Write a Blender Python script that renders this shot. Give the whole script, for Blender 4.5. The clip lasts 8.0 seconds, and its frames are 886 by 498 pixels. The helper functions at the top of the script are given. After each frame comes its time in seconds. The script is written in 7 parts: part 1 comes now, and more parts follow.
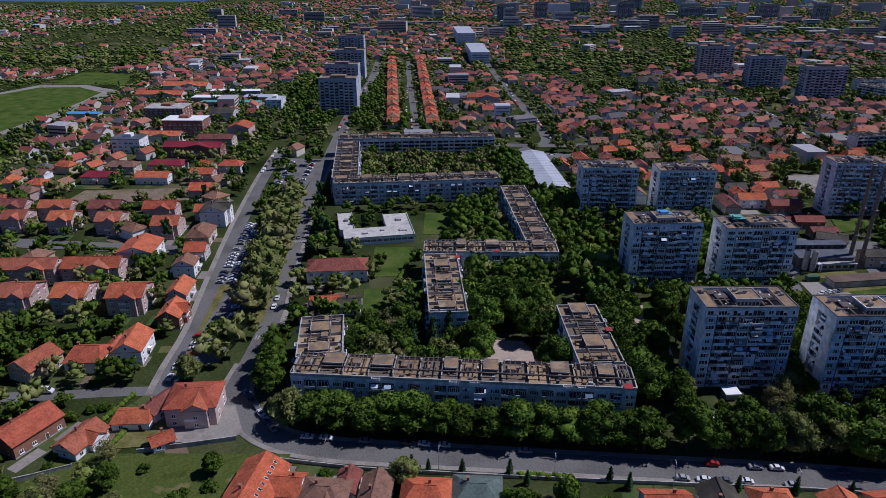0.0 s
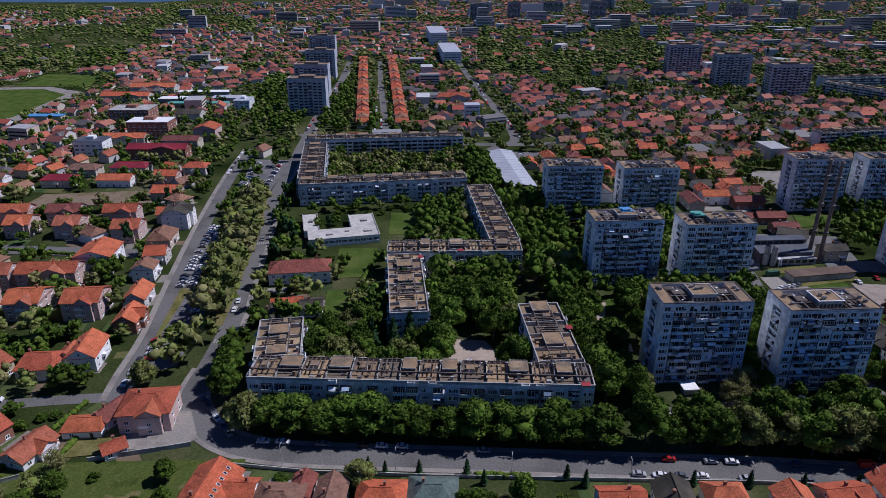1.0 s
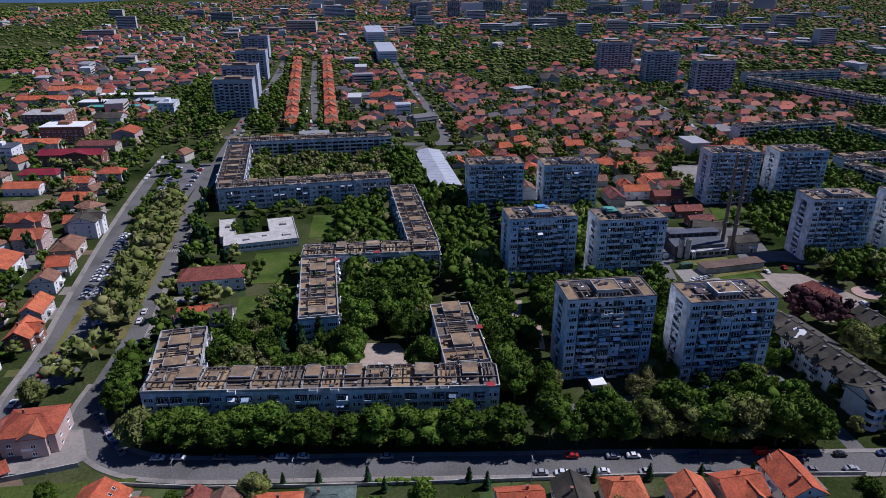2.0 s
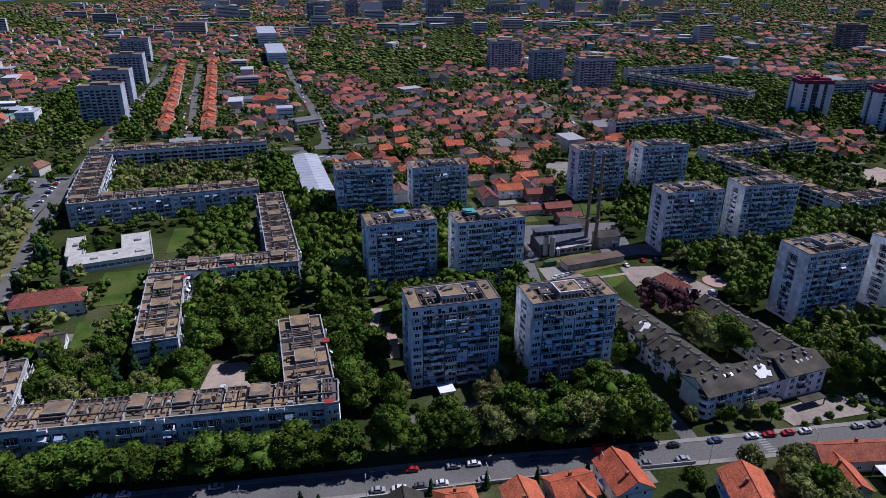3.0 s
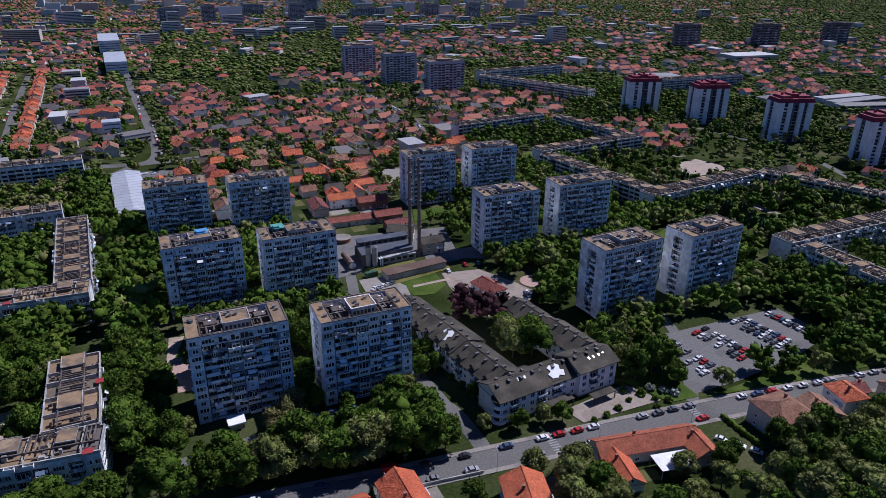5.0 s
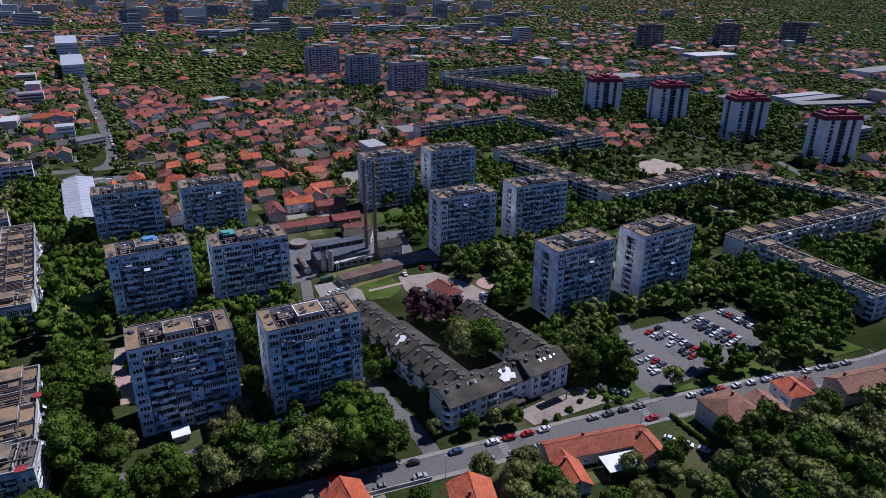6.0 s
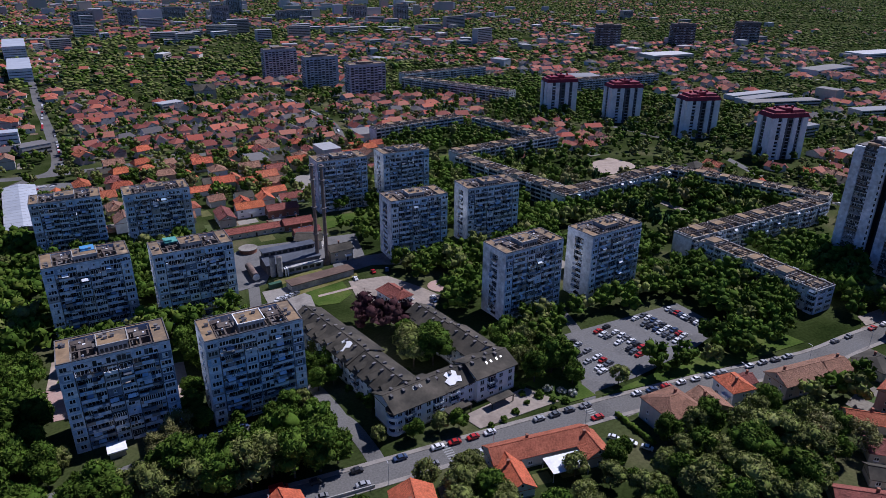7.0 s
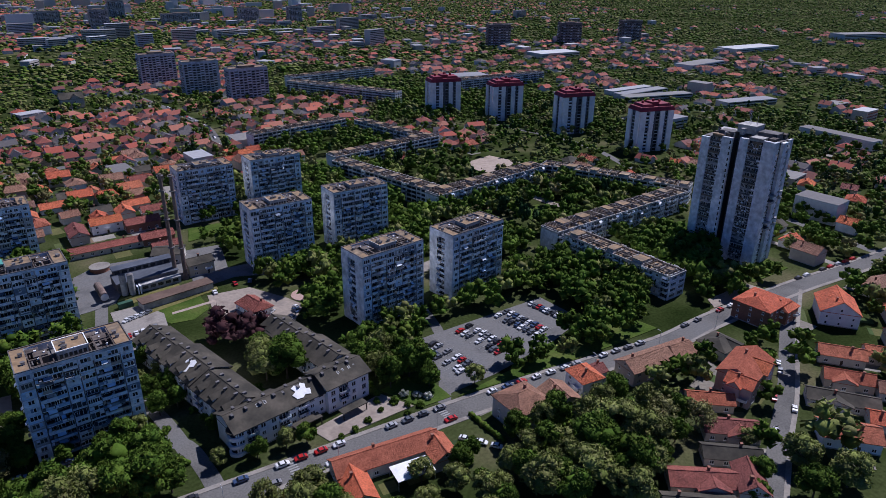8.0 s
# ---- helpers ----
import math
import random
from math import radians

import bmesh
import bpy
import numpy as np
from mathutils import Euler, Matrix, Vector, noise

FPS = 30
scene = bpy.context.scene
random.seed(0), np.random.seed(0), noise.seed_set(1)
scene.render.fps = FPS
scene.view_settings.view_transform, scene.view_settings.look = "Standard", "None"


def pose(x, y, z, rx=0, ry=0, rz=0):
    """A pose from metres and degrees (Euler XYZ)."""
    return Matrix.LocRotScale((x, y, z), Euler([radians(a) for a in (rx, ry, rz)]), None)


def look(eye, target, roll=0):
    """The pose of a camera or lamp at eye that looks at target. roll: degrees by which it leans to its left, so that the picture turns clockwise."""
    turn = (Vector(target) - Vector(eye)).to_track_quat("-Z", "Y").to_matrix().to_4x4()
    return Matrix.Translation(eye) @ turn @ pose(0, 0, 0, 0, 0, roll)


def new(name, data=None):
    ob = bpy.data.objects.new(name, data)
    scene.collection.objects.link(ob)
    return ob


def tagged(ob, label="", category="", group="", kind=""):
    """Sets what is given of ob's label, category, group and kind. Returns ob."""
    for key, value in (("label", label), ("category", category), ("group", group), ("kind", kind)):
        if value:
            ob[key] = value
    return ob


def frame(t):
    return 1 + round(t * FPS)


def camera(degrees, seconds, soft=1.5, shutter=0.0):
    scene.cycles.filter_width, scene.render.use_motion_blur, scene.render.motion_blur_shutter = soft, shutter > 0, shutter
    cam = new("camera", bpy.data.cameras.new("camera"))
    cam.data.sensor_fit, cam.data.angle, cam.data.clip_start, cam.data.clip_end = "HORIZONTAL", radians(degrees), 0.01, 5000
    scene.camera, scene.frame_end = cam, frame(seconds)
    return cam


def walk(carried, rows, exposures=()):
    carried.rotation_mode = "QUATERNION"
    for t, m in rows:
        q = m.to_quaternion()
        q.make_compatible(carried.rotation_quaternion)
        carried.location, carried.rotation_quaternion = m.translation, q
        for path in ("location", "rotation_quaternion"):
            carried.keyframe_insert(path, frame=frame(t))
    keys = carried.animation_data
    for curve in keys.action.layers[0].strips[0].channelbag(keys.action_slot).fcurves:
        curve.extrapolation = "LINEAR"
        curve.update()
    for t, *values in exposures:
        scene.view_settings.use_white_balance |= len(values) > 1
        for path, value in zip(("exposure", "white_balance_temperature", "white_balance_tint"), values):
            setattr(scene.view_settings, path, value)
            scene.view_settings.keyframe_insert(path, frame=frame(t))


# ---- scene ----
cam = camera(67.0, 8.0, soft=0.8)
KELVIN, TINT = 5600, 20
METRES, EYE, TILT, LEAN, TURN = 134.5, 140.0, 0.0, 0.0, 5.4
ROWS = [
    (0.0, 0.0, 0.0, 0.0, -0.01, -23.57, 0.02),
    (0.5, 0.0271, 0.0036, -0.0026, -0.97, -23.55, 0.02),
    (1.0, 0.0557, 0.0078, -0.005, -1.91, -23.56, 0.01),
    (1.2, 0.0671, 0.0095, -0.006, -2.286, -23.564, 0.006),
    (1.48, 0.0832, 0.0118, -0.0073, -2.8124, -23.5696, 0.0004),
    (2.3, 0.2526, 0.0351, -0.0124, -8.5312, -23.62, -0.15),
    (2.5, 0.2931, 0.0392, -0.0125, -9.83, -23.63, -0.18),
    (3.0, 0.3957, 0.0459, -0.0069, -13.45, -23.65, -0.26),
    (3.5, 0.4985, 0.046, -0.0034, -17.0, -23.55, -0.33),
    (4.0, 0.5989, 0.0378, -0.0021, -20.55, -23.45, -0.39),
    (4.2, 0.6185, 0.0353, -0.001, -21.2605, -23.4402, -0.4096),
    (4.5, 0.6389, 0.0328, 0.0001, -22.0, -23.43, -0.43),
    (4.7, 0.6521, 0.0304, 0.0007, -22.4773, -23.4153, -0.4407),
    (5.8, 0.7245, 0.0169, 0.0042, -25.1027, -23.3347, -0.4993),
    (6.0, 0.7377, 0.0145, 0.0048, -25.58, -23.32, -0.51),
    (6.5, 0.7697, 0.0072, 0.0068, -26.92, -23.29, -0.51),
    (7.0, 0.8032, -0.0016, 0.0068, -28.46, -23.23, -0.52),
    (7.2, 0.8354, -0.0114, 0.0065, -30.0792, -23.18, -0.51),
    (7.5, 0.8951, -0.0314, 0.0049, -32.82, -23.07, -0.49),
    (8.0, 0.9801, -0.0664, 0.0005, -36.15, -23.06, -0.47),
]
walk(cam, [(t, pose(0, 0, EYE, TILT, LEAN, TURN) @ pose(METRES * x, METRES * y, METRES * z, 90 + pitch, roll, yaw)) for t, x, y, z, yaw, pitch, roll in ROWS],
     exposures=[(0.0, -0.5, KELVIN, TINT), (2.5, -0.25, KELVIN, TINT), (4.5, -0.2, KELVIN, TINT), (8.0, -0.14, KELVIN, TINT)])

# ---- daylight ----
SUN_AZ, SUN_EL = math.atan2(0.952, 0.305), radians(53)
world = bpy.data.worlds.new("sky")
scene.world = world
world.use_nodes = True
wn = world.node_tree
sky = wn.nodes.new("ShaderNodeTexSky")
sky.sky_type, sky.sun_disc = "NISHITA", False
sky.sun_elevation, sky.sun_rotation = SUN_EL, SUN_AZ
sky.air_density, sky.dust_density, sky.ozone_density = 1.0, 0.0, 8.0
deep = wn.nodes.new("ShaderNodeMix")
deep.data_type, deep.blend_type = "RGBA", "MULTIPLY"
deep.inputs["Factor"].default_value = 1.0
deep.inputs["B"].default_value = (0.66, 1.0, 1.50, 1)
wn.links.new(sky.outputs[0], deep.inputs["A"])
wn.links.new(deep.outputs["Result"], wn.nodes["Background"].inputs[0])
wn.nodes["Background"].inputs[1].default_value = 0.038
sun = new("sun", bpy.data.lights.new("sun", "SUN"))
sun.data.energy, sun.data.angle, sun.data.color = 5.0, radians(0.55), (1.0, 0.945, 0.88)
toward = Vector((math.sin(SUN_AZ) * math.cos(SUN_EL), math.cos(SUN_AZ) * math.cos(SUN_EL), math.sin(SUN_EL)))
sun.matrix_basis = look(toward * 900, (0, 0, 0))

# ---- materials ----
def material(name, colours, rough=0.8, vary="object", grain=0.6, blotch=0.06, amount=0.35, bump=0.15, metal=0.0, rows=0.0, steps=False, spec=0.3):
    """colours: picked by object, by island, by piece (both) or by blotches of noise; grain and blotch: noise scales per metre; rows: relief of courses per metre."""
    m = bpy.data.materials.new(name)
    m.use_nodes = True
    t = m.node_tree
    n, l = t.nodes, t.links
    bsdf = n["Principled BSDF"]
    bsdf.inputs["Roughness"].default_value = rough
    bsdf.inputs["Metallic"].default_value = metal
    bsdf.inputs["Specular IOR Level"].default_value = spec
    geo = n.new("ShaderNodeNewGeometry")
    big = n.new("ShaderNodeTexNoise")
    big.inputs["Scale"].default_value, big.inputs["Detail"].default_value = blotch, 5
    fine = n.new("ShaderNodeTexNoise")
    fine.inputs["Scale"].default_value, fine.inputs["Detail"].default_value = grain, 6
    l.new(geo.outputs["Position"], big.inputs["Vector"])
    l.new(geo.outputs["Position"], fine.inputs["Vector"])
    ramp = n.new("ShaderNodeValToRGB")
    els = ramp.color_ramp.elements
    while len(els) < len(colours):
        els.new(0.5)
    for i, c in enumerate(colours):
        lo, hi = (0.3, 0.7) if vary == "noise" else (0.0, 1.0)
        k = i / len(colours) if steps else i / max(1, len(colours) - 1)
        els[i].position = lo + (hi - lo) * k
        els[i].color = (*c, 1)
    if steps:
        ramp.color_ramp.interpolation = "CONSTANT"
    if vary == "object":
        l.new(n.new("ShaderNodeObjectInfo").outputs["Random"], ramp.inputs[0])
    elif vary == "island":
        l.new(geo.outputs["Random Per Island"], ramp.inputs[0])
    elif vary == "piece":
        mixed, turn = n.new("ShaderNodeMath"), n.new("ShaderNodeMath")
        turn.operation = "FRACT"
        l.new(geo.outputs["Random Per Island"], mixed.inputs[0])
        l.new(n.new("ShaderNodeObjectInfo").outputs["Random"], mixed.inputs[1])
        l.new(mixed.outputs[0], turn.inputs[0])
        l.new(turn.outputs[0], ramp.inputs[0])
    else:
        l.new(big.outputs["Fac"], ramp.inputs[0])
    span = n.new("ShaderNodeMapRange")
    span.inputs["From Min"].default_value, span.inputs["From Max"].default_value = 0.3, 0.7
    span.inputs["To Min"].default_value, span.inputs["To Max"].default_value = 1 - amount, 1 + amount
    both = n.new("ShaderNodeMath")
    both.operation = "MULTIPLY_ADD"
    both.inputs[1].default_value = 0.55
    half = n.new("ShaderNodeMath")
    half.operation = "MULTIPLY"
    half.inputs[1].default_value = 0.45
    l.new(big.outputs["Fac"], half.inputs[0])
    l.new(fine.outputs["Fac"], both.inputs[0])
    l.new(half.outputs[0], both.inputs[2])
    l.new(both.outputs[0], span.inputs["Value"])
    mul = n.new("ShaderNodeMix")
    mul.data_type, mul.blend_type = "RGBA", "MULTIPLY"
    mul.inputs["Factor"].default_value = 1.0
    l.new(ramp.outputs[0], mul.inputs["A"])
    l.new(span.outputs[0], mul.inputs["B"])
    l.new(mul.outputs["Result"], bsdf.inputs["Base Color"])
    height = fine.outputs["Fac"]
    if rows:
        tc = n.new("ShaderNodeTexCoord")
        wave = n.new("ShaderNodeTexWave")
        wave.bands_direction = "Y"
        wave.inputs["Scale"].default_value, wave.inputs["Distortion"].default_value = rows, 0.4
        l.new(tc.outputs["Object"], wave.inputs["Vector"])
        add = n.new("ShaderNodeMath")
        l.new(wave.outputs["Fac"], add.inputs[0])
        l.new(fine.outputs["Fac"], add.inputs[1])
        height = add.outputs[0]
    if bump:
        bp = n.new("ShaderNodeBump")
        bp.inputs["Strength"].default_value, bp.inputs["Distance"].default_value = bump, 0.12
        l.new(height, bp.inputs["Height"])
        l.new(bp.outputs["Normal"], bsdf.inputs["Normal"])
    return m


M_GRASS = material("meadow", [(0.018, 0.03, 0.008), (0.034, 0.048, 0.014), (0.055, 0.066, 0.025), (0.10, 0.09, 0.05)], 0.95, "noise", 0.9, 0.02, 0.5, 0.3, spec=0.0)
M_LAWN = material("lawn", [(0.045, 0.08, 0.016), (0.068, 0.105, 0.022), (0.09, 0.105, 0.03)], 0.95, "noise", 1.2, 0.08, 0.35, 0.3, spec=0.0)
M_MEADOW = material("rough_meadow", [(0.05, 0.08, 0.018), (0.085, 0.105, 0.026), (0.06, 0.085, 0.02), (0.13, 0.115, 0.05)], 0.95, "noise", 1.6, 0.14, 0.5, 0.4, spec=0.0)
M_DRY = material("dry_meadow", [(0.11, 0.11, 0.03), (0.17, 0.15, 0.06), (0.10, 0.12, 0.03)], 0.95, "noise", 1.0, 0.1, 0.35, 0.3, spec=0.0)
M_EARTH = material("bare_earth", [(0.16, 0.12, 0.08), (0.22, 0.17, 0.12), (0.12, 0.10, 0.05)], 0.95, "noise", 0.8, 0.08, 0.3, 0.3, spec=0.0)
M_ROAD = material("asphalt", [(0.115, 0.112, 0.108), (0.145, 0.14, 0.132), (0.128, 0.126, 0.122)], 0.9, "noise", 1.5, 0.05, 0.36, 0.08, spec=0.12)
M_LOT = material("old_asphalt", [(0.11, 0.11, 0.11), (0.15, 0.145, 0.14), (0.13, 0.13, 0.13)], 0.9, "noise", 1.2, 0.1, 0.3, 0.1)
M_PAVE = material("concrete_paving", [(0.19, 0.17, 0.15), (0.27, 0.245, 0.215), (0.22, 0.205, 0.185)], 0.9, "noise", 1.2, 0.12, 0.25, 0.1)
M_PINKPAVE = material("pink_paving", [(0.36, 0.22, 0.19), (0.42, 0.28, 0.24), (0.32, 0.24, 0.2)], 0.9, "noise", 1.2, 0.12, 0.2, 0.1)
M_SAND = material("sand_court", [(0.33, 0.26, 0.2), (0.4, 0.32, 0.26), (0.28, 0.22, 0.18)], 0.95, "noise", 0.7, 0.1, 0.2, 0.1)
M_YARD = material("worn_paving", [(0.25, 0.205, 0.17), (0.31, 0.26, 0.215), (0.2, 0.17, 0.145)], 0.95, "noise", 0.7, 0.1, 0.25, 0.1)
M_LINE = material("road_paint", [(0.36, 0.36, 0.35), (0.24, 0.24, 0.23)], 0.8, "noise", 2.0, 0.4, 0.3, 0.0)
M_WATER = material("river", [(0.06, 0.10, 0.15), (0.08, 0.12, 0.17)], 0.25, "noise", 0.05, 0.01, 0.1, 0.0)
M_PANEL = material("facade_panel", [(0.55, 0.58, 0.61), (0.74, 0.75, 0.76), (0.62, 0.65, 0.68), (0.8, 0.8, 0.8)], 0.85, "noise", 0.5, 0.13, 0.48, 0.12, spec=0.12)
M_CONC = material("weathered_concrete", [(0.30, 0.29, 0.28), (0.38, 0.37, 0.35), (0.44, 0.42, 0.39)], 0.9, "noise", 0.6, 0.15, 0.3, 0.2)
M_WHITE = material("white_render", [(0.76, 0.76, 0.75), (0.84, 0.84, 0.83), (0.80, 0.80, 0.80)], 0.85, "noise", 0.5, 0.15, 0.14, 0.08)
M_DARKCONC = material("dark_concrete", [(0.09, 0.085, 0.085), (0.14, 0.13, 0.13), (0.18, 0.165, 0.155)], 0.9, "noise", 0.6, 0.2, 0.35, 0.2)
M_BEAM = material("stained_beams", [(0.075, 0.058, 0.05), (0.11, 0.088, 0.075), (0.15, 0.125, 0.108)], 0.9, "noise", 0.8, 0.2, 0.3, 0.1)
M_BROWNSHEET = material("brown_sheet", [(0.11, 0.07, 0.052), (0.15, 0.10, 0.075)], 0.8, "noise", 0.6, 0.1, 0.25, 0.05)
M_BLUEROOF = material("slate_blue_sheet", [(0.07, 0.08, 0.10), (0.10, 0.11, 0.135)], 0.6, "noise", 0.6, 0.1, 0.25, 0.05)
M_TERR = material("terrace_tiles", [(0.23, 0.155, 0.09), (0.31, 0.21, 0.12), (0.15, 0.115, 0.082), (0.36, 0.265, 0.165)], 0.9, "noise", 0.8, 0.12, 0.3, 0.15)
M_BALC = material("balcony_front", [(0.6, 0.72, 0.82), (0.86, 0.87, 0.88), (0.16, 0.22, 0.31), (0.8, 0.82, 0.84), (0.42, 0.56, 0.7), (0.84, 0.83, 0.82), (0.4, 0.34, 0.28), (0.1, 0.115, 0.14), (0.76, 0.82, 0.86), (0.24, 0.3, 0.38)], 0.8, "piece", 0.8, 0.3, 0.25, 0.1, steps=True)
M_GLASS = material("window_glass", [(0.015, 0.018, 0.022), (0.03, 0.035, 0.04), (0.012, 0.015, 0.02), (0.07, 0.075, 0.08)], 0.2, "object", 0.3, 0.2, 0.3, 0.0, spec=0.35)
M_FRAME = material("window_casing", [(0.8, 0.8, 0.79), (0.86, 0.86, 0.85), (0.84, 0.84, 0.83), (0.5, 0.47, 0.43)], 0.6, "object", 1.0, 0.4, 0.15, 0.0)
# Bluish-grey panels; part of the blue paints in sky reflected on shaded fronts.
M_SPAN = material("spandrel_panel", [(0.66, 0.76, 0.85), (0.88, 0.88, 0.88), (0.42, 0.52, 0.63), (0.76, 0.8, 0.84), (0.2, 0.24, 0.3), (0.7, 0.73, 0.76), (0.52, 0.65, 0.77), (0.88, 0.88, 0.88), (0.4, 0.39, 0.38)], 0.85, "object", 0.7, 0.3, 0.42, 0.1, steps=True, spec=0.12)
# Near-black tone painting shade into balcony, loggia and high-rise recess walls.
M_SHADE = material("loggia_shade", [(0.035, 0.035, 0.04), (0.07, 0.068, 0.07), (0.025, 0.025, 0.028)], 0.9, "object", 0.8, 0.3, 0.3, 0.1)
M_ROOF = material("clay_tiles", [(0.44, 0.112, 0.062), (0.35, 0.092, 0.05), (0.5, 0.145, 0.065), (0.3, 0.095, 0.06), (0.46, 0.16, 0.09), (0.52, 0.145, 0.06), (0.35, 0.12, 0.075)], 0.85, "object", 1.6, 0.32, 0.5, 0.5, rows=3.2, spec=0.12)
M_ROOF_O = material("new_orange_tiles", [(0.54, 0.13, 0.055), (0.48, 0.11, 0.05), (0.56, 0.16, 0.07)], 0.8, "object", 1.6, 0.32, 0.5, 0.5, rows=3.2)
M_ROOF_R = material("dull_red_tiles", [(0.22, 0.07, 0.055), (0.28, 0.085, 0.06), (0.18, 0.06, 0.05)], 0.8, "object", 1.6, 0.32, 0.5, 0.5, rows=3.2)
M_CRIMSON = material("crimson_sheet", [(0.20, 0.02, 0.035), (0.26, 0.028, 0.04)], 0.6, "noise", 0.9, 0.12, 0.22, 0.1)
M_ROOF_B = material("brown_tiles", [(0.25, 0.125, 0.08), (0.30, 0.16, 0.10), (0.2, 0.11, 0.08)], 0.85, "object", 1.6, 0.32, 0.5, 0.5, rows=3.2)
M_ROOF_G = material("grey_roofing", [(0.04, 0.036, 0.028), (0.06, 0.053, 0.04), (0.088, 0.075, 0.057)], 0.85, "noise", 0.8, 0.15, 0.3, 0.3)
M_ROOF_GREEN = material("grey_green_tiles", [(0.11, 0.15, 0.13), (0.13, 0.17, 0.15)], 0.8, "object", 1.6, 0.32, 0.5, 0.5, rows=3.2)
M_WALL = material("house_render", [(0.62, 0.6, 0.55), (0.52, 0.44, 0.33), (0.68, 0.67, 0.65), (0.42, 0.38, 0.34), (0.60, 0.50, 0.40), (0.5, 0.5, 0.5), (0.66, 0.62, 0.52)], 0.9, "object", 0.6, 0.2, 0.16, 0.1)
M_WALL_P = material("pink_render", [(0.52, 0.37, 0.33), (0.56, 0.42, 0.38)], 0.9, "object", 0.6, 0.2, 0.16, 0.1)
M_WALL_C = material("cream_render", [(0.55, 0.45, 0.30), (0.60, 0.50, 0.36)], 0.9, "object", 0.6, 0.2, 0.16, 0.1)
M_BRICK = material("brick_wall", [(0.26, 0.12, 0.08), (0.3, 0.15, 0.1)], 0.9, "object", 1.5, 0.3, 0.25, 0.2)
M_METAL = material("sheet_metal", [(0.55, 0.57, 0.6), (0.62, 0.64, 0.66)], 0.45, "noise", 0.6, 0.08, 0.1, 0.05, metal=0.3)
M_STEEL = material("rusty_steel", [(0.16, 0.11, 0.09), (0.22, 0.16, 0.13), (0.12, 0.10, 0.09)], 0.7, "noise", 0.8, 0.2, 0.3, 0.1, metal=0.2)
M_BLUE = material("blue_sheet", [(0.08, 0.25, 0.5), (0.1, 0.3, 0.55)], 0.6, "noise", 0.8, 0.3, 0.2, 0.05)
M_TEAL = material("teal_sheet", [(0.09, 0.30, 0.26), (0.12, 0.36, 0.31)], 0.6, "noise", 0.8, 0.3, 0.25, 0.05)
M_RED = material("red_canvas", [(0.34, 0.04, 0.045), (0.28, 0.035, 0.04)], 0.8, "noise", 0.8, 0.3, 0.2, 0.05)
M_YELLOW = material("yellow_paint", [(0.55, 0.38, 0.04), (0.62, 0.44, 0.06)], 0.6, "noise", 0.8, 0.3, 0.15, 0.05)
M_TARP = material("white_membrane", [(0.75, 0.75, 0.74), (0.82, 0.82, 0.81)], 0.7, "noise", 0.8, 0.2, 0.12, 0.05)
M_CAR = material("car_paint", [(0.68, 0.69, 0.7), (0.03, 0.03, 0.035), (0.35, 0.36, 0.38), (0.62, 0.63, 0.64), (0.10, 0.11, 0.13), (0.42, 0.02, 0.02), (0.05, 0.08, 0.16), (0.2, 0.2, 0.21), (0.72, 0.72, 0.72)], 0.3, "object", 0.6, 0.3, 0.05, 0.0, steps=True, spec=0.5)
M_TYRE = material("rubber", [(0.015, 0.015, 0.015), (0.025, 0.025, 0.025)], 0.9, "noise", 2, 1, 0.2, 0.0)
M_BARK = material("bark", [(0.07, 0.05, 0.035), (0.10, 0.08, 0.06)], 0.95, "noise", 3, 0.5, 0.3, 0.3)


def foliage(name, colours):
    m = material(name, colours, 0.75, "island", 1.5, 0.05, 0.4, 0.0, spec=0.04)
    t = m.node_tree
    geo = t.nodes.new("ShaderNodeNewGeometry")
    drift = t.nodes.new("ShaderNodeTexNoise")
    drift.inputs["Scale"].default_value, drift.inputs["Detail"].default_value = 0.085, 1
    t.links.new(geo.outputs["Position"], drift.inputs["Vector"])
    hsv = t.nodes.new("ShaderNodeHueSaturation")
    span = t.nodes.new("ShaderNodeMapRange")
    span.inputs["From Min"].default_value, span.inputs["From Max"].default_value = 0.3, 0.7
    span.inputs["To Min"].default_value, span.inputs["To Max"].default_value = 0.75, 1.5
    t.links.new(drift.outputs["Fac"], span.inputs["Value"])
    t.links.new(span.outputs[0], hsv.inputs["Value"])
    bsdf = t.nodes["Principled BSDF"]
    src = bsdf.inputs["Base Color"].links[0].from_socket
    t.links.new(src, hsv.inputs["Color"])
    t.links.new(hsv.outputs[0], bsdf.inputs["Base Color"])
    return m


M_LEAF = foliage("broad_leaves", [(0.031, 0.06, 0.008), (0.054, 0.096, 0.012), (0.082, 0.127, 0.017), (0.041, 0.076, 0.010), (0.103, 0.134, 0.022)])
M_OLIVE = foliage("spring_leaves", [(0.125, 0.155, 0.034), (0.15, 0.17, 0.046), (0.145, 0.145, 0.054), (0.11, 0.145, 0.03)])
M_BROWNLEAF = foliage("budding_twigs", [(0.17, 0.155, 0.065), (0.15, 0.16, 0.052), (0.185, 0.16, 0.075)])
M_PINE = foliage("needles", [(0.016, 0.04, 0.014), (0.026, 0.056, 0.018), (0.02, 0.046, 0.02)])
M_BLOSSOM = foliage("white_blossom", [(0.42, 0.42, 0.38), (0.12, 0.15, 0.07), (0.5, 0.5, 0.46), (0.3, 0.32, 0.25)])
M_PURPLE = foliage("purple_leaves", [(0.045, 0.02, 0.024), (0.062, 0.028, 0.03), (0.035, 0.02, 0.02)])

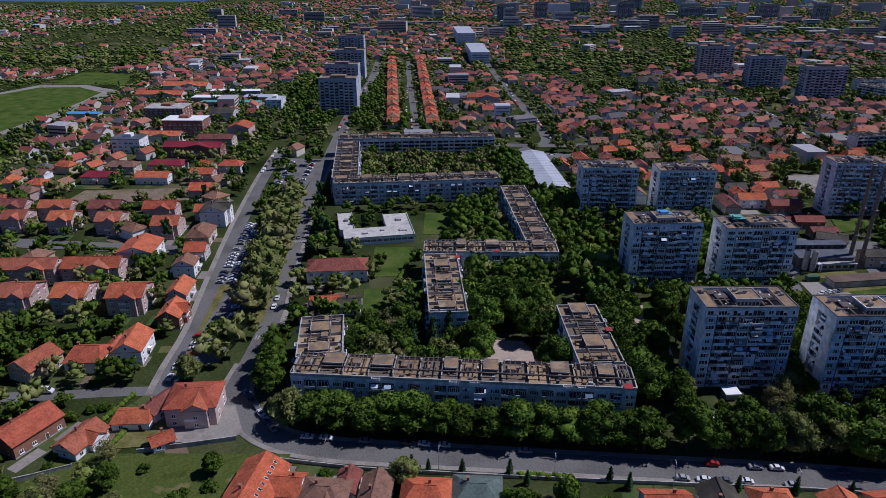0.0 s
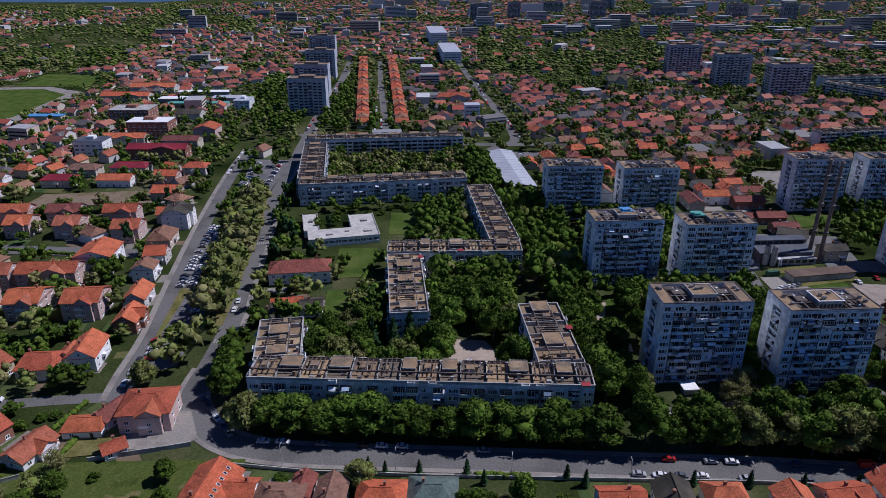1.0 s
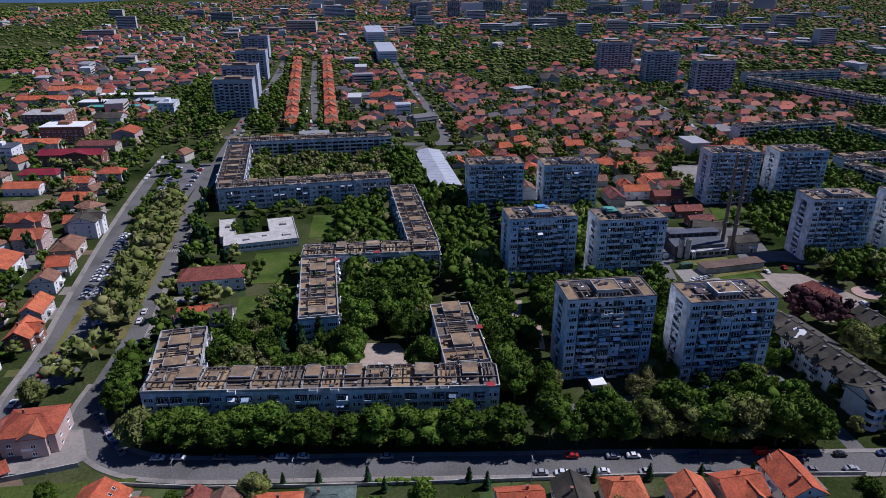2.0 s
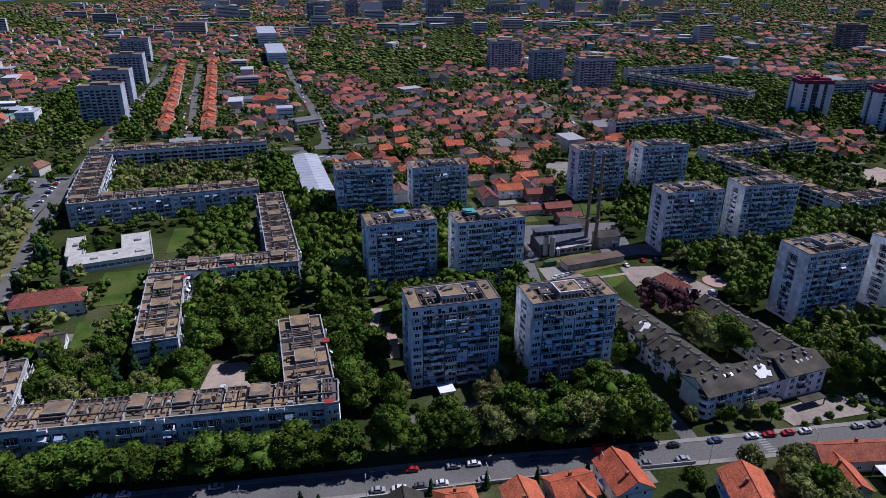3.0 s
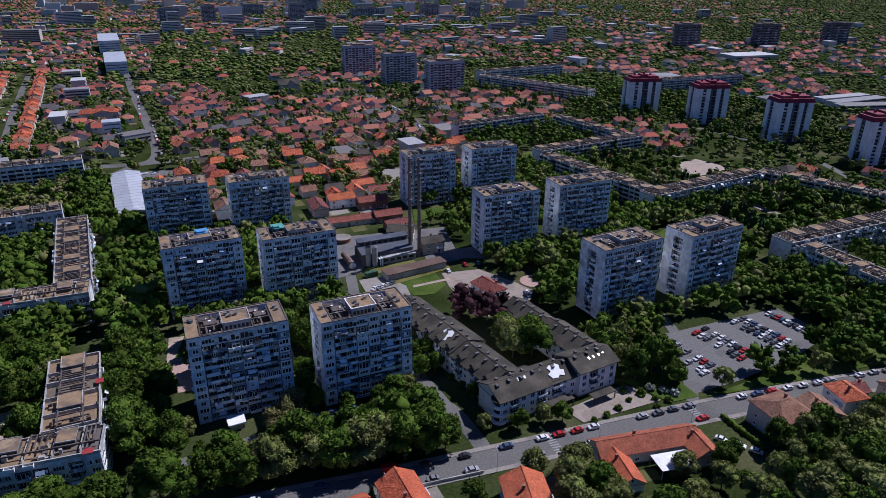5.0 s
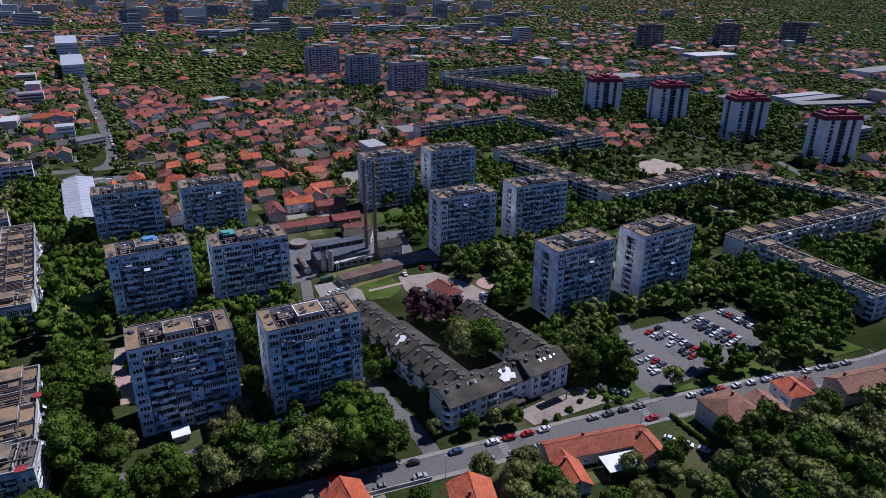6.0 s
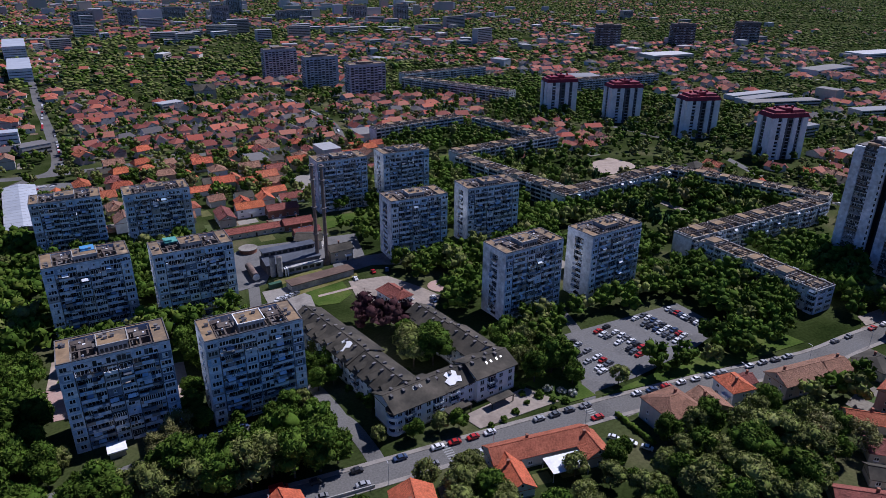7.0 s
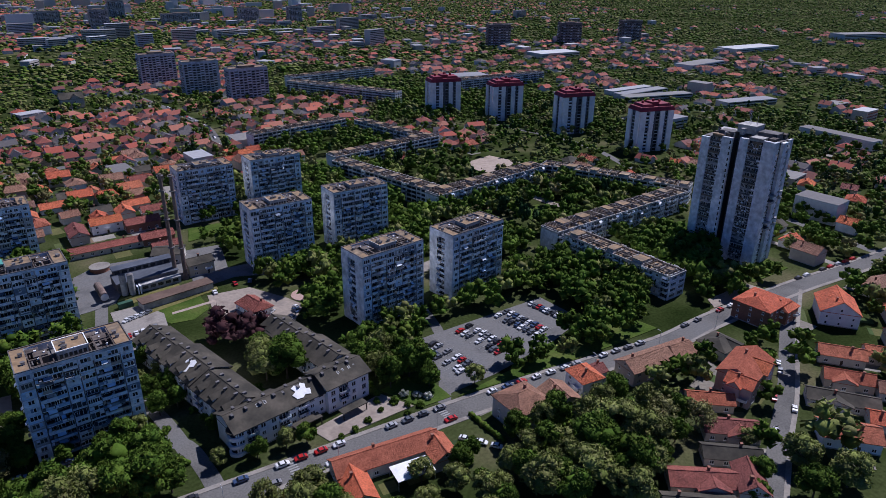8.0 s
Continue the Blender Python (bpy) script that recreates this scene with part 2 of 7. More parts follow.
# ---- building blocks ----
class Shell:
    """Collects faces, each with a material, for one mesh."""
    def __init__(self):
        self.v, self.f, self.m = [], [], []

    def face(self, pts, mi=0):
        k = len(self.v)
        self.v += [tuple(p) for p in pts]
        self.f.append(tuple(range(k, k + len(pts))))
        self.m.append(mi)

    def box(self, x0, x1, y0, y1, z0, z1, mi=0, top=None):
        k = len(self.v)
        self.v += [(x0, y0, z0), (x1, y0, z0), (x1, y1, z0), (x0, y1, z0), (x0, y0, z1), (x1, y0, z1), (x1, y1, z1), (x0, y1, z1)]
        for q in ((3, 2, 1, 0), (0, 1, 5, 4), (1, 2, 6, 5), (2, 3, 7, 6), (3, 0, 4, 7), (4, 5, 6, 7)):
            self.f.append(tuple(k + i for i in q))
            self.m.append(mi)
        if top is not None:
            self.m[-1] = top
        return self

    def prism(self, poly, z0, z1, mi=0, top=None):
        n, k = len(poly), len(self.v)
        self.v += [(x, y, z0) for x, y in poly] + [(x, y, z1) for x, y in poly]
        for i in range(n):
            j = (i + 1) % n
            self.f.append((k + i, k + j, k + n + j, k + n + i))
            self.m.append(mi)
        self.f.append(tuple(range(k + n, k + 2 * n)))
        self.m.append(mi if top is None else top)
        self.f.append(tuple(range(k + n - 1, k - 1, -1)))
        self.m.append(mi)
        return self

    def tube(self, x, y, z0, z1, r0, r1, n=12, mi=0):
        k = len(self.v)
        for z, r in ((z0, r0), (z1, r1)):
            self.v += [(x + r * math.cos(2 * math.pi * i / n), y + r * math.sin(2 * math.pi * i / n), z) for i in range(n)]
        for i in range(n):
            j = (i + 1) % n
            self.f.append((k + i, k + j, k + n + j, k + n + i))
            self.m.append(mi)
        self.f.append(tuple(range(k + n, k + 2 * n)))
        self.m.append(mi)
        return self

    def casements(self, x0, x1, n, y, z0, z1, mi=0, glass=1, rim=0.08):
        """A strip of n panes side by side, facing -y: casings and glass joined in one piece."""
        k, w = len(self.v), (x1 - x0) / n
        self.v += [(x0 + i * w, y, z) for i in range(n + 1) for z in (z0, z1)]
        for i in range(n):
            a, b, q = x0 + i * w + rim, x0 + (i + 1) * w - rim, len(self.v)
            self.v += [(a, y + 0.02, z0 + rim), (b, y + 0.02, z0 + rim), (b, y + 0.02, z1 - rim), (a, y + 0.02, z1 - rim)]
            o = (k + 2 * i, k + 2 * i + 2, k + 2 * i + 3, k + 2 * i + 1)
            for e in range(4):
                self.f.append((o[e], o[(e + 1) % 4], q + (e + 1) % 4, q + e))
                self.m.append(mi)
            self.f.append((q, q + 1, q + 2, q + 3))
            self.m.append(glass)
        return self

    def mesh(self, name, *mats):
        me = bpy.data.meshes.new(name)
        me.from_pydata(self.v, [], self.f)
        for m in mats:
            me.materials.append(m)
        me.polygons.foreach_set("material_index", self.m)
        me.update()
        return me


def part(name, me, parent, m=None, label=""):
    ob = new(name, me)
    ob.parent = parent
    if m is not None:
        ob.matrix_basis = m
    if label:
        ob["label"] = label
    return ob


def thing(name, m, label, category, group="", kind=""):
    ob = new(name)
    ob.matrix_basis = m
    return tagged(ob, label, category, group, kind)


def at(x, y, z=0.0, yaw=0.0):
    return pose(x, y, z, 0, 0, yaw)


# ---- plan of what is taken: a raster of one-metre squares ----
GX0, GY0, GW, GH = -900, 40, 2000, 1300
taken = np.zeros((GH, GW), bool)


def mark(poly, grow=0.0):
    p = np.array(poly, float)
    c = p.mean(0)
    d = p - c
    p = c + d * (1 + grow / np.maximum(1e-3, np.linalg.norm(d, axis=1, keepdims=True)))
    x0, y0 = np.floor(p.min(0)).astype(int)
    x1, y1 = np.ceil(p.max(0)).astype(int)
    x0, x1 = max(x0, GX0), min(x1, GX0 + GW - 1)
    y0, y1 = max(y0, GY0), min(y1, GY0 + GH - 1)
    if x1 <= x0 or y1 <= y0:
        return
    xs, ys = np.meshgrid(np.arange(x0, x1) + 0.5, np.arange(y0, y1) + 0.5)
    taken[y0 - GY0:y1 - GY0, x0 - GX0:x1 - GX0] |= inside(xs, ys, p)


def inside(xs, ys, p):
    hit = np.zeros(xs.shape, bool)
    for i in range(len(p)):
        (ax, ay), (bx, by) = p[i - 1], p[i]
        cond = (ay > ys) != (by > ys)
        hit ^= cond & (xs < (bx - ax) * (ys - ay) / ((by - ay) or 1e-9) + ax)
    return hit


def is_free(x, y, r=1.0):
    i0, i1 = int(y - r) - GY0, int(y + r) - GY0 + 1
    j0, j1 = int(x - r) - GX0, int(x + r) - GX0 + 1
    if i0 < 0 or j0 < 0 or i1 >= GH or j1 >= GW:
        return True
    return not taken[i0:i1, j0:j1].any()


def rect(x, y, w, d, yaw):
    c, s = math.cos(radians(yaw)), math.sin(radians(yaw))
    return [(x + c * u - s * v, y + s * u + c * v) for u, v in ((-w / 2, -d / 2), (w / 2, -d / 2), (w / 2, d / 2), (-w / 2, d / 2))]


# ---- ground, roads, pavings ----
g = Shell()
g.face([(-5200, -600, 0), (5200, -600, 0), (5200, 5200, 0), (-5200, 5200, 0)])
tagged(new("ground", g.mesh("ground", M_GRASS)), "grass and earth between the houses", "ground", kind="structure")
r = Shell()
r.face([(-4200, 2150, 0.5), (-1120, 2330, 0.5), (-700, 2900, 0.5), (-900, 4900, 0.5), (-4200, 4900, 0.5)])
tagged(new("water", r.mesh("water", M_WATER)), "grey-blue river at the edge of the town", "water", kind="structure")

LEVEL = [0.03]


def offset_line(pts, d):
    out = []
    for i, (x, y) in enumerate(pts):
        a, b = pts[max(0, i - 1)], pts[min(len(pts) - 1, i + 1)]
        dx, dy = b[0] - a[0], b[1] - a[1]
        n = math.hypot(dx, dy)
        out.append((x - dy / n * d, y + dx / n * d))
    return out


def smooth(pts, k=5):
    out = []
    for i in range(len(pts) - 1):
        p0, p1, p2, p3 = (Vector(pts[max(0, min(len(pts) - 1, j))]) for j in (i - 1, i, i + 1, i + 2))
        for s in range(k):
            t = s / k
            out.append(tuple(0.5 * (2 * p1 + (p2 - p0) * t + (2 * p0 - 5 * p1 + 4 * p2 - p3) * t * t + (3 * p1 - p0 - 3 * p2 + p3) * t ** 3)))
    out.append(tuple(pts[-1]))
    return out


def road(pts, width, label, walks=(), mat=None, name="road", walk_w=2.4):
    pts = smooth(pts)
    LEVEL[0] += 0.006
    z = LEVEL[0]
    a, b = offset_line(pts, width / 2), offset_line(pts, -width / 2)
    s = Shell()
    for i in range(len(pts) - 1):
        s.face([(*b[i], z), (*b[i + 1], z), (*a[i + 1], z), (*a[i], z)])
        mark([b[i], b[i + 1], a[i + 1], a[i]], 1.0)
    ob = tagged(new(name, s.mesh(name, mat or M_ROAD)), label, "road", kind="structure")
    for side in walks:
        lo, hi = offset_line(pts, side * (width / 2 - 0.02)), offset_line(pts, side * (width / 2 + walk_w))
        s = Shell()
        zt = z + 0.13
        for i in range(len(pts) - 1):
            q = [lo[i], lo[i + 1], hi[i + 1], hi[i]]
            if side < 0:
                q = q[::-1]
            s.face([(*p, zt) for p in reversed(q)])
            s.face([(*lo[i], z - 0.02), (*lo[i + 1], z - 0.02), (*lo[i + 1], zt), (*lo[i], zt)])
            s.face([(*hi[i], 0), (*hi[i + 1], 0), (*hi[i + 1], zt), (*hi[i], zt)])
            mark(q, 0.3)
        tagged(new("pavement", s.mesh("pavement", M_PAVE)), "grey concrete pavement with a raised kerb", "pavement", kind="structure")
    return ob


def patch(poly, mat, label, category="paving", z=None, name="pavement", block=True):
    if z is None:
        LEVEL[0] += 0.006
        z = LEVEL[0]
    s = Shell()
    s.prism(poly, -0.05, z)
    if block:
        mark(poly)
    return tagged(new(name, s.mesh(name, mat)), label, category, kind="structure")


MAIN = [(-92, 205), (-91, 189), (-85, 178), (-76, 169), (-66, 164), (-54, 161.8), (-38, 161.2), (0, 161.8), (48, 162.2), (90, 162.7), (126, 162), (160, 162), (227, 162.5), (279, 161), (329, 158), (363, 161), (421, 163), (500, 162), (700, 168)]
road(MAIN, 8.5, "curving grey asphalt street with parked cars along it", walks=(-1, 1), walk_w=1.7)
road([(-92, 200), (-95, 237), (-101, 268), (-111, 328), (-123, 393), (-132, 468), (-142, 553), (-152, 640), (-170, 842), (-190, 1000)], 8.0, "asphalt avenue roadway beside a green strip", walks=(-1,))
road([(-116, 184), (-119, 200), (-123, 228), (-134, 276), (-150, 350), (-166, 437), (-176, 510)], 7.0, "asphalt side roadway with parked cars", walks=(1,))
road([(-400, 160), (-260, 168), (-171, 177), (-134, 183.5), (-116, 186)], 5.5, "narrow residential asphalt lane")
road([(57, 186.5), (70, 188.5), (96, 194), (128, 198), (143, 196), (150, 190), (153, 176), (154, 166)], 5.5, "asphalt service lane below the tower blocks")
road([(150, 186), (147, 204), (140, 232), (134, 262), (137, 300), (140, 345)], 5.0, "shaded asphalt alley beside the apartment building")
road([(421, 163), (380, 138), (342, 113), (314, 97), (275, 73), (230, 45)], 5.8, "narrow asphalt street between houses", walks=(1,), walk_w=1.6)
road([(5, 505), (20, 530), (34, 560), (17, 686), (-5, 816), (-32, 1003)], 8.0, "straight asphalt street running into the old town")
road([(-150, 556), (-76, 556), (0, 535), (60, 540), (160, 560)], 9.0, "wide asphalt cross street")
road([(-76, 560), (-90, 650), (-115, 800), (-146, 1000)], 6.5, "straight asphalt street between two house rows")
road([(250, 560), (258, 640), (240, 760), (210, 900)], 7.0, "asphalt street lined with parked cars")
road([(500, 162), (506, 240), (500, 330), (520, 420), (500, 520)], 6.0, "pale asphalt lane behind the tall tower")
road([(232, 168), (246, 192), (256, 215), (262, 260)], 4.5, "asphalt way between parking rows and flats")

LOT = [(243, 210), (311, 215), (314, 190), (292, 182), (257, 174), (237, 172), (240, 192)]
patch(LOT, M_LOT, "asphalt car park full of cars", "car park")
patch([(-121, 222), (-98, 236), (-113, 330), (-127, 392), (-147, 392), (-137, 310)], M_DRY, "strip of dry grass between the two roadways", "grass", block=False)
patch([(-133, 268), (-123, 268), (-136, 345), (-146, 345)], M_LOT, "row of parking bays", "car park")
patch([(-152, 396), (-129, 396), (-136, 480), (-163, 480)], M_LOT, "asphalt parking place beside the avenue", "car park")
patch([(-114, 200), (-104, 206), (-112, 262), (-124, 262), (-120, 226)], M_LOT, "row of parking bays", "car park")
patch([(-2, 231), (10, 231), (19, 214), (14, 199), (-6, 199), (-4, 214)], M_SAND, "sandy courtyard between the flats", "yard")
patch([(90, 250), (103, 248), (104, 226), (97, 222), (92, 232)], M_SAND, "sandy playground", "yard")
patch([(57, 266), (66, 266), (66, 246.5), (57, 246.5)], M_SAND, "sandy path beside the tower", "path")
patch([(56, 246), (68, 246), (67, 226), (57, 226)], M_PINKPAVE, "red paved yard", "yard")
patch([(64, 272), (105, 272), (105, 248), (60, 250)], M_LAWN, "mown lawn beside the tower", "lawn", block=False)
patch([(-62, 270), (-46, 272), (-44, 236), (-56, 234)], M_LAWN, "mown lawn", "lawn")
patch([(-66, 318), (-46, 320), (-44, 285), (-62, 283)], M_LAWN, "mown lawn", "lawn")
patch([(-46, 372), (-28, 374), (-26, 340), (-43, 338)], M_LAWN, "mown lawn with a sand pit", "lawn")
patch([(153, 289), (177, 295), (178, 279), (170, 272), (161, 273)], M_LAWN, "mown lawn beside the plant", "lawn")
patch([(140, 296), (152, 297), (160, 284), (159, 262), (150, 254), (142, 258)], M_PAVE, "paved parking place", "yard")
patch([(180, 292), (199, 291), (210, 273), (215, 262), (204, 246), (186, 245), (181, 260), (179, 277)], M_YARD, "paved yard behind the apartment building", "yard")
patch([(127, 300), (143, 304), (146, 312), (176, 316), (196, 318), (200, 350), (140, 352), (126, 340)], M_LOT, "dark asphalt yard of the heating plant", "yard")
patch([(176, 300), (196, 306), (214, 300), (214, 318), (196, 318), (178, 314)], M_LOT, "asphalt yard beside the heating plant", "yard")
patch([(148, 300), (172, 307), (171, 311), (147, 306)], M_DRY, "strip of rough grass by the plant", "grass", block=False)
patch([(146, 284), (186, 296), (186, 300), (150, 290)], M_DRY, "strip of rough grass by the plant", "grass", block=False)
patch([(163, 281), (182, 284), (182, 286), (163, 283)], M_SAND, "pale footpath across the lawn", "path", block=False)
patch([(187, 177), (215, 184), (222, 172), (190, 169)], M_YARD, "concrete forecourt of the apartment building", "yard")
patch([(216, 186), (234, 190), (236, 170), (224, 170)], M_LAWN, "grass verge with bushes", "lawn", block=False)
patch([(238, 169), (292, 178), (330, 190), (336, 168), (292, 166.5)], M_LAWN, "grass verge along the street", "lawn", block=False)
patch([(-118, 178), (-88, 180), (-80, 166), (-89, 160), (-104, 160), (-116, 166)], M_PAVE, "paved house yard", "yard", block=False)
patch([(-124, 172), (-105, 169), (-104, 158), (-118, 155)], M_DRY, "dry lawn behind a house", "lawn", block=False)
patch([(-130, 152), (-62, 158), (-60, 128), (-140, 128)], M_MEADOW, "rough yellowish green meadow", "lawn", block=False)
patch([(372, 168), (408, 168.5), (406, 177), (376, 175)], M_YARD, "worn paved corner beside the street", "yard", block=False)
patch([(410, 176), (440, 178), (442, 200), (428, 206), (408, 190)], M_LAWN, "bright lawn at the foot of the tall tower", "lawn")
patch([(232, 136), (262, 136), (262, 126), (240, 128)], M_LAWN, "garden lawn", "lawn", block=False)
patch([(185, 470), (235, 474), (236, 440), (190, 428)], M_PAVE, "pale concrete yard", "yard")
patch([(-560, 700), (-545, 745), (-500, 752), (-455, 722), (-440, 620), (-440, 540), (-560, 540)], M_LAWN, "green stadium pitch", "pitch")
RING = [(219 + 6.5 * math.cos(a * 0.3927), 271 + 6.5 * math.sin(a * 0.3927)) for a in range(16)]
patch(RING, M_PINKPAVE, "round red paved playground", "yard")
patch([(-272, 366), (-196, 380), (-206, 404), (-272, 392)], M_EARTH, "bare brown garden field", "field")
patch([(-440, 330), (-310, 330), (-300, 372), (-440, 380)], M_EARTH, "ploughed brown field", "field", block=False)
patch([(-575, 690), (-556, 760), (-500, 768), (-440, 735), (-424, 620), (-424, 530), (-575, 530)], M_PAVE, "pale running track round the pitch", "track", z=0.02)
patch([(-545, 770), (-560, 860), (-480, 846), (-455, 768)], M_LAWN, "training pitch", "pitch")
patch([(-300, 300), (-166, 300), (-170, 310), (-300, 312)], M_ROAD, "lane between house rows", "lane")
patch([(368, 290), (396, 296), (390, 318), (372, 312)], M_LAWN, "lawn with paths in the courtyard", "lawn")
patch([(400, 272), (406, 273), (400, 336), (394, 335)], M_YARD, "paved courtyard path", "path")
patch([(296, 268), (330, 274), (322, 312), (300, 300)], M_LAWN, "lawn between the flats", "lawn")
patch([(268, 262), (290, 268), (288, 276), (266, 270)], M_PAVE, "paved path to the tower", "path")
patch([(186, 362), (222, 372), (226, 384), (190, 382)], M_LAWN, "lawn at the foot of the towers", "lawn")
patch([(300, 440), (350, 470), (345, 490), (290, 480)], M_LAWN, "lawn in the courtyard", "lawn")
patch([(400, 390), (440, 402), (430, 430), (396, 420)], M_SAND, "pale gravel place in the courtyard", "yard")
patch([(-8, 496), (26, 512), (58, 512), (50, 500), (44, 490), (8, 488)], M_LOT, "asphalt place beside the hall", "car park")

# ---- facade pieces (facing -y, origin at the lower left of a bay) ----
ST = 2.8


def window_mesh(w, h, z, panes, name="window", back=0.0, blinds=0):
    s = Shell()
    rnd = random.Random(blinds * 17 + int(w * 10))
    x0 = -w / 2
    if back:
        s.box(-back / 2, back / 2, -0.03, 0.05, 0.06, 2.74, 2)
    s.box(x0, -x0, -0.05, 0.06, z, z + h, 0)
    pw = (w - 0.08) / panes
    for i in range(panes):
        a = x0 + 0.04 + pw * i
        s.face([(a + 0.09, -0.055, z + 0.14), (a + pw - 0.09, -0.055, z + 0.14), (a + pw - 0.09, -0.055, z + h - 0.12), (a + 0.09, -0.055, z + h - 0.12)], 1)
        if blinds and rnd.random() < 0.45:
            s.box(a + 0.06, a + pw - 0.06, -0.075, -0.056, z + h - h * rnd.choice((0.3, 0.5, 0.85)), z + h - 0.08, 3)
    s.box(x0 - 0.12, -x0 + 0.12, -0.2, 0.0, z - 0.22, z - 0.02, 0)
    return s.mesh(name, M_FRAME, M_GLASS, M_SPAN, M_BALC)


def balcony_mesh(w, deep, seed, name="balcony", split=False):
    """Floor slab, side walls and the wall behind; the front is patched together piece by piece: open, glazed, shuttered, hung with washing."""
    rnd = random.Random(seed * 31 + int(w * 10))
    s = Shell()
    front = Shell() if split else s
    s.box(-w / 2, w / 2, -deep, 0.0, -0.12, 0.08, 2)
    # back wall darkened in its colour to stand for the loggia's shade
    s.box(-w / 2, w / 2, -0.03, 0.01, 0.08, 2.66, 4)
    s.box(-w / 2, -w / 2 + 0.12, -deep + 0.06, 0, 0.08, 1.05, 0)
    s.box(w / 2 - 0.12, w / 2, -deep + 0.06, 0, 0.08, 1.05, 0)
    front.box(-w / 2, w / 2, -deep - 0.1, -deep - 0.05, -0.16, 0.06, rnd.choice((1, 1, 2)))
    a = -w / 2
    tall = rnd.choice((0.9, 1.0, 1.1))
    while a < w / 2 - 0.3:
        b = min(w / 2, a + rnd.choice((0.8, 1.2, 1.8, 2.4)))
        if w / 2 - b < 0.5:
            b = w / 2
        tall = tall if rnd.random() < 0.6 else rnd.choice((0.85, 0.95, 1.1))
        front.box(a, b, -deep - 0.06 + rnd.uniform(-0.01, 0.01), -deep + 0.05, 0.0, tall, 0 if rnd.random() < 0.7 else 5)
        r = rnd.random()
        if r < 0.27:
            front.casements(a, b, max(1, int((b - a) / 0.6)), -deep - 0.03, tall - 0.02, 2.62, 1, 3)
        elif r < 0.37:
            front.box(a, b - 0.05, -deep - 0.05, -deep - 0.02, rnd.choice((1.5, 1.8, 2.1)), 2.62, 0)
        elif r < 0.47:
            front.box(a + 0.1, b - 0.2, -deep - 0.12, -deep - 0.05, 0.25, 0.95, 6)
        elif r < 0.53:
            front.face([(a, -deep - 0.8, 1.8), (b - 0.05, -deep - 0.8, 1.8), (b - 0.05, -deep + 0.2, 2.58), (a, -deep + 0.2, 2.58)], 0)
        elif r < 0.68:
            s.box(a + 0.15, min(b, a + 0.95), -deep + 0.25, -deep + 0.8, 0.08, rnd.uniform(1.2, 2.1), rnd.choice((0, 1, 2)))
        if rnd.random() < 0.1:
            front.box(a + 0.1, a + 0.75, -deep - 0.36, -deep - 0.05, 0.35, 0.85, 1)
        a = b
    s.casements(-w / 2 + 0.3, w / 2 - 0.3, max(3, int(w / 1.1)), -0.07, rnd.choice((0.25, 0.9)), 2.25, 1, 3)
    if w > 5:
        s.box(-0.08, 0.08, -deep + 0.06, -0.07, 0.08, 2.6, 2)
    mats = (M_BALC, M_FRAME, M_CONC, M_GLASS, M_SHADE, M_SPAN, M_TARP)
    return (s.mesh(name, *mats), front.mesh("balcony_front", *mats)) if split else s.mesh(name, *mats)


T_SMALL = [window_mesh(1.7, 1.5, 0.85, 2, back=3.9, blinds=k) for k in (0, 1, 2)]
T_WIDE = [window_mesh(3.0, 1.6, 0.85, 3, back=3.9, blinds=k) for k in (0, 1, 2)]
T_STRIP = [window_mesh(3.9, 1.6, 0.85, 4, back=4.1, blinds=k) for k in (1, 2, 3)]
T_BAND = [window_mesh(4.0, 2.1, 0.45, 3, back=4.1, blinds=k) for k in (1, 2)]
T_BLANK = [window_mesh(0.8, 0.9, 1.2, 1, back=4.1)]
W_SMALL = window_mesh(1.3, 1.3, 0.95, 2)
W_WIDE = window_mesh(2.9, 1.5, 0.85, 4)
W_STRIP = window_mesh(3.8, 1.5, 0.85, 5)
W_TALL = window_mesh(1.0, 1.9, 0.4, 1)
W_MORE = [window_mesh(w, 1.5, 0.85, n, blinds=k) for w, n in ((2.9, 4), (3.8, 5), (1.4, 2)) for k in (1, 2, 3)]
LOGGIA = [balcony_mesh(7.2, 2.05, k, split=True) for k in range(14)]
BALC = [balcony_mesh(3.8, 1.1, k) for k in range(12)]
SIDEB = [balcony_mesh(5.0, 1.45, k) for k in range(10, 14)]

# ---- twelve-storey tower blocks ----
TW, TD, TH = 31.5, 15.5, 32.0


def tower_shell():
    s = Shell()
    d = 2.0
    foot = [(0, 0), (4.3, 0), (4.3, d), (11.6, d), (11.6, 0), (20.2, 0), (20.2, d), (27.4, d), (27.4, 0), (TW, 0), (TW, TD), (0, TD), (0, 10.6), (1.5, 10.6), (1.5, 5.4), (0, 5.4)]
    s.prism(foot, 0, TH - ST, 0, 1)
    return s.mesh("body", M_PANEL, M_DARKCONC)


def tower_roof():
    """The crown: end blocks, front and back rims, and a sunken terrace between."""
    s = Shell()
    b = TH - ST + 0.02
    s.box(0, 3.9, 0.0, TD, b, TH, 0, 1)
    s.box(TW - 4.4, TW, 0.0, TD, b, TH, 0, 1)
    s.box(3.9, TW - 4.4, TD - 0.8, TD, b, TH, 0, 1)
    s.box(3.9, TW - 4.4, 0.0, 0.6, b, TH, 0, 1)
    for a0, a1, c0, c1 in ((0, TW, 0, 0.3), (0, TW, TD - 0.3, TD), (0, 0.3, 0.3, TD - 0.3), (TW - 0.3, TW, 0.3, TD - 0.3)):
        s.box(a0, a1, c0, c1, TH, TH + 0.3, 2)
    return s.mesh("roof_rim", M_PANEL, M_TERR, M_DARKCONC)


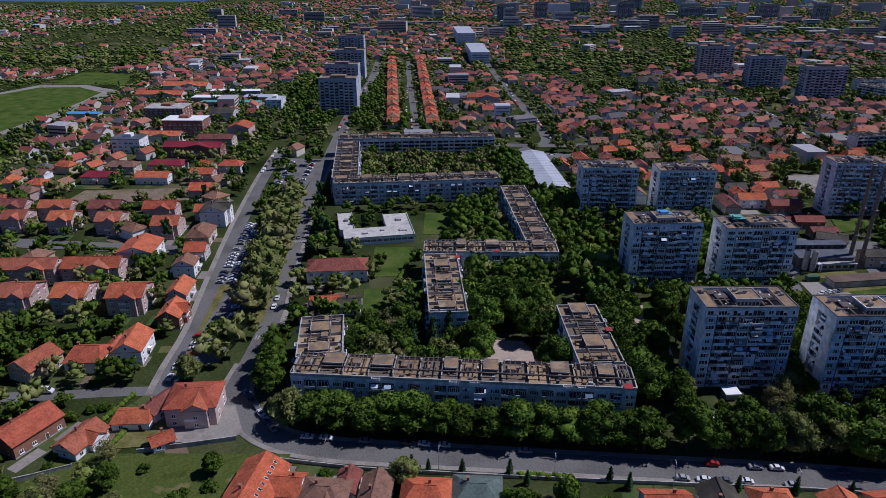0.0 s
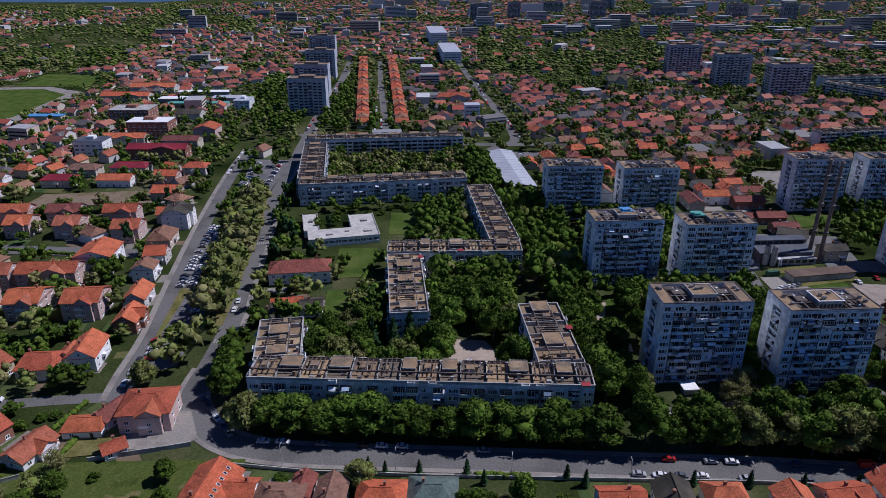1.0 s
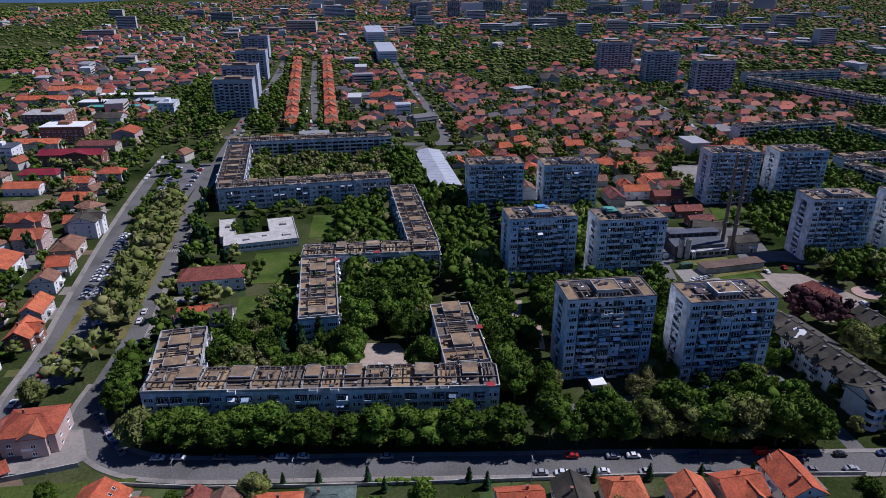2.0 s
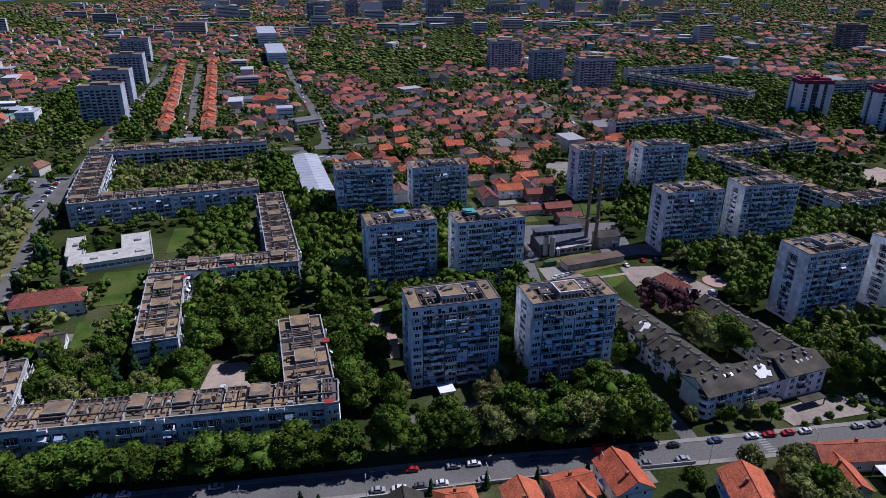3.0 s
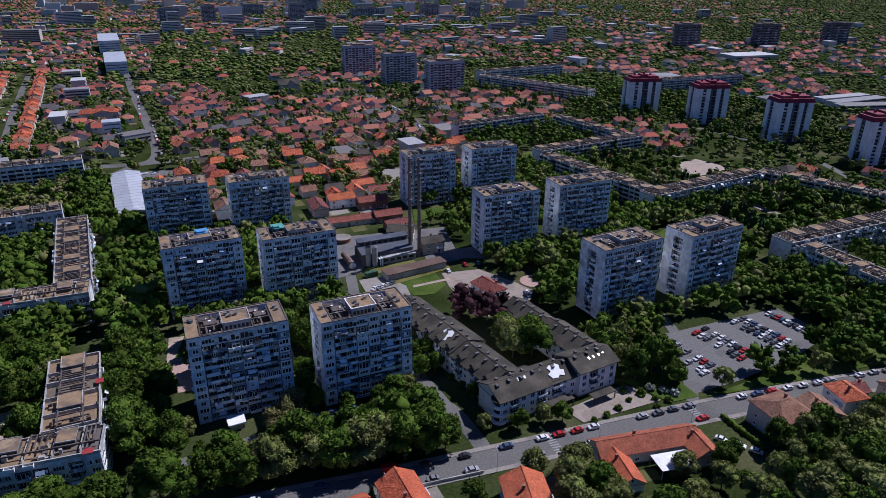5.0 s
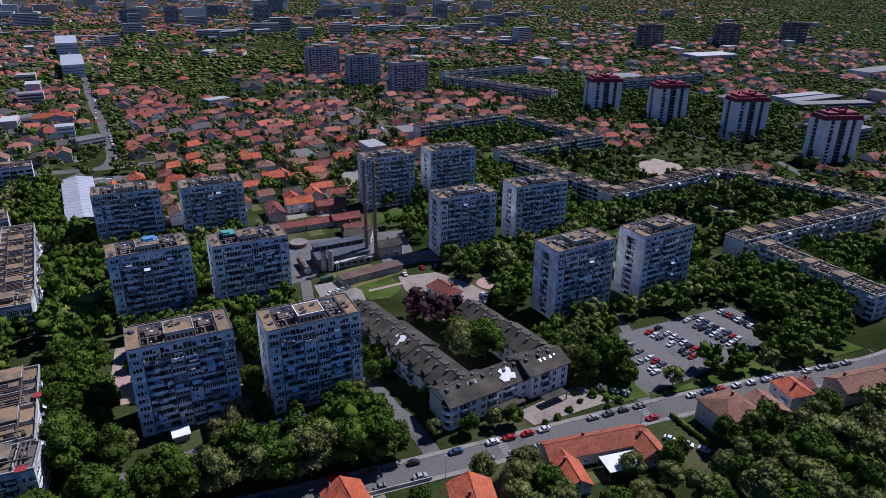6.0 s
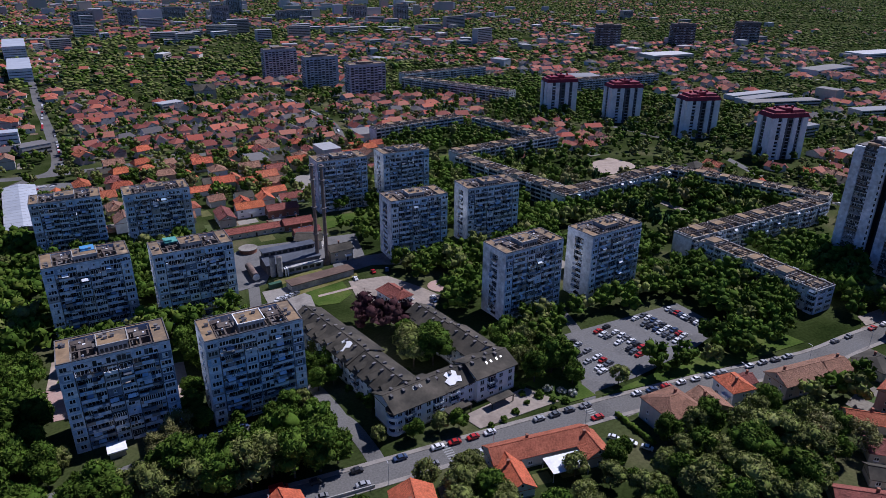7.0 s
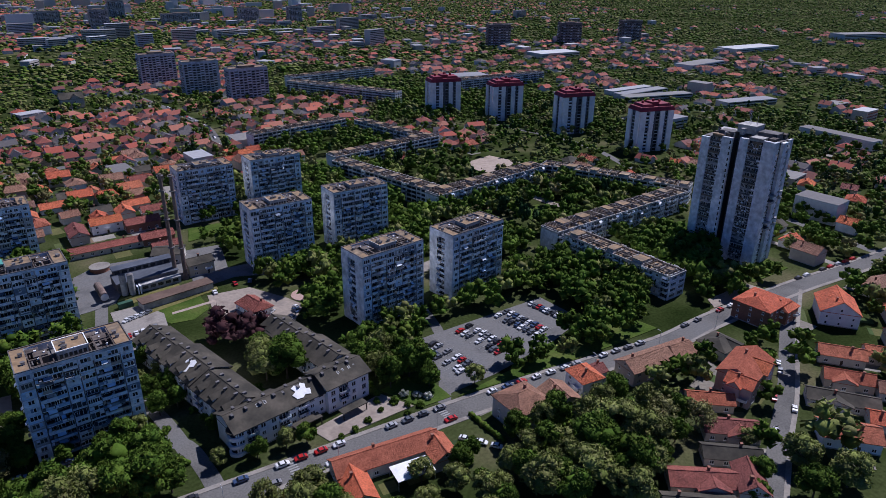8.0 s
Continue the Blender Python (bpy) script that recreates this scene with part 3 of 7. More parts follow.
def pergola_mesh(n, span, w, seed):
    """Heavy frame over the sunken roof terrace, with partition walls and huts below it."""
    rnd = random.Random(seed)
    s = Shell()
    for i in range(n):
        x = i * w / (n - 1)
        y0 = rnd.choice((0, 0, span * 0.18, span * 0.3))
        s.box(max(0, x - 0.28), min(w, x + 0.28), y0, span, -0.55, 0.02, 0)
    for y in (0.0, span * 0.38, span * 0.72):
        a = rnd.choice((0, 0, w * 0.3))
        s.box(a, w, y, y + 0.5, -0.5, 0.05, 0)
    s.box(w * 0.25, w * 0.85, span * 0.46, span * 0.7, -ST + 0.05, 0.25, 1, 0)
    s.box(0.2, w * 0.55, span * 0.78, span * 0.98, -ST + 0.05, 0.1, 0)
    for i in range(9):
        a = rnd.uniform(0, w - 2)
        q = rnd.uniform(0, span - 2.2)
        if i % 3 == 0:
            s.box(a, a + rnd.uniform(0.8, 2.0), q, q + rnd.uniform(0.8, 2.2), -ST + 0.05, -ST + rnd.uniform(0.8, 3.0), rnd.choice((0, 1, 2)))
        elif i % 3 == 1:
            s.box(a, a + 0.3, q, min(span, q + rnd.uniform(2, 5)), -ST + 0.05, -rnd.uniform(0.1, 1.2), rnd.choice((0, 1)))
        else:
            s.box(a, a + rnd.uniform(0.4, 0.9), q, q + rnd.uniform(0.3, 0.8), -0.2, rnd.uniform(0.2, 0.6), 3)
    return s.mesh("terrace_frame", M_BEAM, M_DARKCONC, M_TERR, M_WHITE)


PENT = Shell().box(0, 8.4, 0, 7.6, -ST + 0.05, 1.0, 0, 1)
PENT.box(-0.3, 8.7, -0.3, 7.9, 0.9, 1.2, 0, 1)
for q in ((-0.3, 8.7, -0.3, 0.0), (-0.3, 8.7, 7.6, 7.9), (-0.3, 0.0, 0.0, 7.6), (8.4, 8.7, 0.0, 7.6)):
    PENT.box(*q, 1.2, 1.45, 3)
for k in range(6):
    PENT.box(0.5 + k * 1.3, 1.4 + k * 1.3, -0.06, 0.0, -1.3, 0.0, 2)
PENTS = [PENT.mesh("penthouse", M_CONC, M_TERR, M_GLASS, q) for q in (M_WHITE, M_DARKCONC, M_CONC)]
VENT = Shell().box(-0.5, 0.5, -0.4, 0.4, 0, 0.8, 0).box(-0.65, 0.65, -0.55, 0.55, 0.8, 0.95, 1).mesh("vent", M_CONC, M_DARKCONC)
T_BODY, T_ROOF = tower_shell(), tower_roof()
PERG = [pergola_mesh(4, 12.4, 6.9, 1), pergola_mesh(3, 12.2, 6.3, 2), pergola_mesh(5, 12.3, 6.6, 3)]
STREAK = Shell().box(-0.14, 0.14, -0.07, 0.0, 0, TH - ST, 0).mesh("pilaster", M_DARKCONC)


def tower(x, y, yaw, seed, cap=None, label="grey concrete tower block with stacked loggias and flat brown roof", wide=TW):
    rnd = random.Random(seed)
    base = at(x, y, 0, yaw)
    k = wide / TW
    t = thing("tower_block", base, label, "tower block", "panel tower blocks")
    sc = Matrix.Diagonal((k, 1, 1, 1))
    part("body", T_BODY, t, sc)
    part("roof_rim", T_ROOF, t, sc, "brown flat roof with a raised rim")
    part("penthouse", PENTS[0 if seed == 4 else 1 + seed % 2], t, sc @ at(11.6, 4.0, TH), "low rooftop storey with a tan roof")
    part("terrace_frame", PERG[seed % 3], t, sc @ at(4.2, 1.2, TH - 0.1))
    part("terrace_frame", PERG[(seed + 1) % 3], t, sc @ at(20.3, 1.2, TH - 0.1))
    for u in (4.16, 11.74, 15.9, 20.06, 27.54):
        part("pilaster", STREAK, t, sc @ at(u, 0, 0))
    for i in range(4):
        part("vent", VENT, t, sc @ at(12.8 + rnd.uniform(0, 5.5), 5 + rnd.uniform(0, 5.5), TH + 1.2, rnd.uniform(-8, 8)))
    for i in range(4):
        part("vent", VENT, t, sc @ at(rnd.choice((2.2, 29.0)) + rnd.uniform(-0.8, 0.8), 2 + rnd.uniform(0, 10), TH))
    for f in range(11):
        z = 0.4 + f * ST if f else 0.4
        if z + ST > TH:
            break
        if f == 10:
            for u in (2.15, 6.3, 10.0, 13.8, 18.05, 22.2, 25.7, 29.45):
                k2 = rnd.choice(T_STRIP + T_WIDE + T_BAND + T_SMALL + T_BLANK)
                part("window", k2, t, sc @ at(u, 0, z))
            break
        part("window", rnd.choice(T_SMALL + T_WIDE), t, sc @ at(2.15, 0, z))
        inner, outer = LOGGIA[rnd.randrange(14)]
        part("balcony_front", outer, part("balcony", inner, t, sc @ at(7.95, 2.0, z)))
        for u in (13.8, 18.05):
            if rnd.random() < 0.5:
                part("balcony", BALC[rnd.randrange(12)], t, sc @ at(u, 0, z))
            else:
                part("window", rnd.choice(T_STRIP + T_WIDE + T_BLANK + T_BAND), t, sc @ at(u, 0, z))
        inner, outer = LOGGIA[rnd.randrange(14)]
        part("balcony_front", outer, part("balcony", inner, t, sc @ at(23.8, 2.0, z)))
        part("window", rnd.choice(T_SMALL + T_WIDE), t, sc @ at(29.45, 0, z))
        part("balcony", SIDEB[rnd.randrange(4)], t, sc @ at(1.5, 8.0, z, -90))
    if cap:
        c = Shell().box(0, 5.2, 0, 6.0, 0, 0.5, 0).box(0.3, 3.0, 0.5, 3.2, 0.5, 1.2, 0)
        part("roof_cover", c.mesh("roof_cover", cap), t, at(14.5 if cap is M_BLUE else 6.0, 8.0, TH + 1.0), "bright sheet cover on the roof")
    mark([tuple((base @ Vector(p)).xy) for p in ((0, 0, 0), (wide, 0, 0), (wide, TD, 0), (0, TD, 0))], 1.5)
    return t


TOWERS = [(69.5, 205.5, 6, None), (110.5, 203, 6.5, None), (58, 281.5, 8, M_BLUE), (97.5, 279.5, 7, M_TEAL), (44, 366, 5, None), (86, 364.5, 6, None),
          (189.5, 389, 5, None), (231.5, 392, 5, None), (207, 306.5, 4, None), (251, 311, 3, None), (229.5, 228.5, 10, None), (273.5, 231, 11, None)]
for i, (x, y, yaw, cap) in enumerate(TOWERS):
    tower(x, y, yaw, i + 3, cap)


# far tower blocks: the small windows of a side are one piece
M_FARBALC = material("far_balcony_front", [(0.5, 0.6, 0.7), (0.8, 0.81, 0.82), (0.22, 0.27, 0.34), (0.7, 0.72, 0.74), (0.36, 0.46, 0.58), (0.84, 0.83, 0.82), (0.14, 0.15, 0.17)], 0.8, "island", 0.8, 0.3, 0.2, 0.0, steps=True)
M_FARPANEL = material("far_panel", [(0.34, 0.38, 0.43), (0.46, 0.5, 0.55), (0.4, 0.43, 0.47)], 0.85, "noise", 0.4, 0.13, 0.4, 0.0, spec=0.12)


def plain_tower(x, y, w, d, h, yaw, roofmat, wallmat, label, crown=False):
    t = thing("tower_block", at(x, y, 0, yaw), label, "tower block", "distant tower blocks")
    part("body", Shell().box(0, w, 0, d, 0, h, 0, 1).mesh("body", wallmat, M_TERR), t)
    n = int((h - 1) / ST)
    for side, length in ((0, w), (1, d)):
        m = Matrix.Identity(4) if side == 0 else at(0, d, 0, -90)
        s = Shell()
        for b in range(int(length / 4.6)):
            u = 1.2 + b * 4.6
            for f in range(n):
                z = 0.9 + f * ST
                if (b + side) % 3 == 1:
                    s.box(u, u + 3.4, -0.9, 0, z - 0.4, z + 0.7, 0)
                    s.face([(u, -0.02, z + 0.7), (u + 3.4, -0.02, z + 0.7), (u + 3.4, -0.02, z + 1.9), (u, -0.02, z + 1.9)], 1)
                elif crown:
                    s.box(u + 0.3, u + 3.2, -0.05, 0, z - 0.4, z + 1.9, 1)
                    s.box(u + 0.3, u + 3.2, -0.3, 0, z - 0.75, z - 0.42, 0)
                else:
                    s.box(u + 0.2, u + 3.4, -0.05, 0, z, z + 1.5, 1)
                    s.box(u + 0.2, u + 3.4, -0.12, 0, z - 0.5, z - 0.04, 0)
        tagged(part("facade_relief", s.mesh("facade_relief", M_FARBALC, M_GLASS), t, m), kind="stuff")
    if crown:
        s = Shell()
        for x0, x1, y0, y1, z0, z1, e in ((-0.8, w + 0.8, -1.6, d + 0.8, h - 1.0, h + 2.2, 1.2), (w * 0.08, w * 0.4, 0.6, d - 1, h + 2.2, h + 4.2, 0.8), (w * 0.55, w * 0.93, 0.6, d - 1, h + 2.2, h + 4.2, 0.8), (w * 0.36, w * 0.62, 2.5, d - 3, h + 2.2, h + 5.6, 0.6)):
            q = len(s.v)
            s.v += [(x0, y0, z0), (x1, y0, z0), (x1, y1, z0), (x0, y1, z0), (x0 + e, y0 + e, z1), (x1 - e, y0 + e, z1), (x1 - e, y1 - e, z1), (x0 + e, y1 - e, z1)]
            for f in ((3, 2, 1, 0), (0, 1, 5, 4), (1, 2, 6, 5), (2, 3, 7, 6), (3, 0, 4, 7), (4, 5, 6, 7)):
                s.f.append(tuple(q + i for i in f))
                s.m.append(0)
        part("roof", s.mesh("roof", roofmat), t, None, "dark red metal roof")
        for u, v, z in ((w * 0.2, d * 0.5, 4.2), (w * 0.48, d * 0.4, 5.6), (w * 0.72, d * 0.55, 4.2)):
            part("roof_stack", Shell().box(u, u + 1.6, v, v + 1.4, h + z, h + z + 1.8).mesh("roof_stack", M_CRIMSON), t)
        for u0, u1 in ((0.0, 5.0), (8.6, 12.4), (18.6, 22.4), (26.0, 31.0)):
            part("pilaster", Shell().box(u0, u1, -1.3, 0, 0, h - 1.0, 0).mesh("pilaster", M_WHITE), t)
        for v0, v1 in ((0.0, 5.4), (10.6, 16.0)):
            part("pilaster", Shell().box(-1.0, 0, v0, v1, 0, h - 1.0, 0).mesh("pilaster", M_WHITE), t)
    else:
        part("penthouse", Shell().box(w * 0.3, w * 0.7, d * 0.25, d * 0.8, h, h + 2.4, 0, 1).mesh("penthouse", M_DARKCONC, M_TERR), t)
        part("roof_rim", Shell().box(0, w, 0, 0.4, h, h + 0.9).box(0, w, d - 0.4, d, h, h + 0.9).box(0, 0.4, 0.4, d - 0.4, h, h + 0.9).box(w - 0.4, w, 0.4, d - 0.4, h, h + 0.9).mesh("roof_rim", M_CONC), t)
    mark([tuple((t.matrix_basis @ Vector(p)).xy) for p in ((0, 0, 0), (w, 0, 0), (w, d, 0), (0, d, 0))], 1.5)


for x, y, w, h in ((-179, 634, 36, 34), (-196, 722, 36, 34), (-214, 842, 36, 34), (-250, 1005, 38, 34), (243, 905, 42, 36), (276, 815, 40, 36), (308, 738, 42, 36)):
    plain_tower(x, y, w, 17, h, 4, M_ROOF_R, M_FARPANEL, "distant grey panel tower block")
for x, y in ((464, 583), (504.5, 534), (527.5, 459), (541, 381)):
    plain_tower(x, y, 31, 16, 34, -12, M_CRIMSON, M_BLUEROOF, "white tower block with a dark red roof", True)
for x, y, w, h in ((150, 1900, 60, 30), (260, 1750, 40, 40), (420, 1800, 90, 24), (700, 1700, 34, 40), (-30, 1700, 44, 36), (60, 1720, 30, 40), (600, 1780, 50, 34), (330, 2050, 40, 44)):
    plain_tower(x, y, w, 18, h, 5, M_ROOF_R, M_CONC, "far grey apartment block")

for x, y in ((851, 1050), (1000, 1026), (1150, 1018)):
    plain_tower(x, y, 42, 18, 40, -20, M_ROOF_R, M_DARKCONC, "far dark brown tower block")

# ---- long slabs of flats with roof terraces ----
M_DECK = material("terrace_deck", [(0.23, 0.16, 0.095), (0.34, 0.235, 0.13), (0.16, 0.125, 0.09), (0.29, 0.195, 0.115), (0.38, 0.28, 0.17), (0.13, 0.115, 0.105)], 0.9, "object", 0.9, 0.25, 0.3, 0.15, steps=True)

def slab(ax, ay, bx, by, depth, h, seed, sides="fblr", fine=True, single=True, label="long grey slab of flats with brown roof terraces"):
    rnd = random.Random(seed)
    length = math.hypot(bx - ax, by - ay)
    yaw = math.degrees(math.atan2(by - ay, bx - ax))
    base = at(ax, ay, 0, yaw)
    t = thing("apartment_block", base, label, "apartment block", "terraced slabs of flats")
    top = h - 1.0
    part("body", Shell().box(0, length, 0, depth, 0, top, 0, 1).mesh("body", M_PANEL, M_TERR), t)
    rim = Shell()
    rim.box(0, length, -0.15, 0.25, top, h, 0).box(0, length, depth - 0.25, depth + 0.15, top, h, 0)
    rim.box(-0.15, 0.25, 0.25, depth - 0.25, top, h, 0).box(length - 0.25, length + 0.15, 0.25, depth - 0.25, top, h, 0)
    part("parapet", rim.mesh("parapet", M_CONC), t)
    spine = (depth * 0.32, depth * 0.72) if depth > 12.5 else (depth * 0.42, depth * 0.9)
    part("beam", Shell().box(0.4, length - 0.4, depth * 0.28 - 0.2, depth * 0.28 + 0.2, h + 0.75, h + 1.2, 0).mesh("beam", M_BEAM), t)
    clutter = Shell()
    x, k = 0.6, 0
    while x < length - 5:
        w = min(rnd.uniform(6.0, 9.0), length - 0.6 - x)
        s = Shell() if fine else clutter
        s.box(x, x + 0.3, 0.3, depth - 0.3, top, h + rnd.uniform(0.3, 0.9), 0)
        for y in (0.5, depth * 0.28 - 0.15, depth * 0.72):
            s.box(x - 0.02, x + 0.32, y, y + 0.34, h - 0.2, h + 1.2, 1)
        if fine:
            part("partition_wall", s.mesh("partition_wall", M_CONC, M_BEAM), t)
            part("deck", Shell().box(x + 0.34, x + w - 0.04, 0.3, depth - 0.3, top, top + rnd.uniform(0.04, 0.4)).mesh("deck", M_DECK), t)
        if (k + seed) % 5 in (1, 3) and w > 5.5:
            s = Shell() if fine else clutter
            a, b = x + 1.0, x + w - rnd.uniform(0.6, 1.6)
            s.box(a, b, *spine, top + 0.01, h + 1.2, 0, 2)
            s.box(a - 0.3, b + 0.3, spine[0] - 0.5, spine[1] + 0.3, h + 1.2, h + 1.45, 1, 2)
            s.box(a + 0.2, b - 0.2, spine[0] - 0.06, spine[0], top + 0.5, h + 1.0, 3)
            if fine:
                for q in ((a - 0.3, b + 0.3, spine[0] - 0.5, spine[0] - 0.3), (a - 0.3, b + 0.3, spine[1] + 0.1, spine[1] + 0.3)):
                    s.box(*q, h + 1.45, h + 1.65, 1)
                part("penthouse", s.mesh("penthouse", M_DARKCONC, M_CONC, M_TERR, M_GLASS), t)
        else:
            n = rnd.choice((3, 4, 5))
            beams = [(x + 0.9 + q * (w - 1.2) / n, x + 1.2 + q * (w - 1.2) / n, spine[0] - rnd.choice((0.0, 1.2, 2.4)), spine[1] + rnd.choice((0.0, 0.8)), h + 0.8, h + 1.15) for q in range(n)]
            for b in beams + [(x + 0.6, x + w - 0.4, spine[1] - 0.2, spine[1] + 0.15, h + 0.75, h + 1.2)]:
                if fine:
                    part("beam", Shell().box(*b).mesh("beam", M_BEAM), t)
                else:
                    clutter.box(*b, 1)
            s = Shell() if fine else clutter
            a = rnd.uniform(0.5, w - 3.2)
            s.box(x + a, x + a + rnd.uniform(1.6, 3.0), spine[0] + 0.4, spine[0] + rnd.uniform(1.8, 3.4), top, top + rnd.uniform(1.4, 2.5), 0, 2)
            if fine:
                part("roof_hut", s.mesh("roof_hut", M_CONC, M_DARKCONC, M_TERR), t)
        for q in range(4 if fine else 7):
            u, v = x + rnd.uniform(0.5, w - 1.2), rnd.uniform(0.6, depth - 1.6)
            me = Shell() if fine else clutter
            me.box(u, u + rnd.uniform(0.4, 1.6), v, v + rnd.uniform(0.4, 1.2), top, top + rnd.uniform(0.4, 1.9), rnd.choice((0, 1, 1, 2)))
            if fine:
                part("planter", me.mesh("planter", M_CONC, M_BEAM, M_TERR), t)
        for v, out in ((0, -1), (depth, 1)):
            if rnd.random() < (0.4 if fine else 0.25):
                u = x + rnd.uniform(0.3, w - 3.0)
                me = Shell() if fine else clutter
                y0, y1 = sorted((v + out * 0.16, v + out * 1.0))
                me.box(u, u + 2.6, y0, y1, h - 1.3, h - 1.15, 0)
                y2, y3 = sorted((v + out * 1.0, v + out * 1.1))
                me.box(u, u + 2.6, y2, y3, h - 1.3, h - 0.1, 3)
                for e in (u, u + 2.5):
                    me.box(e, e + 0.1, y0, y1, h - 1.15, h - 0.1, 3)
                if fine:
                    part("roof_balcony", me.mesh("roof_balcony", M_CONC, M_BEAM, M_TERR, M_WHITE), t)
        if fine and rnd.random() < 0.1:
            u = x + rnd.uniform(0.5, w - 3.2)
            part("awning", Shell().box(u, u + 2.8, -1.2, 1.2, h + 0.3, h + 0.4).mesh("awning", M_RED), t, None, "red canvas awning")
        if rnd.random() < 0.5:
            part("vent", VENT, t, at(x + rnd.uniform(1, 5), depth * rnd.choice((0.15, 0.6, 0.88)), top, rnd.uniform(-5, 5)))
        x += w
        k += 1
    if not fine:
        tagged(part("roof_clutter", clutter.mesh("roof_clutter", M_CONC, M_BEAM, M_TERR, M_WHITE), t), kind="stuff")
    floors = int((h - 0.6) / ST)
    runs = {"f": (Matrix.Identity(4), length), "b": (at(length, depth, 0, 180), length), "l": (at(0, depth, 0, -90), depth), "r": (at(length, 0, 0, 90), depth)}
    for key in sides:
        m, run = runs[key]
        n = max(1, int(run / 4.3))
        w = run / n
        far = Shell()
        for i in range(n):
            bal = (i + seed) % 5 not in (0, 3) if fine else (i + seed) % 3 > 0
            if key in "lr":
                bal = False
            if single:
                for f in range(floors):
                    if bal:
                        part("balcony", BALC[rnd.randrange(12)], t, m @ at((i + 0.5) * w, 0, 0.45 + f * ST))
                    else:
                        part("window", W_STRIP if key in "lr" else rnd.choice(W_MORE), t, m @ at((i + 0.5) * w, 0, 0.3 + f * ST))
            else:
                s = far
                u = (i + 0.5) * w
                for f in range(floors):
                    z = 0.4 + f * ST
                    if bal:
                        s.box(u - w / 2 + 0.1, u + w / 2 - 0.1, -1.1, -1.0, z, z + 1.0, 0)
                        s.box(u - w / 2 + 0.1, u + w / 2 - 0.1, -1.0, 0, z - 0.1, z + 0.05, 0)
                        s.box(u - w / 2 + 0.2, u + w / 2 - 0.2, -0.04, 0, z + 0.3, z + 2.3, 1)
                    else:
                        s.box(u - 1.5, u + 1.5, -0.05, 0, z + 0.9, z + 2.2, 1)
                        s.box(u - 1.6, u + 1.6, -0.14, 0, z + 0.78, z + 0.88, 0)
        if not single:
            tagged(part("facade_relief", far.mesh("facade_relief", M_FARBALC, M_GLASS), t, m), kind="stuff")
    mark([tuple((base @ Vector(p)).xy) for p in ((0, 0, 0), (length, 0, 0), (length, depth, 0), (0, depth, 0))], 1.2)
    return t


SLABS = [
    ((-68, 181, 45, 183, 12), 14, "flr", True), ((-53.5, 194.5, -59.5, 222, 16), 13.6, "fb", True), ((43.5, 195.5, 38, 238, 15.5), 14.4, "fb", True),
    ((-12, 228.5, -20.5, 283.5, 15), 14, "fbl", True), ((-36, 284.5, 27, 289.5, 12), 14, "f", True), ((26.5, 302.5, 12.5, 388, 14.5), 14, "fb", False),
    ((-103, 381, -2, 401, 12), 14, "f", False), ((-91, 396.5, -108.5, 484, 16.5), 13.6, "fb", False), ((-126, 488, -8, 507, 12), 14, "f", False),
    ((371, 185, 364, 249, 12), 12, "bl", False), ((350, 251, 465, 265, 12), 12, "f", False), ((339, 347, 312, 441, 12), 12, "bl", False),
    ((326, 333, 424, 354, 12), 12, "f", False), ((483, 276, 434, 364, 12), 12, "bl", False), ((274, 540, 363, 560, 12), 12, "f", False),
    ((399, 478, 380, 556, 12), 12, "bl", False), ((306, 445, 404, 465, 12), 12, "f", False), ((472, 660, 396, 790, 14), 13, "bl", False),
    ((396, 806, 520, 830, 14), 13, "f", False), ((560, 690, 700, 700, 14), 13, "f", False),
]
for i, (line, h, sides, fine) in enumerate(SLABS):
    slab(*line, h, i, sides, fine, i < 7 or i in (9, 10, 12))

# ---- pitched-roof pieces ----
def gable_roof(w, d, z, rise, over=0.5, thick=0.22, hip=0.0):
    """Ridge along x over a w by d plan centred on the origin; hip: how far the ridge ends draw in."""
    s = Shell()
    x0, x1, y0, y1 = -w / 2 - over, w / 2 + over, -d / 2 - over, d / 2 + over
    drop = rise * over / (d / 2)
    zb, zt = z - drop, z + rise
    a, b = (x0 + hip, x1 - hip)
    for t in (0, thick):
        s.v += [(x0, y0, zb + t), (x1, y0, zb + t), (x1, y1, zb + t), (x0, y1, zb + t), (a, 0, zt + t), (b, 0, zt + t)]
    top = ((6, 7, 11, 10), (8, 9, 10, 11), (7, 8, 11), (9, 6, 10))
    if hip <= 0:
        top = top[:2]
    for q in top + ((3, 2, 5, 4), (1, 0, 4, 5), (0, 1, 7, 6), (1, 2, 8, 7), (2, 3, 9, 8), (3, 0, 6, 9)):
        s.f.append(q)
        s.m.append(0)
    if hip <= 0:
        for q in ((1, 5, 11, 7), (5, 2, 8, 11), (4, 0, 6, 10), (3, 4, 10, 9)):
            s.f.append(q)
            s.m.append(0)
    s.box(a, b, -0.16, 0.16, zt + thick - 0.08, zt + thick + 0.08, 0)
    return s


def house_walls(w, d, z, rise, hip):
    s = Shell().box(-w / 2, w / 2, -d / 2, d / 2, 0, z)
    if hip <= 0:
        for x in (-w / 2, w / 2):
            s.face([(x, -d / 2, z), (x, d / 2, z), (x, 0, z + rise)])
    s.box(-w / 2 - 0.06, w / 2 + 0.06, -d / 2 - 0.06, d / 2 + 0.06, 0, 0.45, 1)
    return s


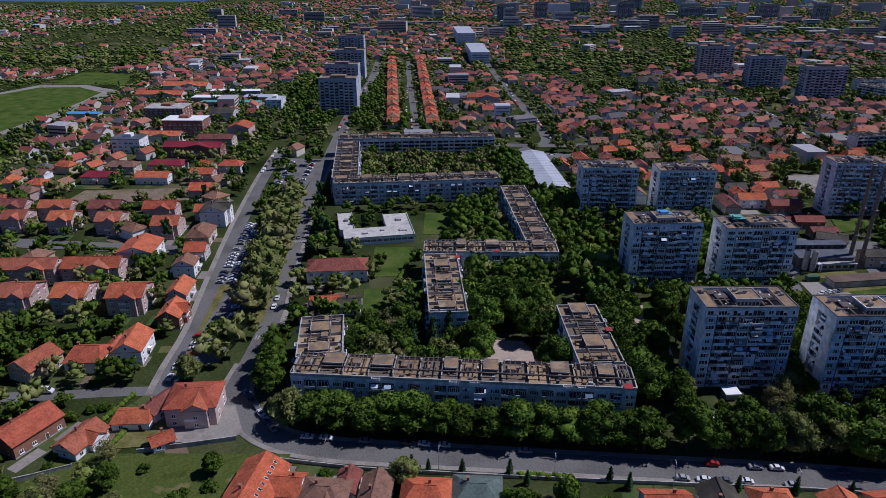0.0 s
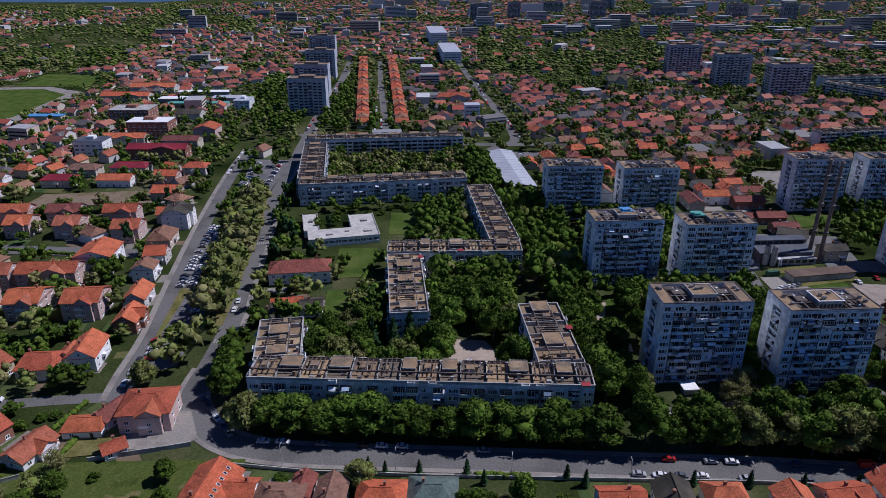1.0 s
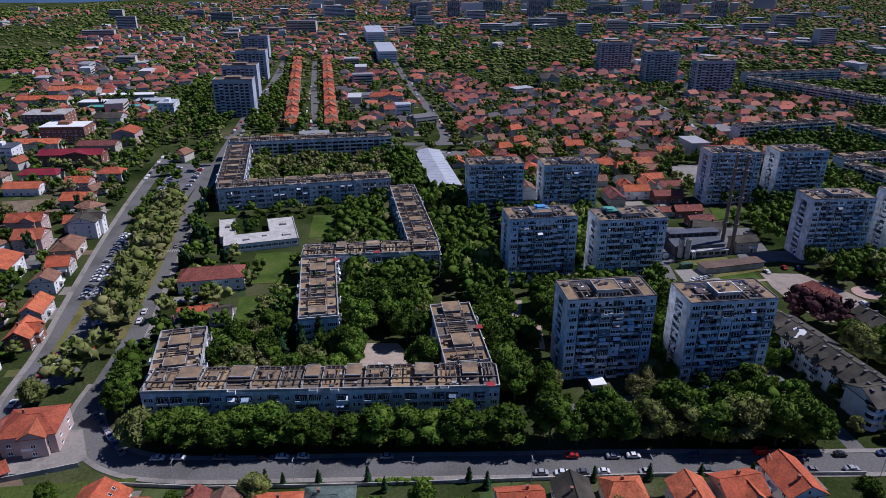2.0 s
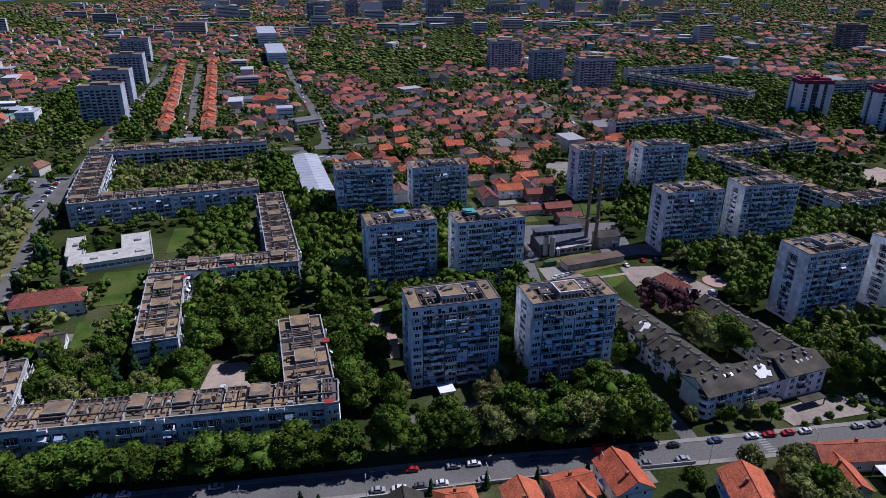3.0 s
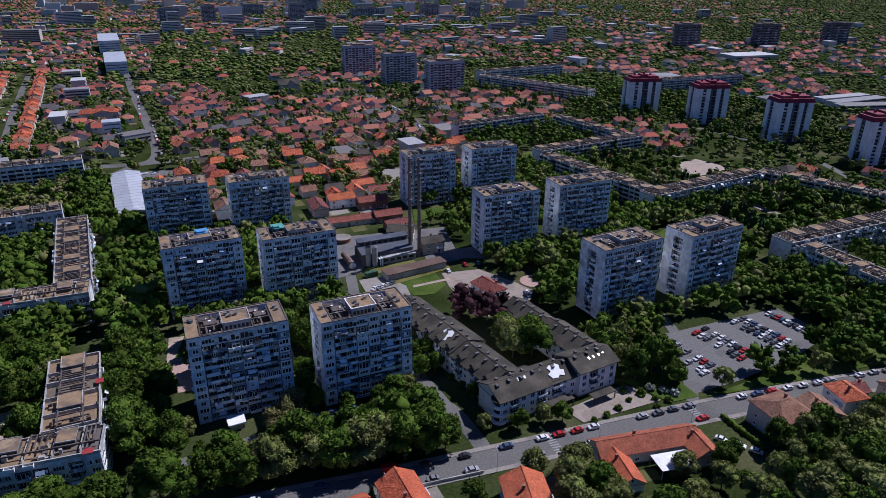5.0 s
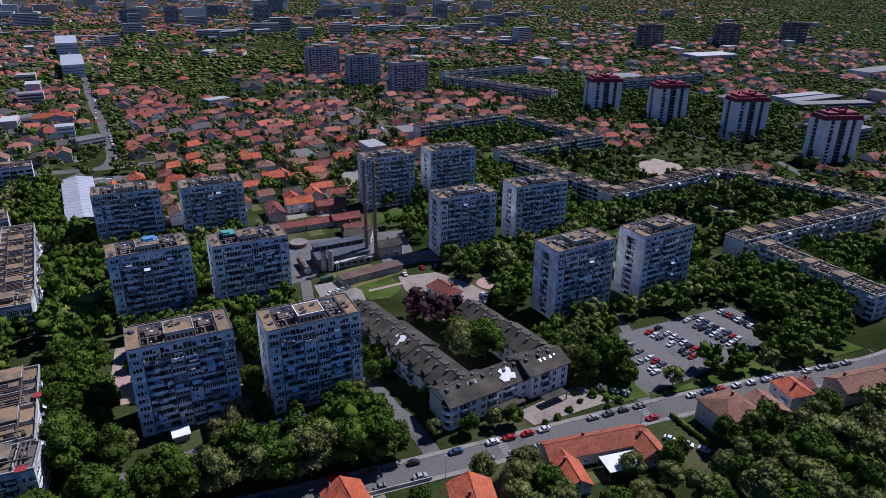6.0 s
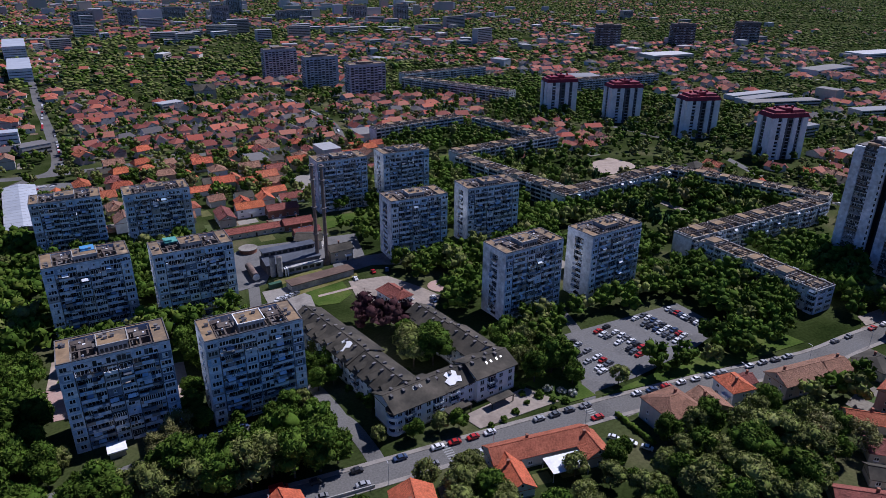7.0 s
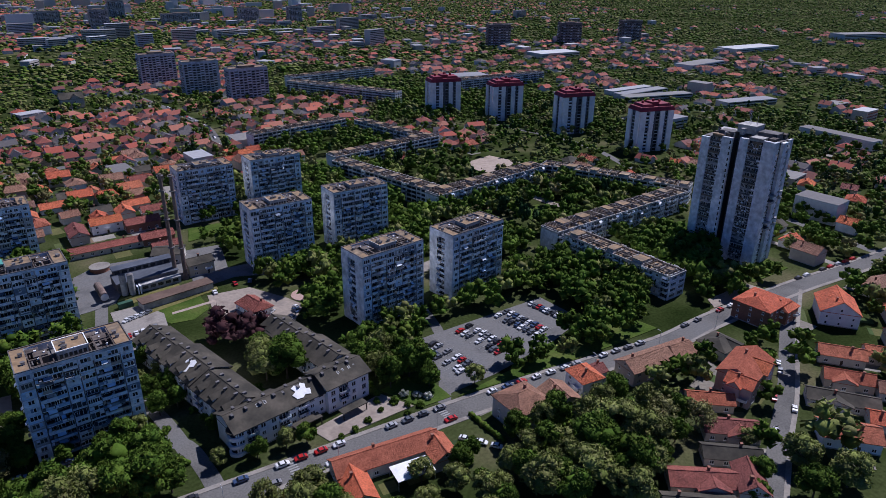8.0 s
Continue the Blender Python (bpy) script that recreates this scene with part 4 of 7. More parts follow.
CHIM = Shell().box(-0.35, 0.35, -0.35, 0.35, 0, 1.7).box(-0.45, 0.45, -0.45, 0.45, 1.7, 1.85).mesh("chimney", M_BRICK)
H_WIN = window_mesh(1.4, 1.3, 0, 2)
H_WIN_S = window_mesh(0.9, 1.1, 0, 1)
H_DOOR = Shell().box(-0.5, 0.5, -0.06, 0.05, 0, 2.1, 0).box(-0.62, 0.62, -0.03, 0.05, 0, 2.22, 1).mesh("door", M_BARK, M_FRAME)
SKYL = Shell().box(-0.4, 0.4, -0.6, 0.6, 0, 0.1, 0).box(-0.32, 0.32, -0.52, 0.52, 0.1, 0.12, 1).mesh("skylight", M_FRAME, M_GLASS)
PORCH = Shell().box(-1.6, 1.6, -1.5, 0, 0, 0.18, 0).box(-1.6, 1.6, -1.56, -1.46, 0.18, 1.1, 0).box(-1.6, -1.5, -1.46, 0, 0.18, 1.1, 0).box(1.5, 1.6, -1.46, 0, 0.18, 1.1, 0).mesh("balcony", M_WHITE)
ROOFS = {"c": M_ROOF, "o": M_ROOF_O, "r": M_ROOF_R, "b": M_ROOF_B, "g": M_ROOF_G, "n": M_ROOF_GREEN, "m": M_CRIMSON}
WALLS = {"v": M_WALL, "w": M_WHITE, "p": M_WALL_P, "c": M_WALL_C, "k": M_BRICK}
ROOF_WORD = {"c": "red clay tile", "o": "bright orange tile", "r": "dull red tile", "b": "brown tile", "g": "dark grey", "n": "grey-green tile", "m": "crimson sheet"}
WALL_WORD = {"v": "rendered", "w": "white rendered", "p": "pink rendered", "c": "cream rendered", "k": "brick"}
KEPT = {}
plots = []


def house(x, y, yaw, w, d, z=5.6, rise=2.6, hip=0.0, roof="c", wall="v", detail=True, lights=0, group="houses", cross=False):
    key = (w, d, z, rise, hip, roof, wall)
    if key not in KEPT:
        KEPT[key] = (house_walls(w, d, z, rise, hip).mesh("shell", WALLS[wall], M_CONC), gable_roof(w, d, z, rise, 0.55, 0.22, hip).mesh("roof", ROOFS[roof]))
    walls, top = KEPT[key]
    rnd = random.Random(int(x * 7 + y * 13))
    storeys = "two-storey" if z > 4.5 else "low"
    if z > 7.5:
        storeys = "three-storey"
    t = thing("house", at(x, y, 0, yaw), f"{storeys} {WALL_WORD[wall]} house with a {ROOF_WORD[roof]} roof", "house", group)
    part("shell", walls, t)
    part("roof", top, t)
    part("chimney", CHIM, t, at(w * rnd.uniform(-0.3, 0.3), d * 0.12, z + rise * 0.7))
    mark(rect(x, y, w, d, yaw), 0.8)
    plots.append((x, y, yaw, w, d))
    if cross:
        cw, cd = w * 0.46, d * 0.5
        ck = ("cross", *key)
        if ck not in KEPT:
            KEPT[ck] = (house_walls(cd + 1.5, cw, z, rise * 0.8, 0).mesh("bay", WALLS[wall], M_CONC), gable_roof(cd + 1.5, cw, z, rise * 0.8, 0.5, 0.22).mesh("bay_roof", ROOFS[roof]))
        face = -1 if math.cos(radians(yaw)) > -0.2 else 1
        m = at(w * 0.12, face * (d / 2 - cd / 2 + 0.75), 0, 90)
        part("bay", KEPT[ck][0], t, m)
        part("bay_roof", KEPT[ck][1], t, m)
        for f in range(max(1, int(z / 2.7))):
            part("window", H_WIN, t, at(w * 0.12, face * (d / 2 + 1.5), 0.95 + f * 2.75, 0 if face < 0 else 180))
    if not detail:
        return t
    def open_side(a):
        return math.sin(radians(yaw + a)) < 0.4
    for f in range(max(1, int(z / 2.7))):
        zz = 0.95 + f * 2.75
        n = max(2, int(w / 4.2))
        for face in (-90, 90):
            if not open_side(face):
                continue
            m = Matrix.Identity(4) if face < 0 else at(0, 0, 0, 180)
            for i in range(n):
                u = -w / 2 + (i + 0.5) * w / n
                if f == 0 and i == n // 2:
                    part("door", H_DOOR, t, m @ at(u, -d / 2, 0.1))
                elif f and i == n // 2 and w > 8:
                    part("balcony", PORCH, t, m @ at(u, -d / 2, zz - 0.9))
                else:
                    part("window", H_WIN, t, m @ at(u, -d / 2, zz))
        k = max(1, int(d / 5))
        for i in range(k):
            v = -d / 2 + (i + 0.5) * d / k
            if open_side(0):
                part("window", H_WIN, t, at(w / 2, v, zz, 90))
            if open_side(180):
                part("window", H_WIN_S, t, at(-w / 2, v, zz, -90))
    if hip <= 0 and rise > 2.2:
        part("window", H_WIN_S, t, at(w / 2, 0, z + 0.5, 90))
        part("window", H_WIN_S, t, at(-w / 2, 0, z + 0.5, -90))
    for i in range(lights):
        a = math.atan2(rise, d / 2)
        part("skylight", SKYL, t, pose(-w * 0.4 + i * w * 0.8 / max(1, lights - 1), -d * 0.25, z + rise * 0.5 + 0.23, math.degrees(a), 0, 0))
    return t


# houses by hand: x, y, yaw, width along the ridge, depth, eaves, rise, hip, roof, wall
for row in (
        # three-storey pairs west of the avenue
        (-206, 240, 8, 14, 15, 8.5, 3, 0, "c", "p"), (-183, 242, 8, 14, 15, 8.5, 3, 0, "c", "p"), (-159, 244, 8, 15, 15, 8.5, 3, 0, "c", "p"),
        (-219, 265, 8, 26, 12, 8.5, 3, 0, "c", "p"), (-190, 269, 8, 26, 12, 8.5, 3, 0, "c", "p"), (-178, 289, 98, 18, 17, 9.0, 3, 0, "o", "w"),
        (-270, 327, 8, 13, 14, 8, 3, 0, "c", "p"), (-243, 328, 8, 13, 14, 8, 3, 0, "c", "p"), (-216, 329, 8, 13, 14, 8, 3, 0, "c", "p"), (-182, 326, 8, 14, 14, 8, 3, 0, "c", "p"),
        (-284, 344, 8, 16, 11, 8, 3, 0, "r", "p"), (-258, 345, 8, 18, 11, 8, 3, 0, "c", "p"), (-229, 347, 8, 18, 11, 8, 3, 0, "r", "p"), (-197, 349, 8, 18, 11, 8, 3, 0, "c", "p"),
        (-163, 345, 98, 15, 14, 9.5, 2.5, 0, "g", "w"),
        # along the side roadway
        (-135, 233, 98, 13, 9, 5.6, 3, 0, "o", "k"), (-141, 253, 98, 14, 9, 5.6, 3, 0, "o", "v"), (-150, 278, 98, 9, 10, 6.5, 2.6, 0, "b", "w"), (-153, 297, 8, 10, 10, 5.6, 3, 0, "o", "v"), (-160, 318, 98, 16, 12, 5.6, 3.2, 3, "b", "v"),
        (-172, 352, 8, 11, 9, 5.6, 3, 0, "o", "v"),
        # south-west corner
        (-168, 193, 76, 14, 11, 5.6, 3.0, 0, "c", "c"), (-151, 199, 8, 13, 12, 5.2, 3.2, 2.5, "c", "w"), (-144, 206, 95, 8, 8, 4.6, 2.4, 0, "c", "w"), (-138, 207, 100, 15, 10.5, 6.4, 3.4, 0, "o", "w"),
        (-147, 158, 70, 17, 12, 5.0, 3.2, 0, "c", "k"), (-128, 156, 76, 13, 9, 3.4, 2.4, 0, "c", "w"), (-117, 168, 8, 12, 8, 3.2, 2.0, 1.5, "c", "w"), (-111.5, 175, 70, 12, 7, 3.8, 2.0, 0, "r", "w"),
        (-99, 175, 10, 16, 14, 7.4, 2.6, 5.5, "c", "p"), (-103, 158.5, 40, 6.5, 5.5, 2.8, 1.8, 0, "c", "w"),
        # south of the main street
        (-66, 139, 86, 19, 13, 5.0, 3.8, 0, "o", "w"), (-57.5, 141, 0, 9, 9, 4.6, 2.4, 0, "o", "w"), (-46, 138, 0, 13, 12, 4.6, 2.8, 5, "b", "v"), (-41, 145, 90, 9, 6, 3.2, 1.8, 0, "r", "v"), (-32, 139, 90, 14, 8, 5, 2.8, 0, "b", "v"),
        (-18, 140, 2, 13, 12, 5.4, 3, 4, "o", "w"), (-4, 142, 2, 13, 12, 5.4, 3, 4.5, "n", "v"), (47, 143, 4, 12, 10, 5, 3, 0, "o", "w"), (62, 146, 92, 10, 10, 4.6, 3, 0, "g", "v"), (76, 147, 2, 11, 9, 4.8, 2.6, 3, "o", "v"),
        (94, 145, 95, 10, 10, 5.4, 3, 0, "o", "v"), (108, 148, 10, 12, 10, 5.2, 2.8, 0, "o", "v"), (124, 150, 98, 14, 11, 5.6, 3.4, 0, "o", "w"), (156, 139, 80, 16, 12, 5.6, 3.2, 0, "o", "w"),
        # restaurant and houses east of it
        (201, 151, -4, 33, 8.5, 4.4, 2.6, 0, "c", "v"), (188, 143, 84, 13, 8, 3.6, 2.4, 0, "o", "w"), (216, 145, 86, 11, 8, 4.2, 2.4, 0, "c", "v"),
        (250, 148, 4, 14, 14, 8.0, 2.8, 5.5, "b", "v"), (265, 147, 86, 11, 10, 5.4, 2.2, 0, "b", "v"), (280, 151, 86, 10, 9, 6.2, 2.4, 3, "o", "w"), (287, 153, 0, 6, 6, 4.6, 1.6, 0, "r", "v"),
        (306, 147, -2, 20, 10, 5.8, 2.6, 0, "b", "v"), (324, 147, -2, 13, 10, 5.2, 2.2, 2, "b", "v"), (343, 143, 5, 12, 12, 4.4, 2.2, 5, "g", "v"),
        (382, 153, 8, 18, 16, 8.4, 2.6, 5.5, "o", "k"), (389, 147, 8, 10, 8, 6.5, 2.0, 2, "o", "k"), (332, 124, 18, 20, 13, 8.2, 3.0, 0, "c", "p"), (322, 118, 108, 9, 7, 8.0, 2.2, 0, "o", "p"),
        (310, 121, -38, 15, 7, 3.6, 2, 0, "c", "v"), (303, 107, -38, 17, 8, 3.8, 2.2, 0, "r", "v"), (293, 99, -38, 17, 7, 3.2, 1.8, 0, "g", "v"), (276, 96, -35, 19, 8, 3.4, 2.0, 0, "r", "v"), (287, 88, 50, 12, 8, 4.2, 2.6, 0, "r", "v"), (268, 90, -35, 20, 6, 3.0, 1.4, 0, "g", "v"),
        (410, 136, 40, 17, 15, 6.6, 5.0, 0, "o", "w"), (378, 115, 130, 16, 8, 4, 2.4, 0, "c", "v"), (392, 106, 130, 14, 8, 4, 2.4, 0, "c", "v"), (364, 104, 130, 16, 8, 4, 2.2, 0, "c", "v"), (350, 98, 130, 22, 8, 3.4, 2, 0, "g", "v"),
        (333, 86, 135, 17, 10, 4.4, 2.6, 0, "c", "w"), (352, 82, 130, 14, 8, 3.8, 2.2, 0, "o", "v"), (372, 90, 130, 14, 8, 3.8, 2.2, 0, "b", "v"), (430, 120, 40, 14, 10, 4.8, 2.8, 0, "c", "v"), (412, 108, 130, 15, 9, 4.4, 2.6, 0, "o", "v"),
        (450, 140, 10, 14, 10, 4.8, 2.8, 0, "b", "v"), (470, 130, 100, 14, 10, 4.8, 2.8, 0, "c", "v"),
        # between the avenue and the slabs
        (-77, 282, 10, 28, 13, 6.4, 3.2, 5, "r", "w"), (-75, 252, 12, 13, 8, 3.4, 2.0, 0, "o", "w"), (-80, 243, 95, 10, 7, 3.0, 1.8, 0, "g", "v"), (-64, 250, 12, 9, 10, 4.2, 1.4, 0, "g", "w"),
        (194.5, 266.8, -73, 14, 9.4, 3.6, 2.6, 2.5, "r", "w")):
    house(*row, lights=8 if row[:2] == (-66, 139) else 0, cross=row[9] == "p" or int(row[0] * 3 + row[1]) % 4 == 0 and row[3] > 11)

# the quarter between the stadium and the avenue
for row in ((-239, 442, 3, 25, 13, 5.6, 2.4, 4, "m", "v"), (-269, 435, 3, 21, 12, 5.6, 2.6, 4, "b", "v"), (-272, 411, 3, 21, 11, 5.4, 2.4, 4, "m", "v"), (-235, 414, 3, 22, 11, 5.2, 2.6, 0, "o", "w"), (-282, 517, 3, 36, 12, 7, 2.6, 0, "o", "v"),
            (-237, 482, 3, 44, 13, 8, 2.8, 0, "m", "k"), (-230, 508, 3, 28, 13, 8, 2.4, 0, "r", "v"), (-263, 604, 3, 22, 17, 8, 3.2, 0, "g", "v"), (-222, 540, 93, 18, 18, 10, 3, 0, "c", "p"), (-370, 695, 3, 50, 16, 6, 3, 0, "o", "v"),
            (-365, 748, 3, 50, 18, 6, 3.5, 0, "c", "v"), (-205, 424, 3, 15, 11, 5.6, 2.6, 0, "o", "p"), (-193, 444, 3, 16, 11, 5.6, 2.6, 4, "c", "v"), (-191, 393, 3, 16, 14, 5, 3, 0, "o", "v")):
    house(*row, detail=row[1] < 520, cross=row[3] > 30)


def flat_block(name, x, y, yaw, w, d, h, wall, roof, label, category, glazed=True):
    """Flat-roofed building centred on x, y: walls, overhanging roof, rims and rows of windows."""
    b = thing(name, at(x, y, 0, yaw), label, category)
    part("shell", Shell().box(-w / 2, w / 2, -d / 2, d / 2, 0, h).mesh("shell", wall), b)
    part("roof", Shell().box(-w / 2 - 0.4, w / 2 + 0.4, -d / 2 - 0.4, d / 2 + 0.4, h, h + 0.35).mesh("roof", roof), b)
    if glazed:
        part("stair_hut", Shell().box(-w * 0.15, w * 0.1, -d * 0.1, d * 0.25, h + 0.35, h + 2.6).mesh("stair_hut", wall), b)
        for f in range(int(h / 2.9)):
            for i in range(int(w / 4.2)):
                u = -w / 2 + (i + 0.5) * w / int(w / 4.2)
                part("window", W_WIDE if (i + f) % 3 else W_SMALL, b, at(u, -d / 2, 0.4 + f * 2.9))
            for i in range(int(d / 5)):
                part("window", W_SMALL, b, at(w / 2, -d / 2 + (i + 0.5) * d / int(d / 5), 0.4 + f * 2.9, 90))
    mark(rect(x, y, w, d, yaw), 2)


flat_block("apartment_house", -272, 545, 4, 34, 19, 14, M_BRICK, M_TARP, "brick apartment house with a white flat roof", "apartment house")
flat_block("apartment_house", -316, 602, 4, 36, 24, 12, M_BRICK, M_CONC, "dark brick office block with a grey flat roof", "office block")
flat_block("apartment_house", -293, 490, 4, 22, 16, 11, M_WHITE, M_BLUEROOF, "white apartment house with a bluish flat roof", "apartment house")
flat_block("apartment_house", -226, 644, 4, 15, 20, 13, M_PANEL, M_METAL, "pale modern house with a metal roof", "apartment house")
flat_block("market_hall", -282, 668, 4, 60, 10, 4, M_CONC, M_TEAL, "long low market hall with a green sheet roof", "market hall", False)
flat_block("market_hall", -312, 692, 4, 40, 14, 4, M_CONC, M_TARP, "low market hall with a white roof", "market hall", False)
flat_block("market_hall", -262, 700, 4, 34, 16, 4, M_CONC, M_METAL, "low market hall with a pale metal roof", "market hall", False)
flat_block("market_hall", -300, 730, 4, 56, 12, 4, M_CONC, M_TARP, "low market hall with a white roof", "market hall", False)
flat_block("grandstand", -395, 592, 4, 32, 10, 6, M_WALL_C, M_BLUE, "small cream grandstand with a blue sheet roof", "grandstand", False)

# terraced rows north of the slabs
for ax, ay, bx, by in ((-99, 582, -168, 990), (-64, 584, -127, 990), (-82, 584, -85, 590)):
    n = int(math.hypot(bx - ax, by - ay) / 13)
    yaw = math.degrees(math.atan2(by - ay, bx - ax))
    for i in range(n):
        k = (i + 0.5) / n
        house(ax + (bx - ax) * k, ay + (by - ay) * k, yaw - 90 + (i % 2) * 90, 11, 10.5, 5.6 + (i * 7 % 4) * 0.4, 2.8, (0, 3.5, 0)[i % 3], "cocbo"[i * 3 % 5], "v", detail=i < 5, group="terraced houses")


# ---- dark-roofed apartment building ----
H_WIN_TALL = window_mesh(1.7, 1.7, 0.7, 2)
STACK = Shell().box(-0.35, 0.35, -0.6, 0.6, 0, 1.0).box(-0.45, 0.45, -0.7, 0.7, 1.0, 1.15).mesh("chimney", M_DARKCONC)
DORMER = Shell().box(-1.1, 1.1, -0.35, 3.0, 0, 1.9, 0)
DORMER.box(-0.8, 0.8, -0.41, -0.35, 0.3, 1.5, 2)
DORMER.v += [(-1.6, -0.9, 1.6), (1.6, -0.9, 1.6), (1.6, 4.2, 1.6), (-1.6, 4.2, 1.6), (0, -0.9, 3.0), (0, 4.2, 3.0)]
for q in ((0, 4, 5, 3), (1, 2, 5, 4), (0, 1, 4), (2, 3, 5)):
    DORMER.f.append(tuple(len(DORMER.v) - 6 + i for i in q))
    DORMER.m.append(1)
DORMER = DORMER.mesh("dormer", M_WHITE, M_ROOF_G, M_GLASS)


def wing(parent, ax, ay, bx, by, depth, eave, rise, seed, sides=(0,), dormers=False):
    length = math.hypot(bx - ax, by - ay)
    m = at(ax, ay, 0, math.degrees(math.atan2(by - ay, bx - ax)))
    c = m @ at(length / 2, depth / 2)
    rnd = random.Random(seed)
    part("shell", house_walls(length, depth, eave, rise, 0).mesh("shell", M_WHITE, M_CONC), parent, c)
    top = part("roof", gable_roof(length, depth, eave, rise, 0.9, 0.3).mesh("roof", M_ROOF_G), parent, c, "dark grey pitched roof with many chimneys")
    for i in range(int(length / 2.6)):
        v = (0.40, 0.62)[i % 2] + rnd.uniform(-0.04, 0.04)
        u = -length / 2 + (i + rnd.uniform(0.3, 0.7)) * 2.6
        part("chimney", STACK, top, at(u, (v - 0.5) * depth, eave + rise * (1 - abs(v - 0.5) * 2) - 0.1))
    for key in sides:
        f = m if key == 0 else m @ at(length, depth, 0, 180)
        n = int(length / 3.4)
        for i in range(n):
            u = (i + 0.5) * length / n
            for s in range(3):
                z = 0.3 + s * 2.85
                if i % 3 == 1 and s:
                    part("balcony", BALC[(i + s) % 3], parent, f @ at(u, 0, z + 0.2))
                else:
                    part("window", H_WIN_TALL if (i + s) % 3 else W_SMALL, parent, f @ at(u, 0, z))
            if dormers and i % 2:
                part("dormer", DORMER, top, c.inverted() @ f @ at(u, 0.6, eave - 0.2))
    mark([tuple((m @ Vector(p)).xy) for p in ((0, 0, 0), (length, 0, 0), (length, depth, 0), (0, depth, 0))], 1.0)


flats = thing("apartment_building", at(0, 0), "white apartment building round a court with a dark grey pitched roof", "apartment building")
wing(flats, 163, 176.0, 181, 179.8, 13, 9.4, 2.8, 1)
wing(flats, 181.2, 181.4, 195, 184.3, 11.5, 8.4, 3.2, 4)
wing(flats, 195.2, 182.4, 211.5, 185.8, 13, 10.0, 2.6, 5)
wing(flats, 176.5, 190.5, 170, 213, 14, 9.0, 3.2, 2, (1,), True)
wing(flats, 170.8, 213.2, 165, 233, 14.6, 9.6, 3.0, 6, (1,), True)
wing(flats, 164, 233.2, 158, 254, 13.6, 8.8, 3.2, 7, (1,), True)
wing(flats, 211.5, 199.5, 207, 218, 12.5, 9.0, 3.0, 3, (0, 1))
wing(flats, 206, 218.2, 200.5, 240, 12, 8.4, 3.0, 8, (0, 1))
for x, y in ((172, 183), (174.5, 183.5), (201, 187.5), (203, 188), (205.5, 188.5), (207.5, 189)):
    part("skylight", SKYL, flats, at(x, y, 0, 12) @ pose(0, 0, 11.75, 23, 0, 0))
for x, y in ((186, 179.6), (202, 179.2)):
    part("entrance_canopy", Shell().box(-5, 5, -3.2, 0, 2.9, 3.2).box(-4.8, -4.5, -3.0, -2.7, 0, 2.9).box(4.5, 4.8, -3.0, -2.7, 0, 2.9).mesh("entrance_canopy", M_ROOF_G), flats, at(x, y + 0.9, 0, 12))
bow = Shell()
for f in range(3):
    z = 0.4 + f * 2.9
    bow.tube(0, 0, z, z + 1.15, 2.6, 2.6, 14, 0)
    bow.tube(0, 0, z + 1.15, z + 2.9, 1.9, 1.9, 12, 1)
bow.tube(0, 0, 9.1, 9.4, 2.9, 2.9, 14, 2)
part("bay_tower", bow.mesh("bay_tower", M_WHITE, M_GLASS, M_ROOF_G), flats, at(163.5, 178), "stack of round corner balconies")
for m, u, v, z, tilt, w, dd in ((at(181.2, 181.4, 0, 11.9), 6.5, 2.9, 10.5, 29, 4.2, 2.7), (at(170.8, 213.2, 0, 106.3), 8, 10.9, 11.52, -22.3, 3.4, 2.9)):
    torn = ((-0.7, -0.9), (-0.1, -1.0), (0.25, -0.7), (0.8, -0.95), (1.0, -0.2), (0.6, 0.0), (0.75, 0.6), (0.35, 1.0), (0.05, 0.5), (-0.3, 0.95), (-0.75, 0.7), (-0.5, 0.1), (-1.0, -0.2))
    sheet = Shell().prism([(a * w * 0.8, b * dd) for a, b in torn], 0, 0.1)
    part("roof_cover", sheet.mesh("roof_cover", M_TARP), flats, m @ pose(u, v, z, tilt, 0, 0), "white repair sheet on the roof")

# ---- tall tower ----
# Brown fronts, darkened further so the loggia shafts look shaded by colour.
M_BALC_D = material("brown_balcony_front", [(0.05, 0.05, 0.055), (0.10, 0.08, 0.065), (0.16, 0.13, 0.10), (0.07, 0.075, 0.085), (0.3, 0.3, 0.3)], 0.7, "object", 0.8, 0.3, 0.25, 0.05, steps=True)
tall = thing("high_rise", at(424, 188.5, 0, 10), "tall white and grey apartment high-rise with stacked dark loggias", "high-rise")
# Near-black bodies: the shade of shafts and recess is painted in.
for x0, x1, y0, y1, h in ((1.2, 18.6, 0.8, 16.4, 63), (6.0, 16.5, 16.4, 20.6, 64.6), (1.2, 18.6, 20.6, 36, 61.4)):
    part("body", Shell().box(x0, x1, y0, y1, 0, h, 0, 1).mesh("body", M_SHADE, M_DARKCONC), tall)
